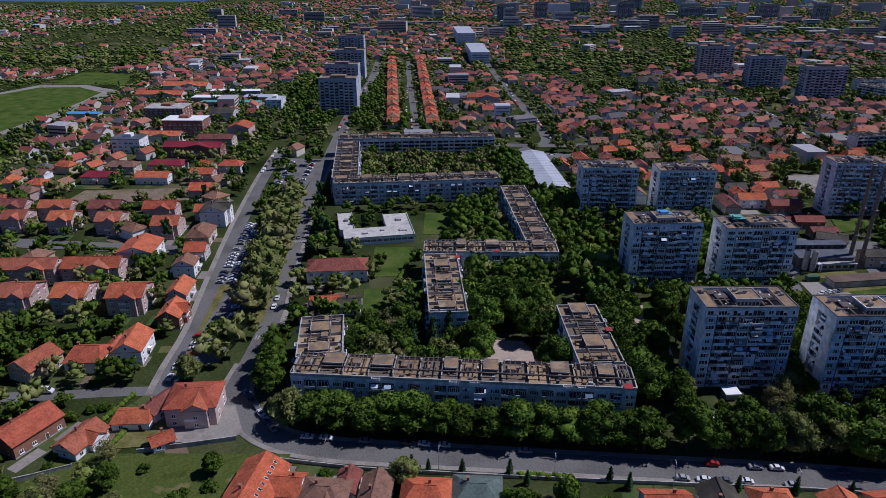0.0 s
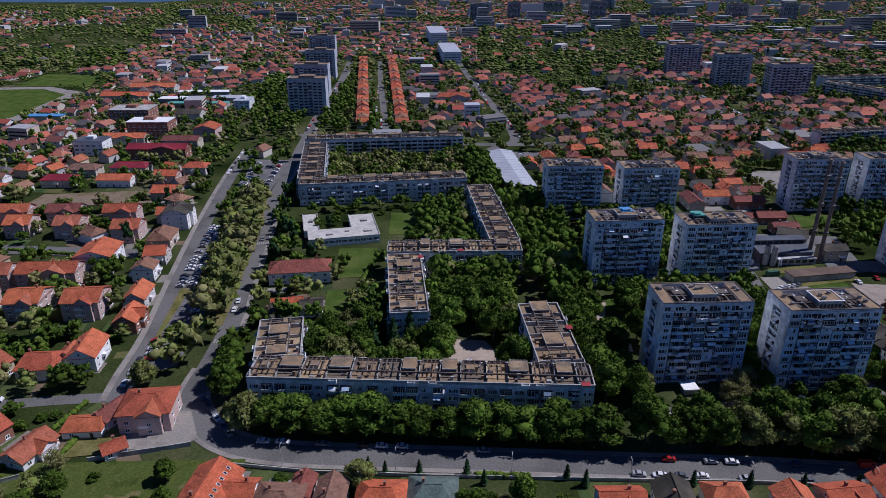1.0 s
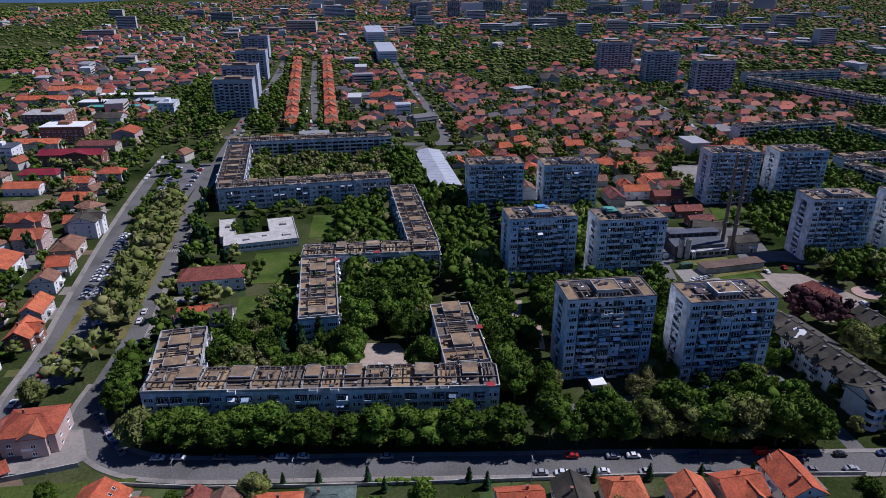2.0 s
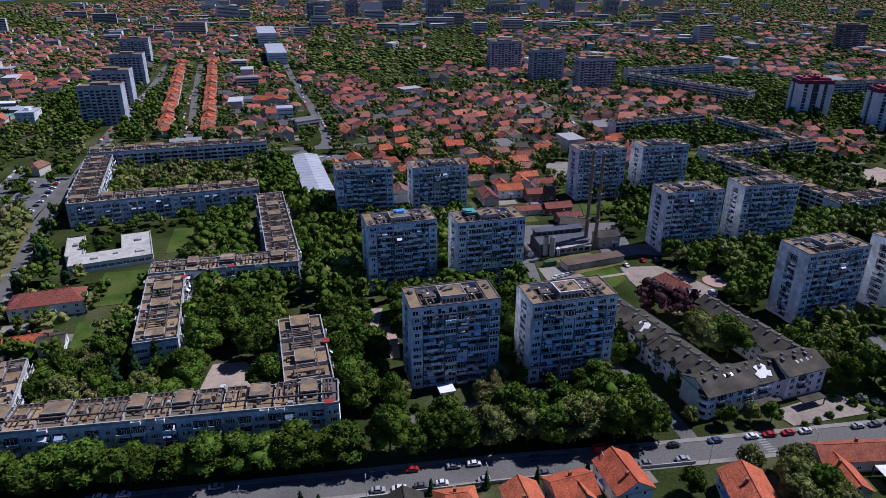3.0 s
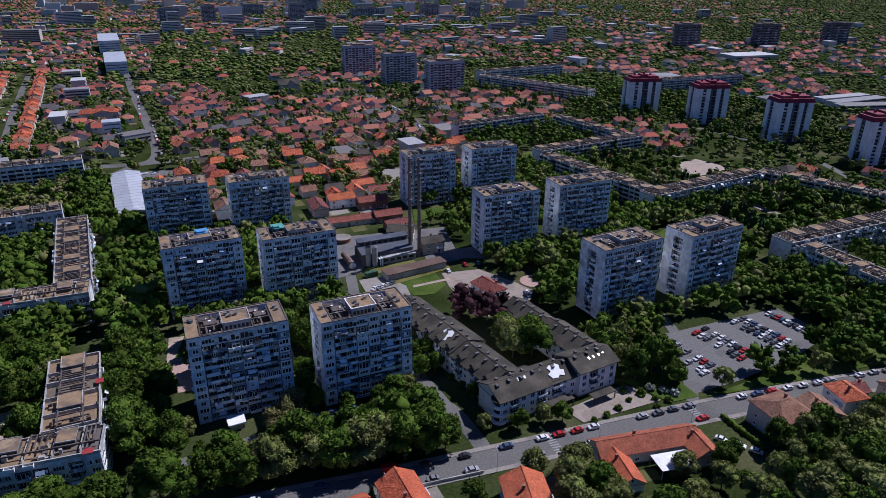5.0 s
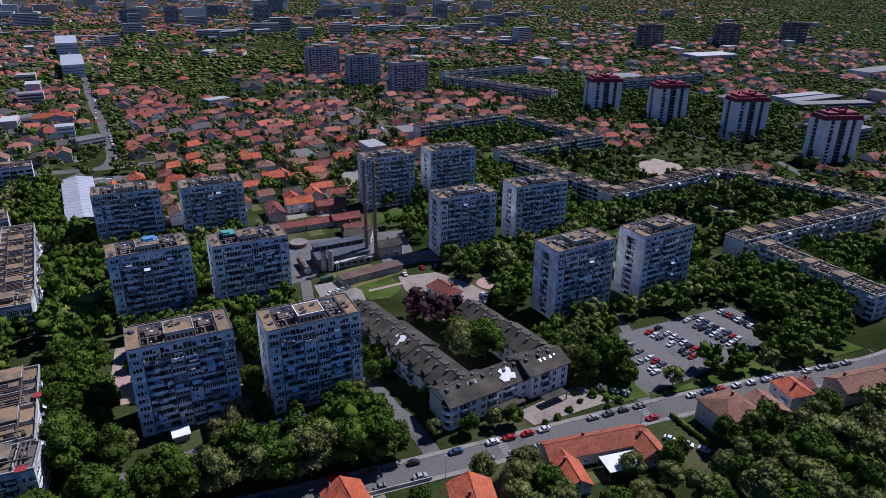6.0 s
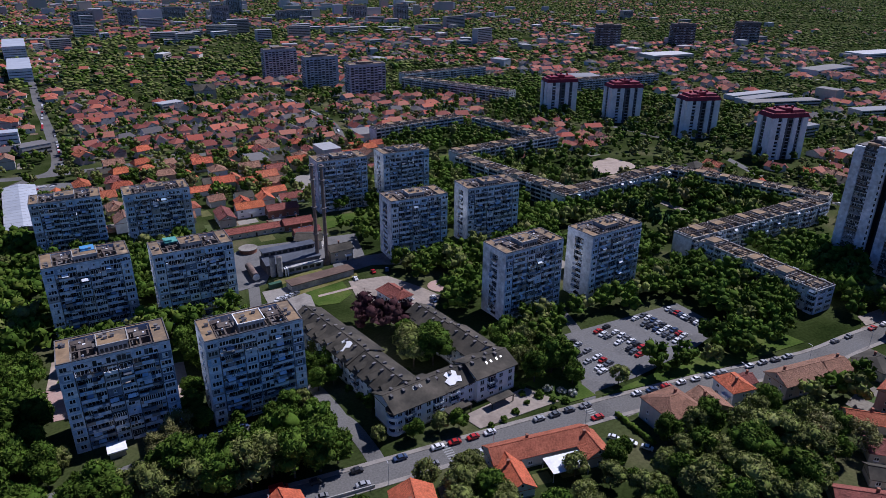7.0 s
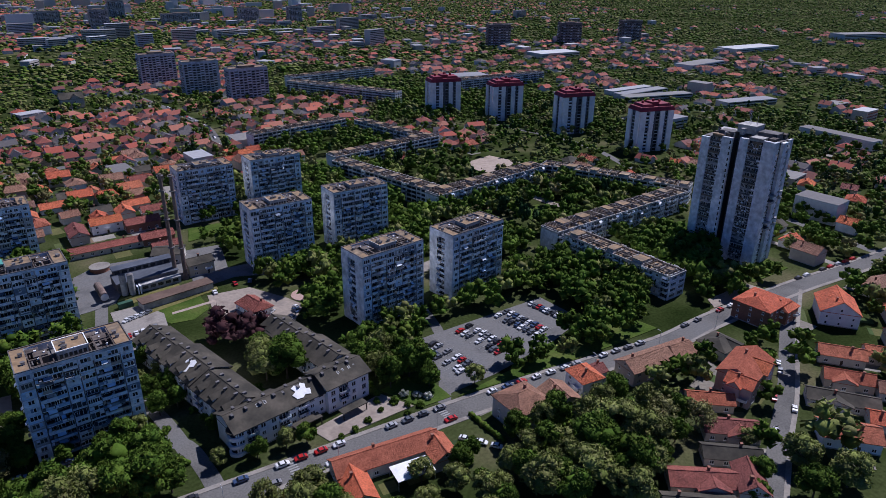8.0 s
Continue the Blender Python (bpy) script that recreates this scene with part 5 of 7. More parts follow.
# pale wall strips between the loggia shafts: west, south, east
for x0, x1, y0, y1, h in ((-0.4, 1.2, 0.8, 5.2, 64.2), (-0.2, 1.2, 12.4, 16.8, 63.6), (-0.2, 1.2, 20.4, 25.8, 62.6), (-0.4, 1.2, 32.0, 36.4, 61.0),
                         (-0.4, 4.2, -0.6, 0.8, 64.0), (9.0, 13.8, -0.8, 0.8, 62.6), (16.2, 19.4, -0.4, 0.8, 63.2), (18.6, 19.4, 0.8, 36.4, 61.6)):
    part("wall_strip", Shell().box(x0, x1, y0, y1, 0, h, 0).mesh("wall_strip", M_PANEL), tall)
# Dark lids paint the shade inside these solid balcony blocks.
for x0, x1, z in ((4.4, 8.8, 19.0), (4.4, 8.8, 33.0), (13.9, 16.0, 19.8), (13.9, 16.0, 33.8)):
    part("corner_balcony", Shell().box(x0, x1, -2.0, 0.8, z, z + 1.2, 0).box(x0 + 0.15, x1 - 0.15, -1.85, 0.8, z + 1.2, z + 1.25, 1).box(x0, x1, -2.0, 0.8, z + 3.4, z + 4.2, 0).mesh("corner_balcony", M_CONC, M_SHADE), tall)
for x0, x1, y0, y1, z0, z1, m in ((0.5, 6, 6, 12, 63, 64.4, M_CONC), (8, 15, 3, 12, 63, 66.0, M_DARKCONC), (6.5, 15.8, 13, 22, 64.6, 68.4, M_CONC), (5, 10, 23, 30, 61.4, 64.2, M_DARKCONC), (11, 17, 24, 34, 61.4, 63.4, M_CONC), (2, 4.6, 26, 32, 61.4, 62.6, M_TERR), (15.5, 18.2, 2, 7, 63, 65.2, M_BEAM), (3, 7, 1.4, 4, 63, 64.8, M_BEAM)):
    part("roof_storey", Shell().box(x0, x1, y0, y1, z0, z1).box(x0 - 0.2, x1 + 0.2, y0 - 0.2, y1 + 0.2, z1, z1 + 0.25).mesh("roof_storey", m), tall)
rnd = random.Random(5)
for i in range(22):
    x, y = rnd.uniform(1.5, 16), rnd.uniform(1.5, 34)
    z = 63 if y < 16.4 else 64.6 if y < 20.6 else 61.4
    part("roof_wall", Shell().box(x, x + rnd.uniform(0.3, 2.6), y, y + rnd.uniform(0.3, 2.2), z, z + rnd.uniform(1.0, 3.2)).mesh("roof_wall", rnd.choice((M_CONC, M_DARKCONC, M_BEAM))), tall)
for x, y in ((9, 17), (12, 19), (10.5, 14.5)):
    part("mast", Shell().tube(x, y, 68.4, 68.4 + 5.0, 0.12, 0.06, 6).mesh("mast", M_METAL), tall)
SHADY = [balcony_mesh(6.6, 1.0, k, "loggia") for k in range(20, 26)]
for f in range(21):
    z = 1.5 + f * 2.88
    for y, w in ((8.8, 7.2), (28.9, 6.2)):
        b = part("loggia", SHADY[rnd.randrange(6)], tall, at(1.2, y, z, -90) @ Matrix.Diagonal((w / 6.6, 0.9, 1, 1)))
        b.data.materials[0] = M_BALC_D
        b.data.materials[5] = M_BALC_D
    part("window", W_TALL, tall, at(-0.2, 21.2, z, -90))
    part("window", W_SMALL, tall, at(3.4, -0.6, z))
    part("window", W_SMALL, tall, at(13.0, -0.8, z))
    part("window", W_WIDE, tall, at(6.6, 0.8, z))
for y0, y1 in ((5.4, 12.2), (26.0, 31.8)):
    part("roof_panel", Shell().box(0.9, 1.2, y0 + 1.2, y1 - 1.2, 59.6, 62.6).mesh("roof_panel", M_TERR), tall)
mark([tuple((tall.matrix_basis @ Vector(p)).xy) for p in ((0, 0, 0), (19, 0, 0), (19, 36, 0), (0, 36, 0))], 2)

# ---- heating plant ----
def simple(name, m, label, category, *pieces):
    t = thing(name, m, label, category)
    for pname, me in pieces:
        part(pname, me, t)
    return t


for x, y in ((171.5, 318.5), (175.5, 315.5)):
    s = Shell().tube(0, 0, 0, 2, 1.5, 1.4, 14, 0).tube(0, 0, 2, 52, 1.0, 0.75, 14, 0)
    rings = Shell()
    for z in (16, 30, 44, 51):
        rings.tube(0, 0, z, z + 0.3, 1.5, 1.5, 14, 0)
    simple("factory_chimney", at(x, y), "tall slim rusty steel chimney of a heating plant", "chimney", ("flue", s.mesh("flue", M_STEEL)), ("platform", rings.mesh("platform", M_DARKCONC)))
    mark(rect(x, y, 3, 3, 0))
boiler = thing("boiler_house", at(145.5, 313, 0, 7), "industrial boiler house with a slate-blue sheet roof", "boiler house")
part("shell", Shell().box(0, 27, 0, 13, 0, 5.2).box(1, 27, 8, 13, 5.2, 8.4).mesh("shell", M_DARKCONC), boiler)
part("roof", Shell().box(-0.5, 27.5, -0.6, 8.6, -0.15, 0.15).mesh("roof", M_BLUEROOF), boiler, pose(0, 0, 5.3, 8, 0, 0))
part("upper_roof", Shell().box(0.4, 27.6, 7.6, 13.6, 8.4, 8.75).mesh("upper_roof", M_BLUEROOF), boiler)
part("lean_to", Shell().box(9, 27, -3.6, -0.1, 0, 3.2).box(8.8, 27.2, -3.9, -0.1, 3.2, 3.45).mesh("lean_to", M_CONC), boiler)
for i in range(8):
    part("window", Shell().box(1.2 + i * 3.2, 3.4 + i * 3.2, 7.9, 8.0, 6.6, 8.0, 0).mesh("window", M_GLASS), boiler)
for i in range(5):
    part("window", Shell().box(9.8 + i * 3.4, 12.2 + i * 3.4, -3.68, -3.6, 1.2, 2.6, 0).mesh("window", M_GLASS), boiler)
cont = thing("container", at(144, 297, 0, 12), "dark green steel container beside the plant", "container")
part("box", Shell().box(0, 6, 0, 2.4, 0.1, 2.5).mesh("box", material("green_sheet", [(0.03, 0.08, 0.05), (0.04, 0.10, 0.06)], 0.6, "noise", 0.8, 0.3, 0.2, 0.05)), cont)
pipes = thing("duct", at(153.6, 309, 0, 7), "white bent steam ducts beside the silos", "duct")
for u in (0, 1.1):
    part("pipe", Shell().tube(u, 0, 0, 3.4, 0.3, 0.3, 10).box(u - 0.28, u + 0.28, 0, 3.2, 3.2, 3.75).mesh("pipe", M_WHITE), pipes)
mark(rect(158, 321, 28, 15, 7))
simple("shed", at(153, 290.5, 0, 13), "long low brown-roofed shed", "shed", ("shell", Shell().box(0, 32, 0, 6.5, 0, 3.2).mesh("shell", M_CONC)), ("roof", Shell().box(-0.4, 32.4, -0.4, 6.9, 3.2, 3.6).mesh("roof", M_BROWNSHEET)))
mark(rect(168, 297, 34, 8, 13))
for x, y in ((148, 311.5), (151.2, 310.5)):
    simple("silo", at(x, y), "tall grey steel silo beside the boiler house", "silo", ("shaft", Shell().tube(0, 0, 0, 10, 1.35, 1.35, 16).mesh("shaft", M_CONC)), ("cap", Shell().tube(0, 0, 10, 10.6, 1.4, 0.5, 16).mesh("cap", M_DARKCONC)))
tank = Shell().tube(0, 0, 0, 15, 1.7, 1.7, 16, 0).tube(0, 0, 15, 15.4, 1.7, 0.8, 16, 1).tube(0, 0, -0.4, 0, 0.8, 1.7, 16, 1)
t = thing("storage_tank", at(139, 308), "rust-brown horizontal storage tank with a pale end", "tank")
part("shell", tank.mesh("shell", M_STEEL, M_METAL), t, pose(0.5, 0, 2.4, -90, 0, 6))
for y in (3, 11):
    part("saddle", Shell().box(-1.2, 1.2, y, y + 0.8, 0, 1.3).mesh("saddle", M_CONC), t)
simple("round_basin", at(141, 346), "low round brick basin", "basin", ("wall", Shell().tube(0, 0, 0, 2.2, 4.5, 4.5, 24).mesh("wall", M_BRICK)), ("rim", Shell().tube(0, 0, 2.2, 2.5, 4.8, 4.8, 24).mesh("rim", M_PAVE)))
house(183, 320, 7, 12, 8, 6.2, 2.0, 0, "g", "c")
house(173, 343, -20, 14, 12, 5.2, 1.6, 0, "g", "v")
part("sheet", Shell().box(-4, 4, -6, -0.3, 0, 0.14).mesh("sheet", M_BLUE), house(174, 356, 7, 14, 8, 4, 1.6, 0, "r", "k"), pose(0, 2.8, 5.0, 20, 0, 0), "blue sheet")
for row in ((146, 370, 5, 36, 7, 3.4, 1.8, 0, "r", "v"), (172, 371, 5, 16, 8, 4.2, 2.2, 0, "r", "k"), (135, 395, 95, 18, 9, 5, 2.4, 0, "r", "v"), (150, 402, 5, 16, 9, 6, 2.6, 0, "c", "w"), (168, 396, 5, 18, 9, 5, 2.2, 0, "r", "k")):
    house(*row)

# ---- white hall and low flat-roofed school ----
hall = thing("sports_hall", at(24.5, 404, 0, 9), "long white metal-roofed hall", "hall")
part("shell", Shell().box(0, 17, 0, 84, 0, 7.2).mesh("shell", M_DARKCONC), hall)
part("roof", Shell().prism([(-0.8, 6.9), (8.5, 8.6), (17.8, 6.9), (17.8, 7.3), (8.5, 9.0), (-0.8, 7.3)], -0.8, 84.8).mesh("roof", M_METAL), hall, pose(0, 84, 0, 90, 0, 0), "pale ribbed metal roof")
for i in range(14):
    part("roof_seam", Shell().box(-0.7, 17.7, i * 6.0 + 0.5, i * 6.0 + 0.62, 9.02, 9.08).mesh("roof_seam", M_CONC), hall)
part("porch", Shell().box(2, 15, -5, 0, 3.0, 3.4).box(2.2, 2.6, -4.8, -4.4, 0, 3).box(14.4, 14.8, -4.8, -4.4, 0, 3).mesh("porch", M_CONC), hall)
part("window_band", Shell().box(1, 16, -0.08, 0, 4.6, 6.2).mesh("window_band", M_GLASS), hall)
mark([(22, 402), (46, 404), (32, 490), (10, 486)])
M_FLATROOF = material("pale_roofing", [(0.42, 0.40, 0.37), (0.52, 0.50, 0.46), (0.38, 0.36, 0.33)], 0.9, "noise", 0.6, 0.12, 0.25, 0.1)
school = thing("school", at(-82, 317.5, 0, 16), "low white flat-roofed school round a small planted court", "school")
for nm, b in (("wing", (0, 37.5, 0, 14.5, 0, 4.2)), ("wing", (-2, 6.3, 14.5, 40, 0, 4.0)), ("wing", (23.5, 37.5, 14.5, 34, 0, 4.0))):
    part(nm, Shell().box(*b, 0, 1).mesh("wing", M_WHITE, M_FLATROOF), school)
for i in range(11):
    part("window", W_WIDE, school, at(2.2 + i * 3.3, 0, 0.8))
for x0, x1, y0, y1, z in ((-0.1, 37.6, -0.1, 0.3, 4.2), (-0.1, 0.3, 0.3, 14.5, 4.2), (37.2, 37.6, 0.3, 14.5, 4.2), (-2.1, -1.7, 14.5, 40, 4.0), (37.2, 37.6, 14.5, 34, 4.0), (6.0, 6.4, 14.5, 40, 4.0), (23.4, 23.8, 14.5, 34, 4.0)):
    part("roof_rim", Shell().box(x0, x1, y0, y1, z, z + 0.45).mesh("roof_rim", M_CONC), school)
for x, y, w, d in ((10, 5, 3, 2), (20, 8, 2, 2), (30, 6, 4, 3), (30, 22, 3, 3), (1.5, 26, 2, 3)):
    part("roof_light", Shell().box(x, x + w, y, y + d, 4.0, 5.0).mesh("roof_light", M_CONC), school)
mark([tuple((school.matrix_basis @ Vector(p)).xy) for p in ((-2, 0, 0), (38, 0, 0), (38, 15, 0), (-2, 15, 0))], 1)
for q in ((-2, 6.4), (23.4, 37.6)):
    mark([tuple((school.matrix_basis @ Vector(p)).xy) for p in ((q[0], 14, 0), (q[1], 14, 0), (q[1], 36, 0), (q[0], 36, 0))], 0.5)
for x, y, w, d, h in ((-52, 980, 26, 110, 16), (-88, 1200, 30, 120, 20), (-60, 690, 0, 0, 0), (-10, 620, 14, 12, 14)):
    if w:
        b = simple("office_building", at(x, y, 0, 8), "white flat-roofed modern building", "building", ("shell", Shell().box(0, w, 0, d, 0, h).mesh("shell", M_WHITE)), ("roof", Shell().box(-0.3, w + 0.3, -0.3, d + 0.3, h, h + 0.4).mesh("roof", M_METAL)))
        for f in range(int(h / 3.4)):
            part("window_band", Shell().box(1, w - 1, -0.06, 0, 1.4 + f * 3.4, 2.3 + f * 3.4).mesh("window_band", M_BLUEROOF), b)
        mark([(x, y), (x + w, y), (x + w - d * 0.14, y + d), (x - d * 0.14, y + d)], 2)

# ---- trees ----
def ball(sub):
    bm = bmesh.new()
    bmesh.ops.create_icosphere(bm, subdivisions=sub, radius=1.0)
    v = np.array([p.co for p in bm.verts])
    f = np.array([[q.index for q in p.verts] for p in bm.faces])
    bm.free()
    return v, f


BALL1, BALL2 = ball(1), ball(2)


def crown_data(seed, r, h, lumps, leaves, shape=BALL2, ragged=0.34, leaf=0.55, low=0.25, core=2, solid=1.0):
    """Points and triangles of a crown: uneven lumps set about a shell, with loose leaf sprays over them."""
    rng = np.random.default_rng(seed)
    vs, fs, k = [], [], 0
    spots = []
    if core:
        v, f = BALL2 if core > 1 else BALL1
        n = 1 + 0.3 * rng.standard_normal(len(v)).clip(-1.5, 1.5)[:, None]
        vs.append(v * n * np.array([r * 0.42, r * 0.42, h * 0.2]) + np.array([0, 0, h * (0.52 + low * 0.3)]))
        fs.append(f)
        k += len(v)
    for i in range(lumps):
        a, c = rng.uniform(0, 2 * np.pi), rng.uniform(-0.55, 1.0)
        q = np.sqrt(max(0.0, 1 - c * c))
        rad = rng.uniform(0.56, 0.78)
        p = np.array([np.cos(a) * q * r * rad, np.sin(a) * q * r * rad, h * (0.5 + low * 0.3) + c * h * 0.36])
        s = r * rng.uniform(0.24, 0.42)
        v, f = shape
        n = 1 + ragged * rng.standard_normal(len(v)).clip(-1.6, 1.6)[:, None] * 0.6
        w = v * n * s * solid * np.array([1, 1, rng.uniform(0.7, 0.95)]) + p
        vs.append(w)
        fs.append(f + k)
        k += len(w)
        spots.append((p, s))
    if leaves:
        who = rng.integers(0, lumps, leaves)
        P = np.array([spots[i][0] for i in who])
        S = np.array([spots[i][1] for i in who])[:, None]
        d = rng.standard_normal((leaves, 3))
        d[:, 2] = np.abs(d[:, 2]) * 0.9 - 0.25
        d /= np.linalg.norm(d, axis=1, keepdims=True)
        c = P + d * S * rng.uniform(min(0.95, solid), 1.22, (leaves, 1))
        e = rng.standard_normal((leaves, 3, 3)) * leaf
        e -= e.mean(1, keepdims=True)
        vs.append((c[:, None, :] + e).reshape(-1, 3))
        fs.append(np.arange(leaves * 3).reshape(-1, 3) + k)
    return np.concatenate(vs), np.concatenate(fs)


def conifer_data(seed, r, h, tiers, leaves):
    rng = np.random.default_rng(seed)
    vs, fs, k = [], [], 0
    for i in range(tiers):
        z0 = h * (0.12 + 0.80 * i / tiers)
        rr = r * (1 - i / tiers) ** 0.85
        n = 11
        a = np.linspace(0, 2 * np.pi, n, endpoint=False) + rng.uniform(0, 1)
        rad = rr * rng.uniform(0.65, 1.15, n)
        ring = np.stack([np.cos(a) * rad, np.sin(a) * rad, z0 + rng.uniform(-0.3, 0.1, n)], 1)
        v = np.concatenate([ring, [[0, 0, z0 + h / tiers * 1.7]]])
        vs.append(v)
        fs.append(np.array([[j, (j + 1) % n, n] for j in range(n)]) + k)
        k += n + 1
    z = rng.uniform(0.1, 0.95, leaves) * h
    a = rng.uniform(0, 2 * np.pi, leaves)
    rad = r * (1 - z / h) ** 0.85 * rng.uniform(0.6, 1.1, leaves)
    c = np.stack([np.cos(a) * rad, np.sin(a) * rad, z], 1)
    e = rng.standard_normal((leaves, 3, 3)) * 0.4
    vs.append((c[:, None] + e).reshape(-1, 3))
    fs.append(np.arange(leaves * 3).reshape(-1, 3) + k)
    return np.concatenate(vs), np.concatenate(fs)


def raw_mesh(name, v, f, *mats):
    me = bpy.data.meshes.new(name)
    me.vertices.add(len(v))
    me.vertices.foreach_set("co", np.asarray(v, np.float32).ravel())
    me.loops.add(f.size)
    me.loops.foreach_set("vertex_index", f.astype(np.int32).ravel())
    me.polygons.add(len(f))
    me.polygons.foreach_set("loop_start", np.arange(0, f.size, f.shape[1], dtype=np.int32))
    me.polygons.foreach_set("loop_total", np.full(len(f), f.shape[1], np.int32))
    for m in mats:
        me.materials.append(m)
    me.update(calc_edges=True)
    return me


def trunk_mesh(seed, h, r):
    rnd = random.Random(seed)
    s = Shell().tube(0, 0, -0.2, h * 0.42, r, r * 0.6, 8)
    for i in range(5):
        a = i * 1.26 + rnd.uniform(-0.3, 0.3)
        q, n = h * rnd.uniform(0.62, 0.8), 5
        k = len(s.v)
        for (x, y, z, w) in ((0, 0, h * 0.3, r * 0.5), (math.cos(a) * h * 0.22, math.sin(a) * h * 0.22, q, r * 0.15)):
            s.v += [(x + w * math.cos(j * 1.2566), y + w * math.sin(j * 1.2566), z) for j in range(n)]
        for j in range(n):
            s.f.append((k + j, k + (j + 1) % n, k + n + (j + 1) % n, k + n + j))
            s.m.append(0)
    return s.mesh("trunk", M_BARK)


# kinds: crown data, foliage, trunk
KINDS = {}
for i in range(6):
    KINDS["leafy", i] = (raw_mesh("crown", *crown_data(i, 4.6, 11.5, 26, 2700, BALL1, ragged=0.4, leaf=0.3), M_LEAF), trunk_mesh(i, 11, 0.28))
for i in range(3):
    KINDS["olive", i] = (raw_mesh("crown", *crown_data(20 + i, 4.6, 10.5, 24, 2500, BALL1, 0.5, 0.27, core=0, solid=0.85), M_OLIVE), trunk_mesh(20 + i, 10, 0.25))
    KINDS["bare", i] = (raw_mesh("crown", *crown_data(30 + i, 4.4, 10.0, 18, 2600, BALL1, 0.6, 0.2, core=0, solid=0.5), M_BROWNLEAF), trunk_mesh(30 + i, 10, 0.25))
    KINDS["pine", i] = (raw_mesh("crown", *conifer_data(40 + i, 3.0, 14, 9, 420), M_PINE), trunk_mesh(40 + i, 12, 0.22))
    KINDS["purple", i] = (raw_mesh("crown", *crown_data(50 + i, 4.0, 8.5, 20, 2200, BALL1, 0.45, 0.26), M_PURPLE), trunk_mesh(50 + i, 8, 0.22))
    KINDS["blossom", i] = (raw_mesh("crown", *crown_data(65 + i, 3.0, 4.2, 12, 700, BALL1, 0.3, 0.22, -0.6), M_BLOSSOM), None)
    KINDS["bush", i] = (raw_mesh("crown", *crown_data(60 + i, 3.0, 4.2, 12, 650, BALL1, 0.4, 0.28, -0.6), M_LEAF), None)
TREE_WORD = {"leafy": "dense dark green broad-leaved tree in full leaf", "olive": "olive green tree with young spring leaves", "bare": "brownish tree with budding twigs",
             "pine": "dark green conifer with layered branches", "purple": "dark purple-leaved ornamental tree", "bush": "low rounded green garden bush", "blossom": "round shrub covered in white blossom"}
LOD = [[crown_data(70 + i, 4.6, 11.0, 16, 560, BALL1, 0.36, 0.5) for i in range(4)],
       [crown_data(75 + i, 4.7, 10.5, 9, 100, BALL1, 0.3, 0.7, core=1) for i in range(5)],
       [crown_data(80 + i, 4.8, 9.5, 4, 18, BALL1, 0.35, 0.9, core=1) for i in range(6)],
       [crown_data(85 + i, 5.6, 8.5, 2, 0, BALL1, 0.3, 1.2, core=1) for i in range(4)],
       [crown_data(90 + i, 5.0, 8.0, 0, 0, BALL1, 0.3, 1.2, core=1) for i in range(6)]]
trng = random.Random(11)
mid_spots, far_spots = [], []
grown = []


def tree(x, y, kind="leafy", size=1.0, wide=1.0):
    grown.append((x, y, kind, size, wide))
    mark(rect(x, y, 3, 3, 0))


def plant(x, y, kind, size, wide):
    i = trng.randrange(6 if kind == "leafy" else 3)
    crown, stem = KINDS[kind, i]
    t = thing("bush" if stem is None else "tree", at(x, y, 0, trng.uniform(0, 360)) @ Matrix.Diagonal((size * wide, size * wide, size, 1)), TREE_WORD[kind], "bush" if stem is None else "tree", "bushes" if stem is None else "trees")
    part("crown", crown, t)
    if stem:
        part("trunk", stem, t)


def mix(weights):
    return trng.choices([k for k, _ in weights], [w for _, w in weights])[0]


def grove(poly, step, weights, lo=0.8, hi=1.2, chance=0.9, single=True, room=1.5, wide=1.0):
    xs, ys = [p[0] for p in poly], [p[1] for p in poly]
    p = np.array(poly, float)
    y, row = min(ys) + step / 2, 0
    while y < max(ys):
        x = min(xs) + (step / 2 if row % 2 else 0)
        while x < max(xs):
            px, py = x + trng.uniform(-0.3, 0.3) * step, y + trng.uniform(-0.3, 0.3) * step
            if trng.random() < chance and inside(np.array([px]), np.array([py]), p)[0] and is_free(px, py, room):
                k, s = mix(weights), trng.uniform(lo, hi)
                if single:
                    tree(px, py, k, s, wide)
                else:
                    mid_spots.append((px, py, s, k))
                    mark(rect(px, py, 3, 3, 0))
            x += step
        y += step * 0.87
        row += 1


GREEN = [("leafy", 8), ("olive", 1)]
MIXED = [("leafy", 6), ("olive", 2), ("pine", 1), ("bare", 0.6)]
for x, y, q in ((-140, 410, 0.8), (-152, 420, 0.7), (-146, 436, 0.9), (-156, 452, 0.8), (-143, 462, 0.9), (-138, 474, 1.0), (-160, 474, 0.9)):
    tree(x, y, "leafy", q)
for x, y, k, q in ((-98, 330, 'pine', 1.0), (-94, 324, 'pine', 1.1), (-88, 314, 'pine', 0.9), (-77, 343, 'pine', 0.75), (-82, 341, 'leafy', 0.6), (-75, 350, 'leafy', 0.7), (-84, 348, 'leafy', 0.6), (-101, 342, 'leafy', 0.9), (-60, 282, 'olive', 0.9), (-58, 292, 'leafy', 0.8)):
    tree(x, y, k, q)
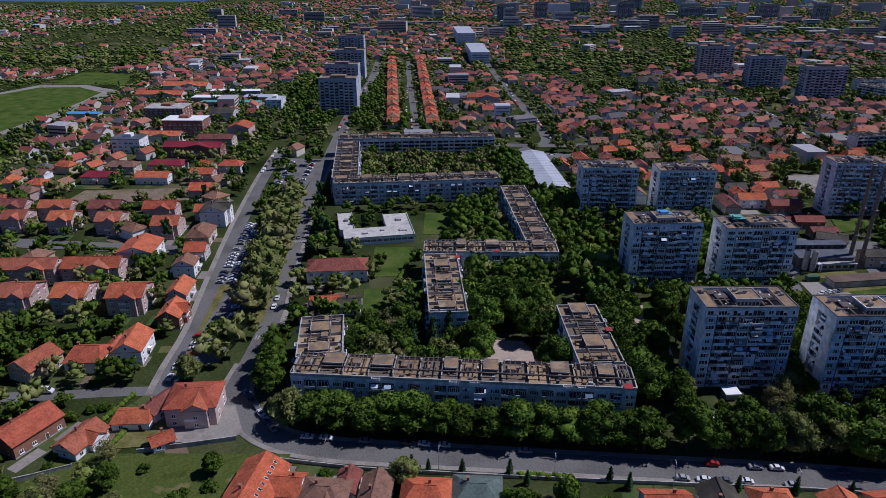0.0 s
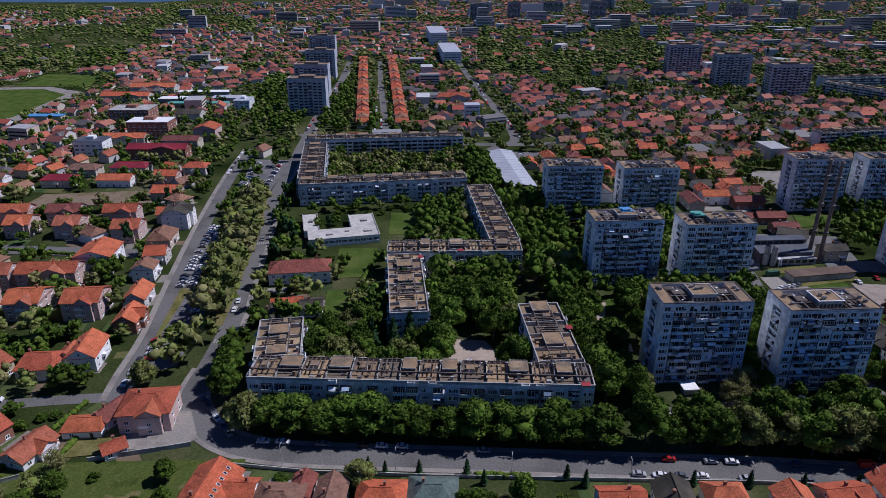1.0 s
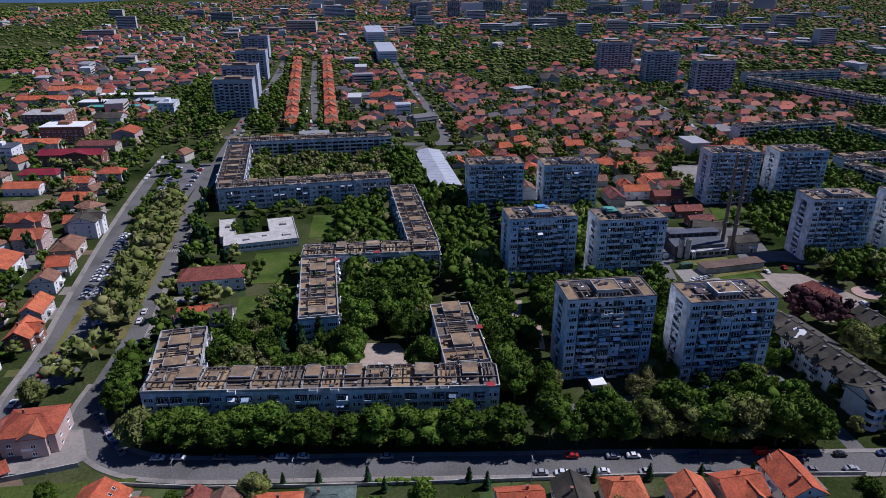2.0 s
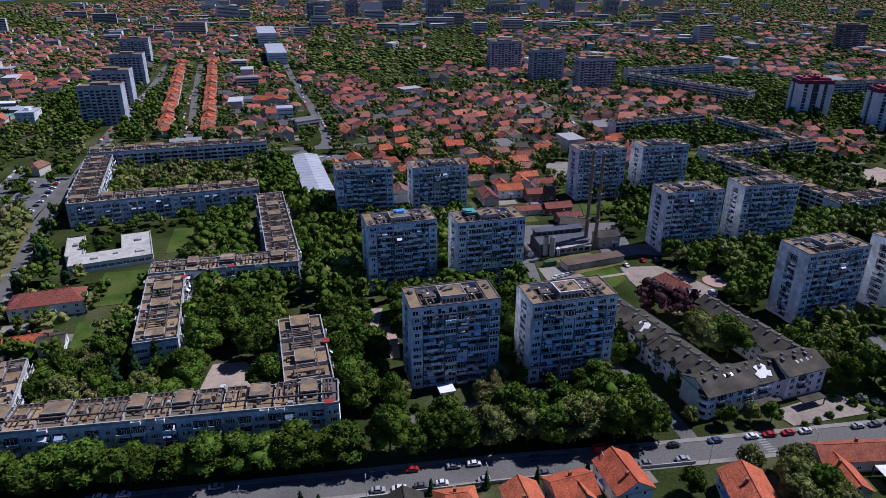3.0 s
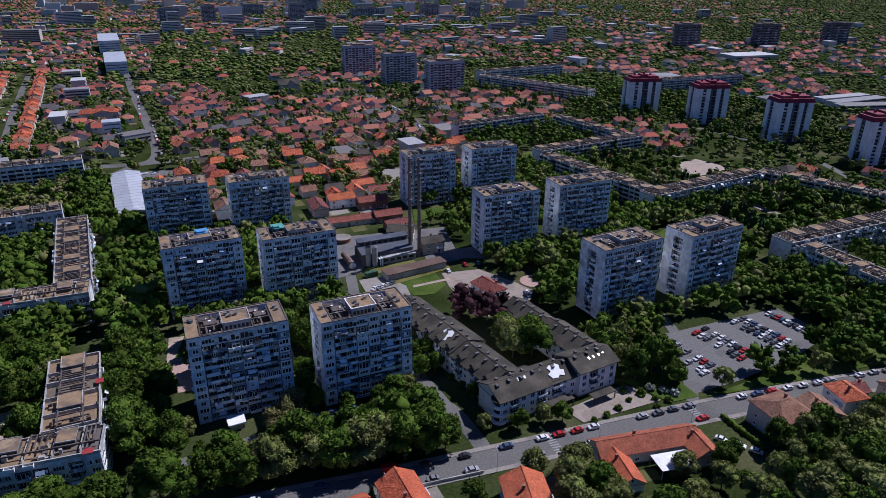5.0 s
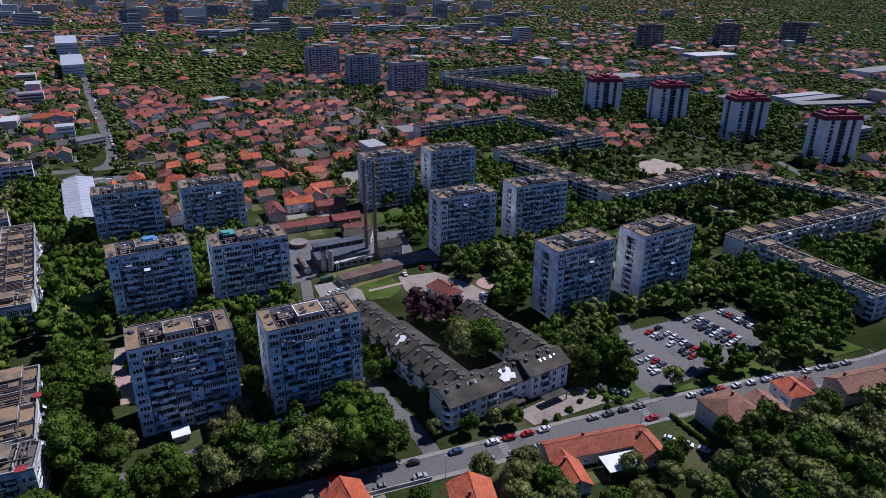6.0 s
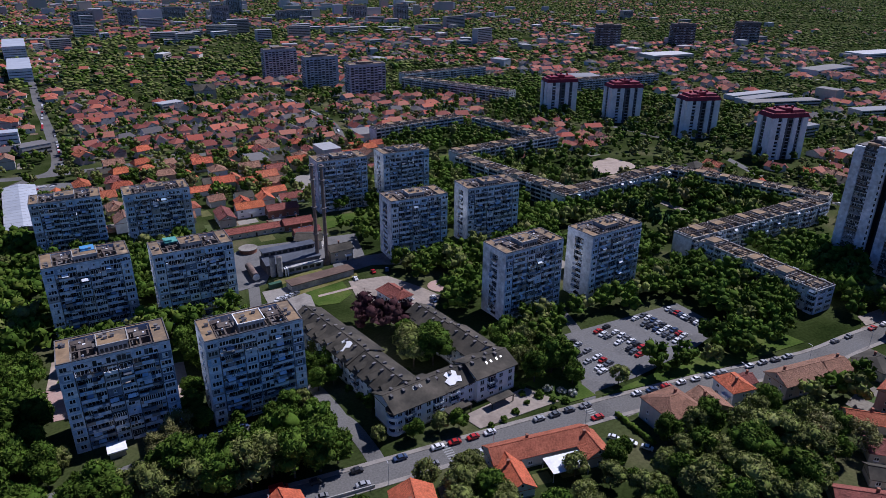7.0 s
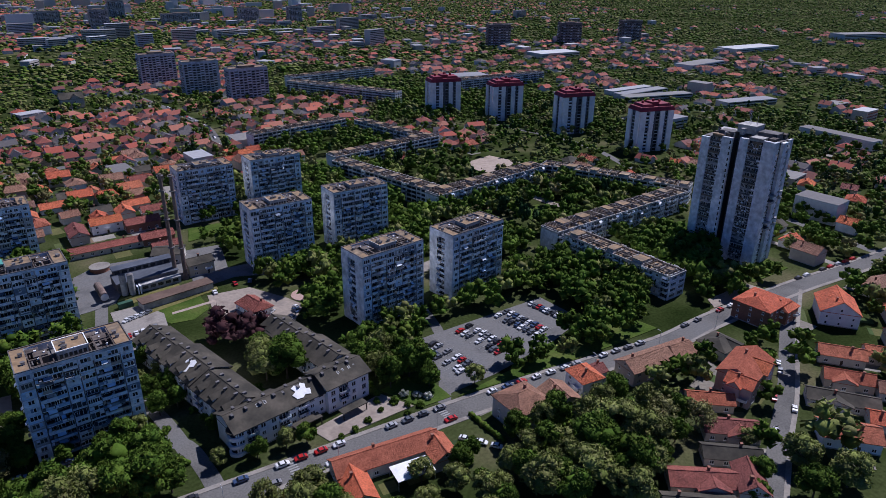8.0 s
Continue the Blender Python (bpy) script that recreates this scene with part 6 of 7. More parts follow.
# street trees in front of the long slab
for i in range(15):
    tree(-65 + i * 8.0 + trng.uniform(-1.4, 1.4), 171.2 + trng.uniform(-0.8, 0.8), "leafy" if i else "olive", trng.uniform(0.95, 1.22), 1.25)
for i in range(12):
    tree(-61 + i * 9.5 + trng.uniform(-1.4, 1.4), 177 + trng.uniform(-0.5, 0.5), "leafy", trng.uniform(0.55, 0.8), 1.1)
tree(-78, 186, "leafy", 1.15)
tree(-80, 196, "leafy", 1.2)
tree(-82, 207, "leafy", 1.2)
tree(-84, 217, "leafy", 1.05)
tree(-72, 177, "olive", 0.7)
for x, y, k, s in ((-101, 212, "olive", 1.25), (-106, 203, "olive", 1.1), (-110, 193, "olive", 0.9), (-100, 222, "olive", 1.0), (-114, 228, "bush", 1.2)):
    tree(x, y, k, s, 1.15)
# trees along the street between the low houses
for x, y, k, s in ((357, 118, "leafy", 0.95), (372, 128, "leafy", 0.8), (322, 86, "olive", 1.35), (309, 87, "olive", 1.0), (328, 111, "leafy", 0.75), (307, 97, "leafy", 0.8), (293, 89, "leafy", 0.7), (285, 84, "leafy", 0.6), (299, 76, "leafy", 1.0), (313, 74, "olive", 1.1),
                   (268, 123, "olive", 1.45), (274, 115, "olive", 1.3), (257, 121, "leafy", 1.3), (295, 114, "bare", 1.1), (303, 101, "olive", 0.6), (316, 137, "leafy", 1.0), (266, 132, "olive", 1.1), (286, 121, "bare", 1.1), (249, 126, "olive", 1.0), (261, 109, "leafy", 1.2), (247, 112, "olive", 1.3), (234, 117, "olive", 1.2)):
    tree(x, y, k, s, 1.2)
for x, y, k, s in ((-24, 246, "pine", 1.1), (-24, 252, "pine", 1.2), (-26, 262, "pine", 1.2), (-27, 270, "leafy", 0.9), (-22, 240, "pine", 1.0), (-44, 268, "olive", 0.9), (-47, 256, "olive", 0.8)):
    tree(x, y, k, s)
# about the parking lot and the forecourt of the flats
for x, y, k, s in ((229, 223, "leafy", 0.8), (235, 217, "olive", 0.8), (241, 208, "leafy", 0.9), (278, 225, "leafy", 1.0), (286, 216, "leafy", 0.9), (233, 187, "leafy", 1.15), (231, 199, "leafy", 0.9), (267, 177, "leafy", 1.1), (274, 172, "leafy", 0.8), (247, 172, "olive", 0.8),
                   (300, 184, "leafy", 1.0), (307, 179, "leafy", 0.9), (232, 179, "leafy", 0.8), (168, 173, "leafy", 0.7), (157, 175, "olive", 0.6), (92, 194, "bare", 0.9), (128, 199, "leafy", 0.6), (141, 197, "leafy", 0.55),
                   (212, 180, "bush", 0.5), (217, 177, "bush", 0.6), (220, 173, "bush", 0.45), (205, 172, "bush", 0.5), (199, 170, "bush", 0.5), (224, 171, "bush", 0.5), (218, 169, "bush", 0.4), (214, 190, "bush", 0.6), (211, 175, "bush", 0.4), (214, 184, "bush", 0.5), (194, 169, "bush", 0.4)):
    tree(x, y, k, s)
# at the feet of the front towers and between them
for x, y, k, s in ((60, 198, "leafy", 1.1), (63, 192, "leafy", 0.8), (66, 200, "olive", 0.7), (58, 208, "leafy", 1.0), (99, 200, "bare", 1.1), (96, 197, "bare", 0.9), (104, 211, "leafy", 0.9), (105, 219, "leafy", 0.9), (107, 203, "leafy", 0.7), (118, 200, "leafy", 0.6), (134, 201, "leafy", 0.8),
                   (139, 204, "olive", 0.6), (146, 210, "leafy", 0.8), (144, 219, "leafy", 0.9), (142, 228, "olive", 0.8), (109, 196, "bush", 0.7), (122, 197, "bush", 0.6), (77, 195, "bush", 0.7), (70, 194, "bush", 0.6), (146, 200, "bush", 0.6)):
    tree(x, y, k, s)
for x, y in ((222, 179), (225.5, 176), (228.5, 173.5)):
    tree(x, y, "blossom", 0.62)
for x, y, k, q in ((152, 212, "leafy", 0.7), (151, 222, "leafy", 0.85), (150, 233, "olive", 0.7), (147, 243, "leafy", 0.8), (146, 252, "leafy", 0.7), (156, 206, "bush", 0.6), (155, 218, "bush", 0.6), (153, 229, "bush", 0.6), (151, 240, "bush", 0.6), (160, 192, "leafy", 0.6), (159, 200, "bush", 0.7)):
    tree(x, y, k, q)
# between the car park and the towers behind it
for i in range(11):
    tree(238 + i * 7.2 + trng.uniform(-1.5, 1.5), 221.5 + i * 0.3 + trng.uniform(-1.5, 1.5), trng.choice(("leafy", "leafy", "olive")), trng.uniform(0.75, 1.15), 1.05)
for x, y, k, q in ((176, 148, "olive", 1.0), (171, 143, "olive", 1.05), (178, 139, "leafy", 0.9), (164, 152, "olive", 0.8), (168, 134, "olive", 1.1), (224, 141, "leafy", 0.7), (247, 214, "leafy", 0.8), (318, 207, "leafy", 1.0), (319, 198, "leafy", 1.1), (321, 187, "olive", 1.0)):
    tree(x, y, k, q, 1.1)
for x, y, q in ((-24, 155, 0.42), (-19, 154.6, 0.36), (-9, 155, 0.4), (5, 155.4, 0.45), (10, 152, 0.4), (34, 155.6, 0.4), (39, 153, 0.45), (70, 155.4, 0.4), (86, 155.6, 0.45), (101, 156, 0.4), (116, 156.2, 0.42)):
    tree(x, y, "pine", q)
for x, y, k, q in ((383, 187, "leafy", 1.3), (377, 179, "leafy", 1.0), (391, 180, "olive", 1.1), (372, 174, "leafy", 0.8), (398, 192, "leafy", 1.1), (386, 197, "leafy", 1.0), (380, 208, "leafy", 1.1)):
    tree(x, y, k, q, 1.1)
# strip between the roadways
for i in range(34):
    k = i / 33
    tree(-103.5 - 25 * k + (2.2 if i % 2 else -2.2) + trng.uniform(-1, 1), 240 + 142 * k + trng.uniform(-1.5, 1.5), trng.choice(("olive", "olive", "olive", "bare")), trng.uniform(1.0, 1.3), 1.4)
grove([(53, 168), (150, 168), (149, 180), (138, 186), (122, 184), (96, 182), (58, 178)], 7.0, GREEN, 0.95, 1.5, 0.92, True, 1.0)
grove([(46, 186), (60, 192), (60, 222), (53, 232), (53, 300), (50, 362), (30, 400), (18, 396), (30, 300), (42, 240)], 7.4, GREEN, 1.0, 1.5)
grove([(-9, 232), (21, 240), (24, 282), (-16, 280), (-20, 262)], 7.4, GREEN, 1.05, 1.6, 0.95)
grove([(-10, 196), (30, 200), (21, 236), (-12, 226)], 6.9, GREEN, 0.9, 1.4)
grove([(-52, 196), (-12, 196), (-14, 226), (-28, 226), (-36, 262), (-46, 262), (-46, 232), (-56, 228)], 7.0, MIXED, 0.85, 1.4)
grove([(-92, 232), (-46, 232), (-44, 300), (-50, 322), (-94, 316), (-98, 262)], 8.5, [("leafy", 4), ("olive", 3), ("bush", 2), ("pine", 1)], 0.6, 1.05, 0.6, True, 1.0)
grove([(-96, 364), (-40, 366), (-12, 376), (-14, 388), (-98, 376)], 6.5, [("leafy", 3), ("bush", 3), ("olive", 1)], 0.55, 0.95, 0.65, True, 1.0)
grove([(-34, 264), (-28, 262), (-38, 300), (-42, 300)], 7, [("leafy", 3), ("pine", 1)], 0.8, 1.0)
grove([(-28, 304), (6, 304), (-4, 384), (-24, 380)], 6.9, GREEN, 1.00, 1.32)
grove([(66, 226), (104, 226), (140, 232), (136, 276), (60, 276)], 7.3, GREEN, 0.90, 1.22, 0.8)
grove([(-104, 300), (-90, 290), (-96, 350), (-112, 382), (-124, 480), (-134, 480), (-122, 380)], 8.5, [("pine", 3), ("leafy", 3)], 0.8, 1.15)
grove([(222, 224), (262, 226), (300, 228), (312, 216), (318, 230), (300, 232), (262, 224)], 6.5, GREEN, 0.7, 1.0)
grove([(218, 184), (238, 190), (246, 216), (262, 226), (240, 226), (214, 216), (214, 196)], 6.5, GREEN, 0.80, 1.22)
grove([(238, 168), (290, 168), (330, 172), (345, 186), (356, 190), (352, 246), (310, 246), (310, 216), (318, 214), (316, 190), (292, 178)], 6.9, GREEN, 0.85, 1.22)
for x, y, k, q in ((183, 212, "olive", 1.25), (190, 210, "leafy", 1.35), (193, 219, "leafy", 1.1), (184, 221, "olive", 1.15), (178, 206, "bush", 0.9), (197, 228, "olive", 0.8), (186, 230, "leafy", 0.8)):
    tree(x, y, k, q, 1.2)
for x, y, q in ((176, 250, 1.2), (182, 246, 1.3), (188, 241, 1.2), (178, 241, 1.25), (184, 236, 1.1), (172, 246, 1.0)):
    tree(x, y, "purple", q, 1.1)
grove([(164, 169), (186, 169.5), (186, 176), (166, 174)], 6.5, [("olive", 2), ("leafy", 2), ("bare", 1), ("bush", 1)], 0.5, 0.75)
grove([(384, 165), (420, 168), (420, 182), (400, 186), (384, 184), (380, 182)], 6.9, GREEN, 1.00, 1.32)
grove([(212, 240), (228, 250), (262, 252), (250, 300), (205, 302), (214, 270)], 6.9, GREEN, 0.90, 1.27)
grove([(238, 145), (228, 120), (250, 96), (300, 120), (330, 140), (300, 142), (262, 138)], 8.5, [("leafy", 4), ("olive", 5)], 0.75, 1.15)
grove([(170, 140), (186, 136), (222, 140), (240, 120), (210, 96), (176, 100)], 8.5, [("leafy", 3), ("olive", 4), ("bush", 2)], 0.7, 1.0)
grove([(340, 62), (380, 100), (420, 131), (440, 150), (520, 152), (540, 90), (380, 40)], 8.0, [("leafy", 6), ("olive", 2), ("bush", 1.5), ("bare", 0.6)], 0.55, 1.1, 0.92)
grove([(338, 118), (366, 138), (384, 142), (360, 146), (330, 138)], 7.5, GREEN, 0.6, 0.9)
grove([(284, 84), (308, 98), (300, 104), (270, 78)], 7, GREEN, 0.55, 0.8)
grove([(-170, 150), (-100, 150), (-60, 153), (0, 152), (60, 154), (170, 154), (176, 130), (60, 128), (-60, 126), (-170, 126)], 9.5, [("bush", 4), ("leafy", 3), ("olive", 2), ("bare", 1)], 0.55, 0.95, 0.75)
grove([(-200, 172), (-120, 176), (-118, 166), (-124, 160), (-200, 150)], 7.5, [("bush", 5), ("olive", 2), ("leafy", 2)], 0.5, 0.85, 0.7)
grove([(-280, 225), (-130, 222), (-128, 188), (-280, 175)], 7.5, [("leafy", 5), ("bush", 3), ("olive", 1)], 0.6, 1.0, 0.9)
# further groves of the estate are one wood
grove([(62, 300), (130, 300), (126, 365), (60, 365)], 6.9, GREEN, 0.95, 1.27, 0.9, False)
grove([(190, 328), (262, 330), (300, 330), (320, 380), (300, 430), (270, 470), (236, 430), (190, 384), (180, 360)], 9, GREEN, 0.8, 1.15, 0.85, False)
grove([(285, 250), (350, 262), (330, 330), (300, 336), (262, 300)], 7.3, GREEN, 0.95, 1.32, 0.9, False)
grove([(345, 350), (455, 372), (400, 460), (316, 440)], 9.5, MIXED, 0.8, 1.3, 0.6, False, 2.0)
grove([(355, 268), (462, 280), (440, 346), (345, 335)], 8.0, MIXED, 0.85, 1.4, 0.9, False, 1.5)
grove([(380, 186), (420, 206), (420, 246), (376, 246)], 7.3, GREEN, 0.95, 1.37, 0.9, False)
grove([(300, 470), (380, 480), (370, 556), (280, 536)], 9, GREEN, 0.85, 1.25, 0.7, False)
grove([(-100, 412), (-6, 420), (-10, 495), (-110, 480)], 8.5, [("olive", 4), ("bare", 3), ("leafy", 2)], 0.6, 1.0, 0.95, False)
grove([(-12, 404), (20, 410), (8, 500), (-6, 500)], 6.9, GREEN, 0.95, 1.27, 0.9, False)
grove([(-180, 560), (-70, 570), (-80, 628), (-190, 620)], 9, GREEN, 0.85, 1.15, 0.8, False)
grove([(-140, 640), (-112, 640), (-150, 860), (-190, 900), (-170, 800)], 9, GREEN, 0.85, 1.15, 0.8, False)
grove([(-215, 596), (-183, 598), (-232, 860), (-268, 860)], 9, GREEN, 0.85, 1.2, 0.85, False)
grove([(380, 560), (620, 560), (640, 640), (470, 680)], 11, GREEN, 0.85, 1.25, 0.8, False)
grove([(430, 600), (560, 380), (600, 380), (600, 560), (500, 640)], 11, MIXED, 0.7, 1.1, 0.7, False)
grove([(460, 660), (400, 780), (560, 820), (640, 700)], 10, GREEN, 0.9, 1.25, 0.8, False)

# ---- the wide town: lots with houses and garden trees ----
town = random.Random(21)
sheds = [(x, y, town.uniform(-15, 15), w, d, z) for x, y, w, d, z in ((735, 540, 88, 17, 6), (738, 566, 80, 15, 6), (742, 590, 70, 14, 5), (722, 320, 14, 66, 8), (800, 470, 70, 18, 6), (650, 590, 36, 22, 8), (1000, 700, 90, 30, 7), (880, 900, 80, 40, 8), (1250, 800, 120, 40, 8), (620, 760, 50, 30, 7), (1660, 830, 120, 40, 12))]
for q in sheds:
    mark(rect(q[0], q[1], q[3], q[4], q[2]), 4)
near_houses, far_houses, blocks = [], [], []
WOODS = [np.array(q, float) for q in ([(0, 985), (40, 850), (150, 890), (262, 1010), (395, 1490), (-20, 1470)], [(-920, 1180), (-610, 1200), (-497, 924), (-540, 870), (-690, 850)],
                                      [(1250, 560), (1900, 500), (3300, 1200), (3300, 2300), (1500, 1500), (1180, 900)])]


def wooded(x, y):
    return any(inside(np.array([x]), np.array([y]), q)[0] for q in WOODS)


for iy in range(0, 165):
    y = 90 + iy * (17 + 0.05 * iy)
    if y > 3000:
        break
    step = 16 + y * 0.0035
    for ix in range(int(-2600 / step), int(3600 / step)):
        x = ix * step + (iy % 2) * step * 0.5
        a = math.degrees(math.atan2(x - 65, y + 90))
        if not (-46 < a < 67) or (y < 430 and -120 < x < 455):
            continue
        field = noise.noise((x / 330.0, y / 330.0, 3.1))
        dense = noise.noise((x / 210.0, y / 160.0, 7.7)) + (0.25 if x < 260 else -0.05) - max(0, (x - 1100) / 2600) - (0.35 if x < -300 and y > 1000 and x < -0.33 * y else 0)
        px, py = x + town.uniform(-3.5, 3.5), y + town.uniform(-3.5, 3.5)
        if px < -1000 - 0.12 * (py - 2000) and py > 2050 or (py > 2250 and px < -650):
            continue
        yaw = 8 + 45 * round(field * 2.5) / 2.5 + town.choice((0, 90)) + town.uniform(-4, 4)
        big = town.random()
        leafy_side = x > 430 + 0.15 * y
        if leafy_side:
            dense += 0.12
        if wooded(x, y) and town.random() < 0.85:
            dense = -1.0
        if dense > -0.16 and is_free(px, py, 7.5) and town.random() < (0.42 if leafy_side else 0.86 if y < 900 else 0.66):
            w, d, z = town.uniform(10, 16), town.uniform(9, 12), town.choice((2.8, 3.0, 3.4, 4.2, 5.2, 5.8))
            if big > 0.965:
                blocks.append((px, py, yaw, w * 1.7, d * 1.4, town.choice((6, 8, 11, 13))))
            else:
                (near_houses if y < 640 else far_houses).append((px, py, yaw, w, d, z, town.uniform(2.2, 3.2)))
            mark(rect(px, py, w, d, yaw))
            n = 3 if town.random() < 0.6 else 2
        else:
            n = 3 if dense > -0.16 else 4
        if y > 1100 and n:
            wood = noise.noise((x / 150.0, y / 190.0, 5.5))
            n = (4 if wood > 0.05 else 3 if wood > -0.2 else 1) if leafy_side or dense < -0.16 else town.choice((1, 1, 2))
        for _ in range(n):
            qx, qy = px + town.uniform(-10, 10), py + town.uniform(-11, 11)
            if is_free(qx, qy, 1.5):
                k = town.choices(("leafy", "olive", "bare", "pine"), (6, 3, 1.2, 0.5) if y < 800 else (5, 5, 1, 0.2))[0]
                (mid_spots if y < 800 else far_spots).append((qx, qy, town.uniform(0.7, 1.25) * (0.85 if y < 900 else 1.25 if y < 1300 else 1.6), k))

# the crowded old quarter behind the towers
for iy in range(17):
    for ix in range(24):
        px, py = 36 + ix * 15 + (iy % 2) * 7 + town.uniform(-2, 2), 404 + iy * 14 + town.uniform(-2, 2)
        if py > 640 or (px > 190 and py < 425) or px > 380 - 0.3 * (py - 404) or not is_free(px, py, 5.5):
            continue
        near_houses.append((px, py, 8 + town.choice((0, 0, 90)) + town.uniform(-4, 4), town.uniform(11, 15.5), town.uniform(9.5, 11.5), town.choice((3.6, 4.6, 5.6)), 3.2))
        mark(rect(px, py, 12, 10, 8))
for _ in range(420):
    px, py = town.uniform(36, 380), town.uniform(404, 640)
    if is_free(px, py, 1.6):
        mid_spots.append((px, py, town.uniform(0.5, 0.95), town.choice(("leafy", "leafy", "olive"))))
        mark(rect(px, py, 3, 3, 0))

# larger old houses north of the slabs
for row in (
        (71, 535, 10, 58, 14, 7.5, 4, 0, "c", "v"), (110, 524, 100, 26, 12, 7, 3.5, 0, "c", "v"), (120, 488, 8, 30, 15, 8.5, 4.5, 0, "c", "v"), (149, 492, 8, 28, 15, 8.5, 4.5, 0, "c", "v"), (179, 534, 5, 26, 15, 8, 5, 0, "r", "w"),
        (159, 800, 5, 22, 18, 10, 5, 0, "g", "v"), (-25, 706, 6, 34, 14, 7, 3, 5, "c", "v"), (218, 520, 8, 18, 15, 7, 3.4, 5, "o", "c"), (172, 452, 8, 28, 16, 6.5, 3.6, 3, "r", "k"), (60, 605, 8, 18, 13, 6.5, 3.4, 0, "o", "v"), (62, 580, 98, 20, 12, 6.5, 3.4, 0, "c", "w"), (236, 590, 6, 15, 12, 10, 2, 0, "g", "w")):
    if is_free(row[0], row[1], 4):
        house(*row, detail=False, cross=True)
# the nearest of them, each a house of its own
SIZES = [(9.5, 8.5, 4.2, 2.4, 0), (11, 9, 5.6, 2.7, 0), (12.5, 9.5, 5.8, 2.8, 2.5), (10.5, 10, 3.6, 2.6, 0), (13.5, 10.5, 6.4, 3, 0), (12, 11, 5.6, 2.6, 4.5), (14.5, 8.5, 3.6, 2.4, 0)]
near_houses.sort(key=lambda h: (h[0] - 65) ** 2 + h[1] ** 2)
for i, (x, y, yaw, *_r) in enumerate(near_houses):
    if i < 150:
        house(round(x, 1), round(y, 1), round(yaw), *SIZES[i % 7], town.choice("ccccobrbg"), town.choice("vvvwwcp"), detail=False)
        continue
    far_houses.append((x, y, yaw, *_r))

M_PLOT = material("garden_plots", [(0.10, 0.10, 0.03), (0.20, 0.18, 0.15), (0.05, 0.085, 0.02), (0.15, 0.11, 0.07), (0.07, 0.09, 0.025), (0.25, 0.23, 0.2), (0.03, 0.05, 0.014)], 0.95, "island", 0.9, 0.1, 0.35, 0.2, steps=True)
s = Shell()
for i, (x, y, yaw, w, d) in enumerate(plots + [q[:5] for q in far_houses if q[1] < 900]):
    for k in range(2):
        u, v = town.uniform(-0.5, 0.5) * w, town.choice((-1, 1)) * (d / 2 + town.uniform(2, 6))
        a = radians(yaw)
        cx, cy = x + math.cos(a) * u - math.sin(a) * v, y + math.sin(a) * u + math.cos(a) * v
        s.face([(*p, 0.006 + 0.0007 * ((i * 2 + k) % 20)) for p in rect(cx, cy, town.uniform(4, w), town.uniform(4, 9), yaw)])
tagged(new("garden_plots", s.mesh("garden_plots", M_PLOT)), "patchwork of small yards, lawns and beds", "gardens", kind="stuff")

M_FARROOF = material("far_clay_tiles", [(0.35, 0.085, 0.055), (0.22, 0.06, 0.045), (0.42, 0.125, 0.075), (0.16, 0.06, 0.05), (0.37, 0.145, 0.095), (0.11, 0.10, 0.10), (0.29, 0.095, 0.07), (0.19, 0.075, 0.06), (0.27, 0.085, 0.06)], 0.85, "island", 0.9, 0.02, 0.25, 0.0, steps=True)
M_FARWALL = material("far_render", [(0.66, 0.65, 0.62), (0.54, 0.46, 0.36), (0.76, 0.76, 0.75), (0.42, 0.38, 0.34), (0.58, 0.58, 0.59)], 0.9, "island", 0.6, 0.02, 0.15, 0.0)
M_FLAT = material("flat_roofs", [(0.26, 0.26, 0.27), (0.36, 0.36, 0.37), (0.17, 0.16, 0.155), (0.5, 0.5, 0.5), (0.22, 0.21, 0.2)], 0.85, "island", 0.4, 0.02, 0.2, 0.0, steps=True)
s = Shell()


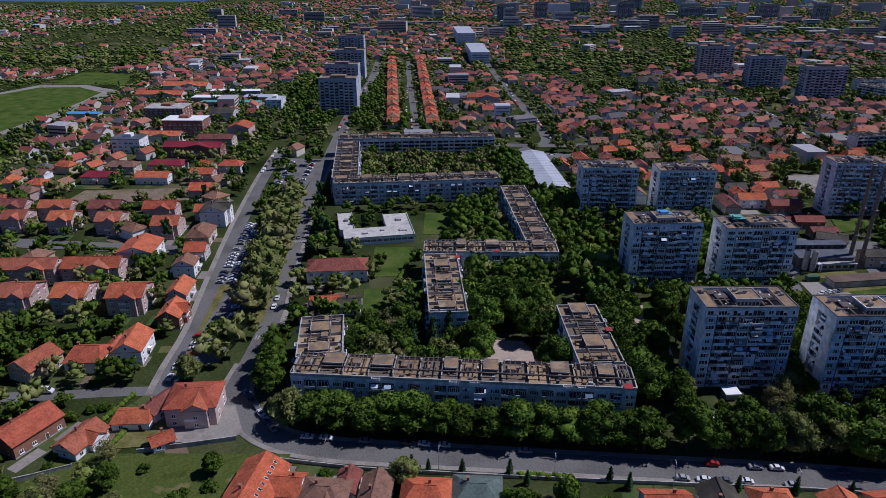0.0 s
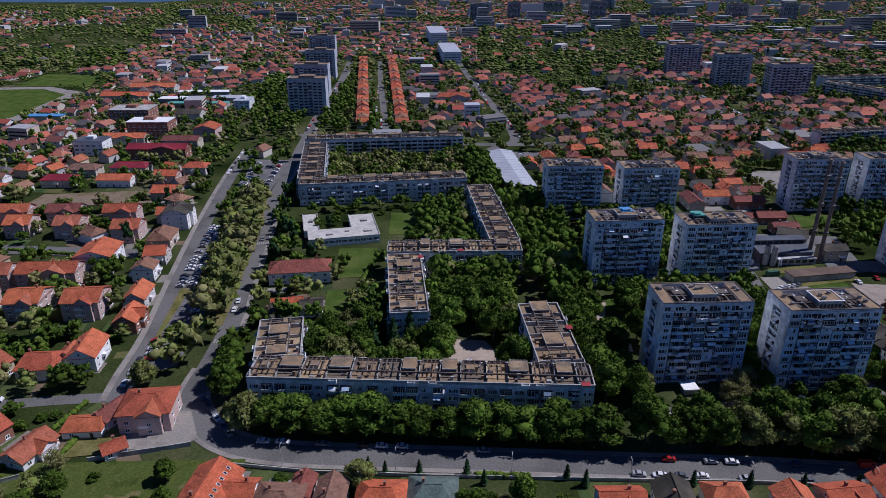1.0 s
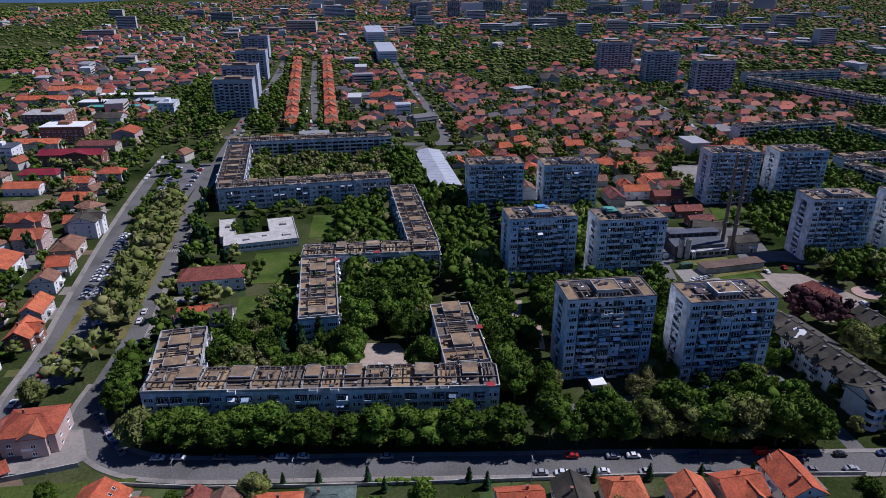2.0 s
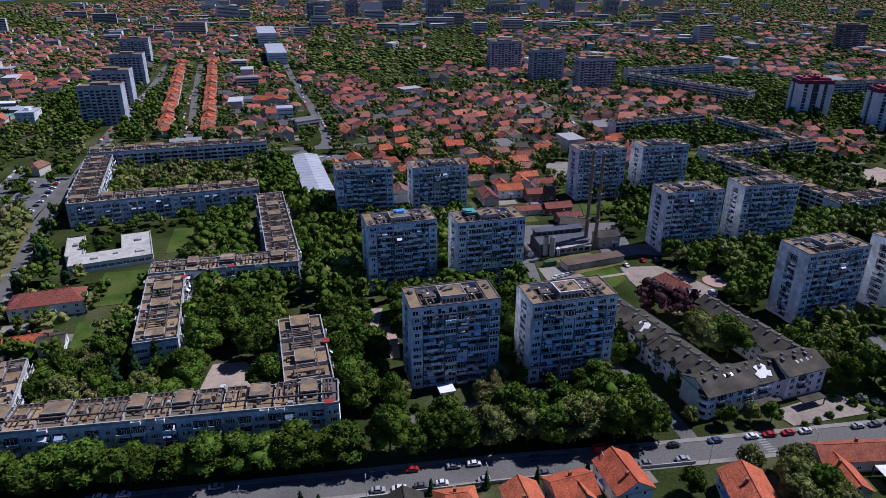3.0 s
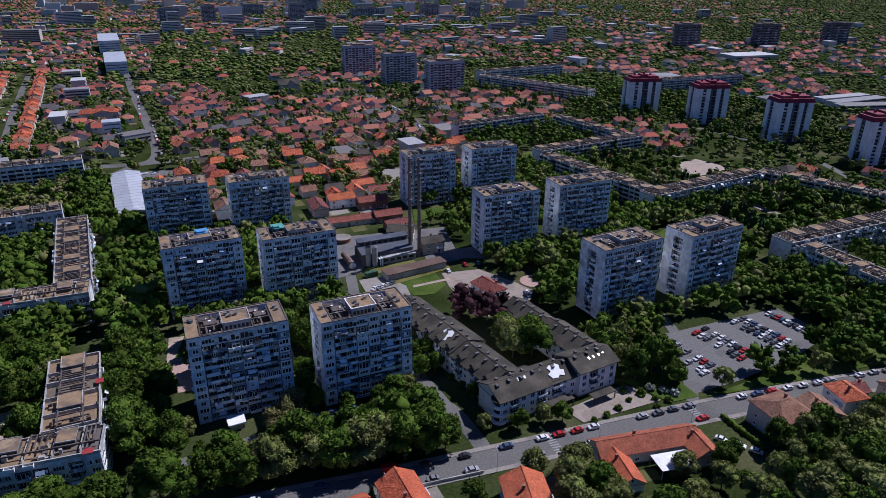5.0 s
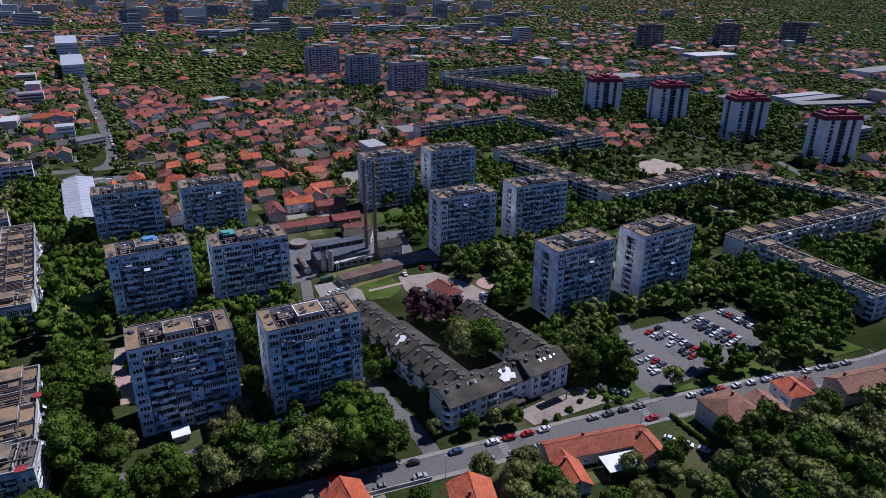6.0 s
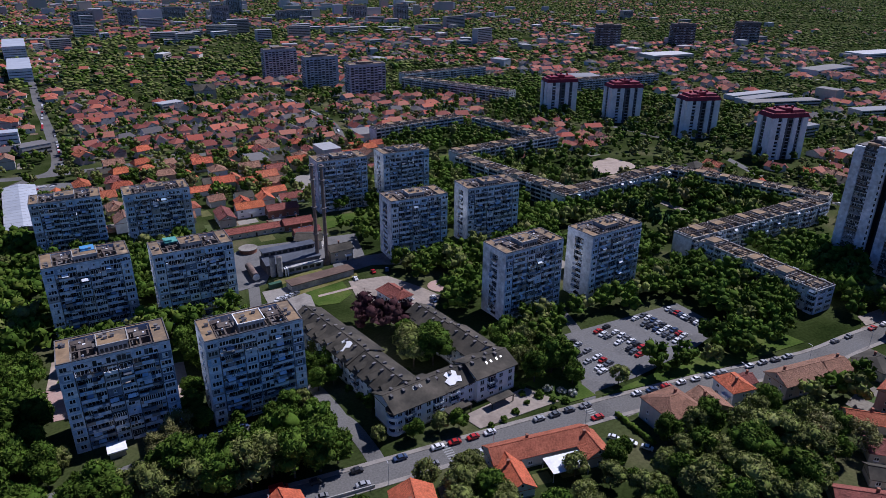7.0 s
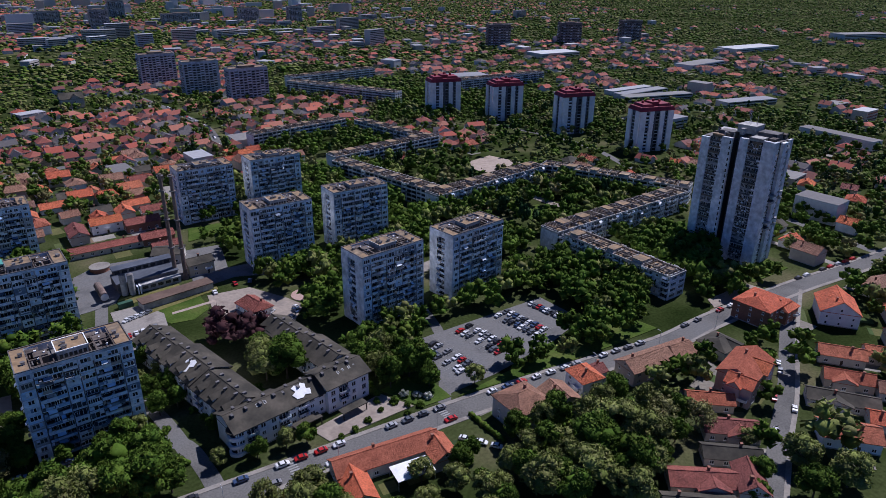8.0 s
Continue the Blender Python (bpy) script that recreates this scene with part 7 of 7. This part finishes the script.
def far_house(x, y, yaw, w, d, z, rise, hip, glazed):
    c, q = math.cos(radians(yaw)), math.sin(radians(yaw))

    def P(u, v, h):
        return (x + c * u - q * v, y + q * u + c * v, h)
    a, b, k, o = w / 2, d / 2, len(s.v), 0.55
    s.v += [P(-a, -b, 0), P(a, -b, 0), P(a, b, 0), P(-a, b, 0), P(-a, -b, z), P(a, -b, z), P(a, b, z), P(-a, b, z), P(-a, 0, z + rise), P(a, 0, z + rise)]
    for f in ((0, 1, 5, 4), (2, 3, 7, 6)) + (((1, 2, 6, 5), (3, 0, 4, 7)) if hip else ((1, 2, 6, 9, 5), (3, 0, 4, 8, 7))):
        s.f.append(tuple(k + i for i in f))
        s.m.append(0)
    k = len(s.v)
    e = z - rise * o / b + 0.12
    s.v += [P(-a - o, -b - o, e), P(a + o, -b - o, e), P(a + o, b + o, e), P(-a - o, b + o, e), P(-a - o + hip, 0, z + rise + 0.15), P(a + o - hip, 0, z + rise + 0.15)]
    for f in ((0, 1, 5, 4), (2, 3, 4, 5)) + (((1, 2, 5), (3, 0, 4)) if hip else ()):
        s.f.append(tuple(k + i for i in f))
        s.m.append(1)
    if glazed:
        for u in (-a * 0.5, a * 0.45):
            s.face([P(u - 0.8, -b - 0.05, z - 2), P(u + 0.8, -b - 0.05, z - 2), P(u + 0.8, -b - 0.05, z - 0.7), P(u - 0.8, -b - 0.05, z - 0.7)], 2)
        m = len(s.v)
        s.v += [P(u0, v0, h0) for h0 in (z + rise * 0.4, z + rise + 1.0) for u0, v0 in ((a * 0.3, 0.6), (a * 0.3 + 0.8, 0.6), (a * 0.3 + 0.8, 1.4), (a * 0.3, 1.4))]
        for f in ((0, 1, 5, 4), (1, 2, 6, 5), (2, 3, 7, 6), (3, 0, 4, 7), (4, 5, 6, 7)):
            s.f.append(tuple(m + i for i in f))
            s.m.append(0)
    return P


for x, y, yaw, w, d, z, rise in far_houses:
    hip = d * town.uniform(0.3, 0.5) if town.random() < 0.5 else 0.0
    P = far_house(x, y, yaw, w, d, z, rise, hip, y < 1100)
    if town.random() < 0.4:
        u, v = town.choice((-1, 1)) * w * 0.22, town.choice((-1, 1)) * d * 0.42
        far_house(*P(u, v, 0)[:2], yaw + 90, d * 0.8, w * 0.45, z * town.choice((0.75, 1.0)), rise * 0.8, 0.0, False)
    if town.random() < 0.3:
        u, v = town.choice((-1, 1)) * (w * 0.5 + 3), town.uniform(-0.4, 0.4) * d
        far_house(*P(u, v, 0)[:2], yaw + town.choice((0, 90)), town.uniform(4, 7), town.uniform(3.5, 5), 2.5, 1.2, 0.0, False)
tagged(new("town_houses", s.mesh("town_houses", M_FARWALL, M_FARROOF, M_GLASS)), "countless red-roofed houses spreading to the horizon", "houses", kind="stuff")

blocks += sheds
s = Shell()
for i in range(420):
    a, dist = radians(town.uniform(-30, 50)), town.uniform(1300, 3000)
    x, y = 65 + math.sin(a) * dist, math.cos(a) * dist
    if x < -500 and y > 2100 or town.random() > math.exp(-((x - 250) / 700) ** 2) * (0.3 + dist / 3000):
        continue
    blocks.append((x, y, town.uniform(-5, 25), town.uniform(14, 60), town.uniform(12, 18), town.choice((9, 12, 15, 18, 24, 30))))
for x, y, yaw, w, d, z in blocks:
    c, q = math.cos(radians(yaw)), math.sin(radians(yaw))

    def P(u, v, h):
        return (x + c * u - q * v, y + q * u + c * v, h)
    a, b, k = w / 2, d / 2, len(s.v)
    s.v += [P(-a, -b, 0), P(a, -b, 0), P(a, b, 0), P(-a, b, 0), P(-a, -b, z), P(a, -b, z), P(a, b, z), P(-a, b, z)]
    for f in ((0, 1, 5, 4), (1, 2, 6, 5), (2, 3, 7, 6), (3, 0, 4, 7)):
        s.f.append(tuple(k + i for i in f))
        s.m.append(0)
    s.face([P(-a - 0.2, -b - 0.2, z + 0.1), P(a + 0.2, -b - 0.2, z + 0.1), P(a + 0.2, b + 0.2, z + 0.1), P(-a - 0.2, b + 0.2, z + 0.1)], 1)
    for f in range(int(z / 3) if y < 1800 else 0):
        s.face([P(-a + 0.8, -b - 0.06, 0.9 + f * 3), P(a - 0.8, -b - 0.06, 0.9 + f * 3), P(a - 0.8, -b - 0.06, 2.2 + f * 3), P(-a + 0.8, -b - 0.06, 2.2 + f * 3)], 2)
tagged(new("town_blocks", s.mesh("town_blocks", M_FARWALL, M_FLAT, M_GLASS)), "scattered pale flat-roofed town buildings in the distance", "buildings", kind="stuff")


def forest(name, spots, label):
    """spots: x, y, size, kind; the crowns thin out with distance."""
    rng = np.random.default_rng(5)
    names = ("leafy", "olive", "bare", "pine", "purple")
    vs, fs, ms, k = [], [], [], 0
    for x, y, s, kind in spots:
        far = math.hypot(x - 65, y)
        shapes = LOD[0 if far < 240 else 1 if far < 520 else 2 if far < 820 else 3 if far < 1250 else 4]
        v, f = shapes[rng.integers(len(shapes))]
        a = rng.uniform(0, 2 * np.pi)
        c, q = np.cos(a), np.sin(a)
        t, w = (1.25, 0.6) if kind == "pine" else (1.0, 1.0) if far < 820 else (0.7, 1.2)
        vs.append(np.stack([(v[:, 0] * c - v[:, 1] * q) * s * w + x, (v[:, 0] * q + v[:, 1] * c) * s * w + y, v[:, 2] * s * t], 1))
        fs.append(f + k)
        ms.append(np.full(len(f), names.index(kind), np.int32))
        k += len(v)
    me = raw_mesh(name, np.concatenate(vs), np.concatenate(fs), M_LEAF, M_OLIVE, M_BROWNLEAF, M_PINE, M_PURPLE)
    me.polygons.foreach_set("material_index", np.concatenate(ms))
    tagged(new(name, me), label, "trees", kind="stuff")


def closeness(q):
    return math.hypot(q[0] - 65, q[1])


LOW = ("bush", "blossom")
singles = sorted((q for q in grown if q[2] not in LOW), key=closeness)
for q in singles[:300] + [q for q in grown if q[2] in LOW]:
    plant(*q)
mid_spots += [(x, y, size * wide, kind) for x, y, kind, size, wide in singles[300:]]
grove([(452, 178), (640, 140), (720, 340), (480, 340), (462, 230)], 9.5, MIXED, 0.6, 1.1, 0.75, False, 1.6)
forest("estate_trees", mid_spots, "dense green trees among the flats and houses")
forest("distant_trees", far_spots, "distant green and brownish trees among the roofs")

# ---- cars ----
def car_body(length, width, height, van=False):
    h = height
    prof = [(-0.5, 0.30), (-0.5, 0.62), (-0.44, 0.80), (-0.30, 0.86), (-0.16, 1.0), (0.14, 1.0), (0.27, 0.66), (0.46, 0.58), (0.5, 0.45), (0.5, 0.28)]
    if van:
        prof = [(-0.5, 0.2), (-0.5, 0.95), (-0.46, 1.0), (0.22, 1.0), (0.36, 0.62), (0.47, 0.52), (0.5, 0.4), (0.5, 0.2)]
    s = Shell()
    n = len(prof)
    rings = ((-1, 0.94), (-0.86, 1.0), (0.86, 1.0), (1, 0.94))
    for y, k in rings:
        for u, z in prof:
            tuck = 0.86 if z > 0.7 and abs(y) == 1 else 1.0
            s.v.append((u * length * (0.985 if abs(y) == 1 else 1.0), y * width / 2 * tuck, z * h * (k if z > 0.7 else 1)))
    for r in range(3):
        for i in range(n):
            j = (i + 1) % n
            s.f.append((r * n + i, (r + 1) * n + i, (r + 1) * n + j, r * n + j))
            s.m.append(0)
    s.f.append(tuple(range(n)))
    s.f.append(tuple(range(4 * n - 1, 3 * n - 1, -1)))
    s.m += [0, 0]
    for u in (-0.31, 0.31):
        for v in (-1, 1):
            k, R = len(s.v), 0.31
            for y in (v * (width / 2 - 0.18), v * (width / 2 + 0.02)):
                s.v += [(u * length + R * math.cos(q * 0.5236), y, R + R * math.sin(q * 0.5236)) for q in range(12)]
            for q in range(12):
                s.f.append((k + q, k + (q + 1) % 12, k + 12 + (q + 1) % 12, k + 12 + q))
                s.m.append(1)
            s.f.append(tuple(range(k + 12, k + 24)))
            s.m.append(1)
    body = s.mesh("body", M_CAR, M_TYRE)
    g = Shell()
    L, W = length, width / 2
    if van:
        g.face([(0.235 * L, -W * 0.8, 0.97 * h), (0.235 * L, W * 0.8, 0.97 * h), (0.36 * L, W * 0.85, 0.66 * h), (0.36 * L, -W * 0.85, 0.66 * h)])
        for q in (-1, 1):
            g.box(0.08 * L, 0.24 * L, q * W * 0.99 - 0.02, q * W * 0.99 + 0.02, 0.62 * h, 0.88 * h)
    else:
        g.face([(0.15 * L, -W * 0.78, 0.985 * h), (0.15 * L, W * 0.78, 0.985 * h), (0.27 * L, W * 0.85, 0.70 * h), (0.27 * L, -W * 0.85, 0.70 * h)])
        g.face([(-0.17 * L, W * 0.78, 1.0 * h), (-0.17 * L, -W * 0.78, 1.0 * h), (-0.30 * L, -W * 0.84, 0.875 * h), (-0.30 * L, W * 0.84, 0.875 * h)])
        for q in (-1, 1):
            g.box(-0.26 * L, 0.2 * L, q * W * 0.93 - 0.02, q * W * 0.93 + 0.02, 0.68 * h, 0.92 * h)
    glass = g.mesh("windows", M_GLASS)
    glass.transform(Matrix.Translation((0, 0, 0.012)))
    return body, glass


CARS = [(car_body(4.2, 1.75, 1.45), 4.2), (car_body(4.5, 1.8, 1.42), 4.5), (car_body(3.8, 1.7, 1.5), 3.8)]
VAN = (car_body(5.6, 2.0, 2.3, True), 5.6)
crng = random.Random(9)


def car(x, y, yaw, van=False):
    (body, glass), length = VAN if van else crng.choice(CARS)
    t = thing("van" if van else "car", at(x, y, 0.06, yaw + crng.choice((0, 180))), "white delivery van parked at the kerb" if van else "parked car on the asphalt", "van" if van else "car", "parked cars")
    part("body", body, t)
    part("window_glass", glass, t)


def car_row(ax, ay, bx, by, n, turn=0, fill=0.85):
    yaw = math.degrees(math.atan2(by - ay, bx - ax)) + turn
    for i in range(n):
        if crng.random() < fill:
            k = (i + 0.5) / n
            car(ax + (bx - ax) * k + crng.uniform(-0.3, 0.3), ay + (by - ay) * k + crng.uniform(-0.2, 0.2), yaw + crng.uniform(-3, 3))


car_row(-88, 188.5, -70, 167.5, 6, 0, 1.0)
car_row(-62, 166, 50, 165.6, 18, 0, 0.5)
car_row(52, 158.3, 150, 158.6, 16, 0, 0.5)
car_row(56, 165.2, 150, 165, 15, 0, 0.5)
car_row(158, 165.4, 232, 166, 12, 0, 0.75)
car_row(160, 158.8, 232, 159, 12, 0, 0.35)
car_row(234, 165.6, 330, 162, 15, 0, 0.85)
car_row(336, 163, 400, 166.5, 8, 0, 0.6)
for x0, y0, x1, y1 in ((247.5, 180, 242.5, 203), (252.7, 181, 247.7, 205), (267.5, 184, 262.5, 208), (272.7, 185.5, 267.7, 210), (288.5, 187, 283.5, 211), (293.7, 189, 288.7, 212), (307, 194, 303, 212)):
    car_row(x0, y0, x1, y1, 9, 92, 0.84)
car_row(-125, 268, -138, 345, 25, 80, 0.85)
car_row(-130, 268, -143, 345, 22, 80, 0.7)
car_row(-134, 402, -141, 470, 20, 80, 0.6)
car_row(-149, 402, -157, 470, 20, 80, 0.6)
car_row(-115, 205, -120, 224, 6, 80, 0.9)
car_row(-107, 222, -118, 262, 12, 80, 0.8)
car_row(-117, 190, -124, 240, 7, 0, 0.4)
car_row(-97, 245, -116, 370, 16, 0, 0.3)
car_row(66, 185.5, 84, 188.5, 5, 80, 0.8)
car_row(102, 198, 140, 201, 6, 0, 0.5)
car_row(143, 270, 156, 273, 5, 80, 0.9)
car_row(144, 284, 155, 288, 5, 20, 0.9)
car_row(150, 264, 157, 266, 3, 60, 0.9)
car_row(186, 256, 196, 270, 6, 40, 0.9)
car_row(204, 248, 212, 262, 5, 40, 0.7)
car_row(182, 292, 196, 298, 4, 70, 0.8)
car_row(226, 150, 236, 138, 3, 0, 1.0)
car_row(366, 132, 330, 110, 5, 0, 0.6)
car(-157, 181, 4, True)
car(124, 166, 2, True)
car(334, 104.5, 35)
car(317, 100, 32)
car(351, 121.5, 32)
car(392, 146, 32)
for x, y, a in ((198, 266, 40), (200.5, 262, 40), (186, 252, 30), (189, 249, 30), (181, 257, 20), (204, 250, 120), (206.5, 253, 120), (201, 297, 70)):
    car(x, y, a)
car(-8, 222, 10)
car(4, 214, 80)

# ---- cars too far to tell apart ----
s = Shell()
M_FARCAR = material("far_car_paint", [(0.68, 0.69, 0.7), (0.05, 0.05, 0.06), (0.4, 0.41, 0.42), (0.65, 0.65, 0.66), (0.42, 0.03, 0.03)], 0.35, "island", 0.5, 0.3, 0.05, 0.0, steps=True)
for ax, ay, bx, by, n in ((38, 556, 21, 686, 22), (12, 686, -1, 816, 20), (-80, 565, -93, 650, 14), (-86, 565, -118, 800, 34), (252, 565, 260, 640, 16), (258, 642, 243, 760, 20), (10, 495, 40, 505, 12), (14, 500, 44, 510, 10), (-146, 560, -166, 800, 30), (503, 230, 500, 330, 14), (430, 168, 490, 168, 9), (300, 452, 345, 476, 10), (200, 436, 230, 462, 12), (-170, 440, -180, 505, 10)):
    for i in range(n):
        if crng.random() < 0.6:
            k = (i + 0.5) / n
            yaw = math.degrees(math.atan2(by - ay, bx - ax))
            x, y = ax + (bx - ax) * k, ay + (by - ay) * k
            c0, s0 = math.cos(radians(yaw)), math.sin(radians(yaw))
            k0 = len(s.v)
            for u, v, z in [(a * 2.1, b * 0.85, q) for q in (0.15, 0.8) for a, b in ((-1, -1), (1, -1), (1, 1), (-1, 1))] + [(a * 1.1 - 0.2, b * 0.7, 1.4) for a, b in ((-1, -1), (1, -1), (1, 1), (-1, 1))]:
                s.v.append((x + c0 * u - s0 * v, y + s0 * u + c0 * v, z))
            for q in range(2):
                for e in range(4):
                    s.f.append((k0 + q * 4 + e, k0 + q * 4 + (e + 1) % 4, k0 + q * 4 + 4 + (e + 1) % 4, k0 + q * 4 + 4 + e))
                    s.m.append(0)
            s.f.append((k0 + 8, k0 + 9, k0 + 10, k0 + 11))
            s.m.append(0)
tagged(new("distant_cars", s.mesh("distant_cars", M_FARCAR)), "rows of small parked cars along distant streets", "cars", kind="stuff")

# ---- hedges ----
def hedge(pts, h=1.6, w=1.5):
    rng = np.random.default_rng(int(abs(pts[0][0]) * 10 + pts[0][1]))
    v, f = BALL2
    vs, fs, k = [], [], 0
    for (ax, ay), (bx, by) in zip(pts, pts[1:]):
        n = int(math.hypot(bx - ax, by - ay) / 1.1) + 1
        for i in range(n):
            q = i / n
            p = np.array([ax + (bx - ax) * q + rng.uniform(-0.2, 0.2), ay + (by - ay) * q + rng.uniform(-0.2, 0.2), h * 0.45])
            vs.append(v * (1 + 0.2 * rng.standard_normal((len(v), 1))) * np.array([w * 0.6, w * 0.6, h * 0.55]) * rng.uniform(0.85, 1.2) + p)
            fs.append(f + k)
            k += len(v)
    tagged(new("hedge", raw_mesh("hedge", np.concatenate(vs), np.concatenate(fs), M_LEAF)), "dense green garden hedge", "hedge", "hedges")


for pts in ([(-128, 168), (-125, 183)], [(-119, 153), (-117, 174)], [(-133, 150), (-129, 166)], [(-157, 158), (-146, 180)], [(-178, 220), (-134, 224)], [(-250, 226), (-180, 222)], [(-236, 305), (-170, 298)],
            [(8, 155.2), (24, 155.4)], [(-36, 151), (-36, 140)], [(-25, 151), (-25, 138)], [(-11.5, 151), (-11.5, 138)], [(236, 158), (238, 140)], [(262, 138), (240, 136)], [(-48, 275), (-46, 300)], [(228, 186), (234, 178)], [(348, 148), (352, 138)], [(144, 186), (150, 180)]):
    hedge(pts)

# ---- small street things ----
def crossing(x, y, yaw, n=7, run=3.0):
    s = Shell()
    for i in range(n):
        u = (i - n / 2) * 1.1
        s.box(u, u + 0.55, -run / 2, run / 2, 0.0, 0.012)
    ob = new("crossing", s.mesh("crossing", M_LINE))
    ob.matrix_basis = at(x, y, 0.12, yaw)
    tagged(ob, "worn white zebra crossing on the asphalt", "crossing", kind="structure")


crossing(-109.5, 322, 8)
crossing(229, 162.4, 92)
crossing(176, 162.2, 92)
crossing(-93, 224, 2)
for x0, y0, x1, y1 in ((245.1, 180.5, 240.1, 203.5), (250.1, 180.5, 245.1, 204), (255.3, 181.5, 250.3, 205.5), (265, 184, 260, 208), (270.1, 185, 265.1, 209), (275.3, 186, 270.3, 210.5), (286, 187, 281, 211), (291.1, 188, 286.1, 211.5), (296.3, 190, 291.3, 212.5)):
    s = Shell()
    n = math.hypot(x1 - x0, y1 - y0)
    for i in range(10):
        s.box(i * n / 9 - 0.06, i * n / 9 + 0.06, -2.2, 2.2, 0, 0.012)
    ob = new("road_marking", s.mesh("road_marking", M_LINE))
    ob.matrix_basis = at(x0, y0, 0.2, math.degrees(math.atan2(y1 - y0, x1 - x0)))
    tagged(ob, "worn white parking bay lines on the asphalt", "road marking", kind="structure")
play = thing("climbing_frame", at(22, 151, 0, 20), "small red and yellow garden climbing frame with a slide", "climbing frame")
for u, v in ((-1, -1), (1, -1), (1, 1), (-1, 1)):
    part("post", Shell().box(u - 0.08, u + 0.08, v - 0.08, v + 0.08, 0, 2.6).mesh("post", M_YELLOW), play)
part("roof", gable_roof(2.4, 2.4, 2.5, 0.9, 0.2, 0.1).mesh("roof", M_RED), play)
part("deck", Shell().box(-1, 1, -1, 1, 1.1, 1.25).mesh("deck", M_YELLOW), play)
part("slide", Shell().box(-0.4, 0.4, -3.2, 0, -0.05, 0.05).mesh("slide", M_RED), play, pose(0, -0.9, 1.15, 22, 0, 0))
POLE = Shell().tube(0, 0, 0, 8, 0.1, 0.06, 8).mesh("pole", M_METAL)
ARM = Shell().box(-0.05, 0.05, 0, 1.6, 7.9, 8.0).mesh("arm", M_METAL)
HEAD = Shell().box(-0.14, 0.14, 1.3, 2.0, 7.82, 7.94).mesh("lamp_head", M_DARKCONC)
for x in list(range(-50, 420, 34)):
    t = thing("street_lamp", at(x, 155.2 if x < 150 else 156.2, 0.1), "thin grey street lamp beside the pavement", "street lamp", "street lamps")
    part("pole", POLE, t)
    part("arm", ARM, t)
    part("lamp_head", HEAD, t)


def fence(pts, h, mat, label, thick=0.2):
    t = thing("garden_wall", at(0, 0), label, "wall")
    for (ax, ay), (bx, by) in zip(pts, pts[1:]):
        n = math.hypot(bx - ax, by - ay)
        m = at(ax, ay, 0, math.degrees(math.atan2(by - ay, bx - ax)))
        part("wall_panel", Shell().box(0, n, -thick / 2, thick / 2, 0, h).box(-0.1, n + 0.1, -thick / 2 - 0.06, thick / 2 + 0.06, h, h + 0.1).mesh("wall_panel", mat), t, m)


fence([(-144, 136), (-134, 141), (-125, 146)], 1.6, M_CONC, "grey concrete garden wall")
fence([(-109, 154), (-100, 157), (-90, 160), (-81, 163)], 1.6, M_CONC, "grey concrete garden wall")
fence([(-70, 155.4), (-40, 153.4), (0, 154), (48, 155.6), (90, 157), (150, 156.8)], 1.1, M_CONC, "low concrete garden wall along the pavement")
stall = thing("market_stall", at(81, 201, 0, 8), "small white-canopied kiosk at the foot of a tower", "kiosk")
part("canopy", Shell().box(-2.8, 2.8, -2.4, 2.4, 2.6, 2.75).box(-2.8, 2.8, -2.46, -2.4, 2.2, 2.75).mesh("canopy", M_TARP), stall)
part("counter", Shell().box(-2.3, 2.3, -1.8, 1.8, 0, 2.4).mesh("counter", M_CONC), stall)
terr = thing("terrace_canopy", at(205, 141.5, 0, -4), "white canvas canopy in a restaurant court", "canopy")
part("cloth", Shell().box(-6, 6, -3.6, 3.6, 3.4, 3.55).mesh("cloth", M_TARP), terr)
for u, v in ((-5.8, -3.4), (5.8, -3.4), (-5.8, 3.4), (5.8, 3.4)):
    part("post", Shell().box(u - 0.06, u + 0.06, v - 0.06, v + 0.06, 0, 3.4).mesh("post", M_METAL), terr)
par = thing("parasol", at(293, 124), "open red garden parasol", "parasol")
par_c = Shell()
par_c.tube(0, 0, 2.2, 3.0, 2.0, 0.05, 10)
part("canopy", par_c.mesh("canopy", M_RED), par)
part("pole", Shell().tube(0, 0, 0, 2.9, 0.04, 0.04, 6).mesh("pole", M_METAL), par)
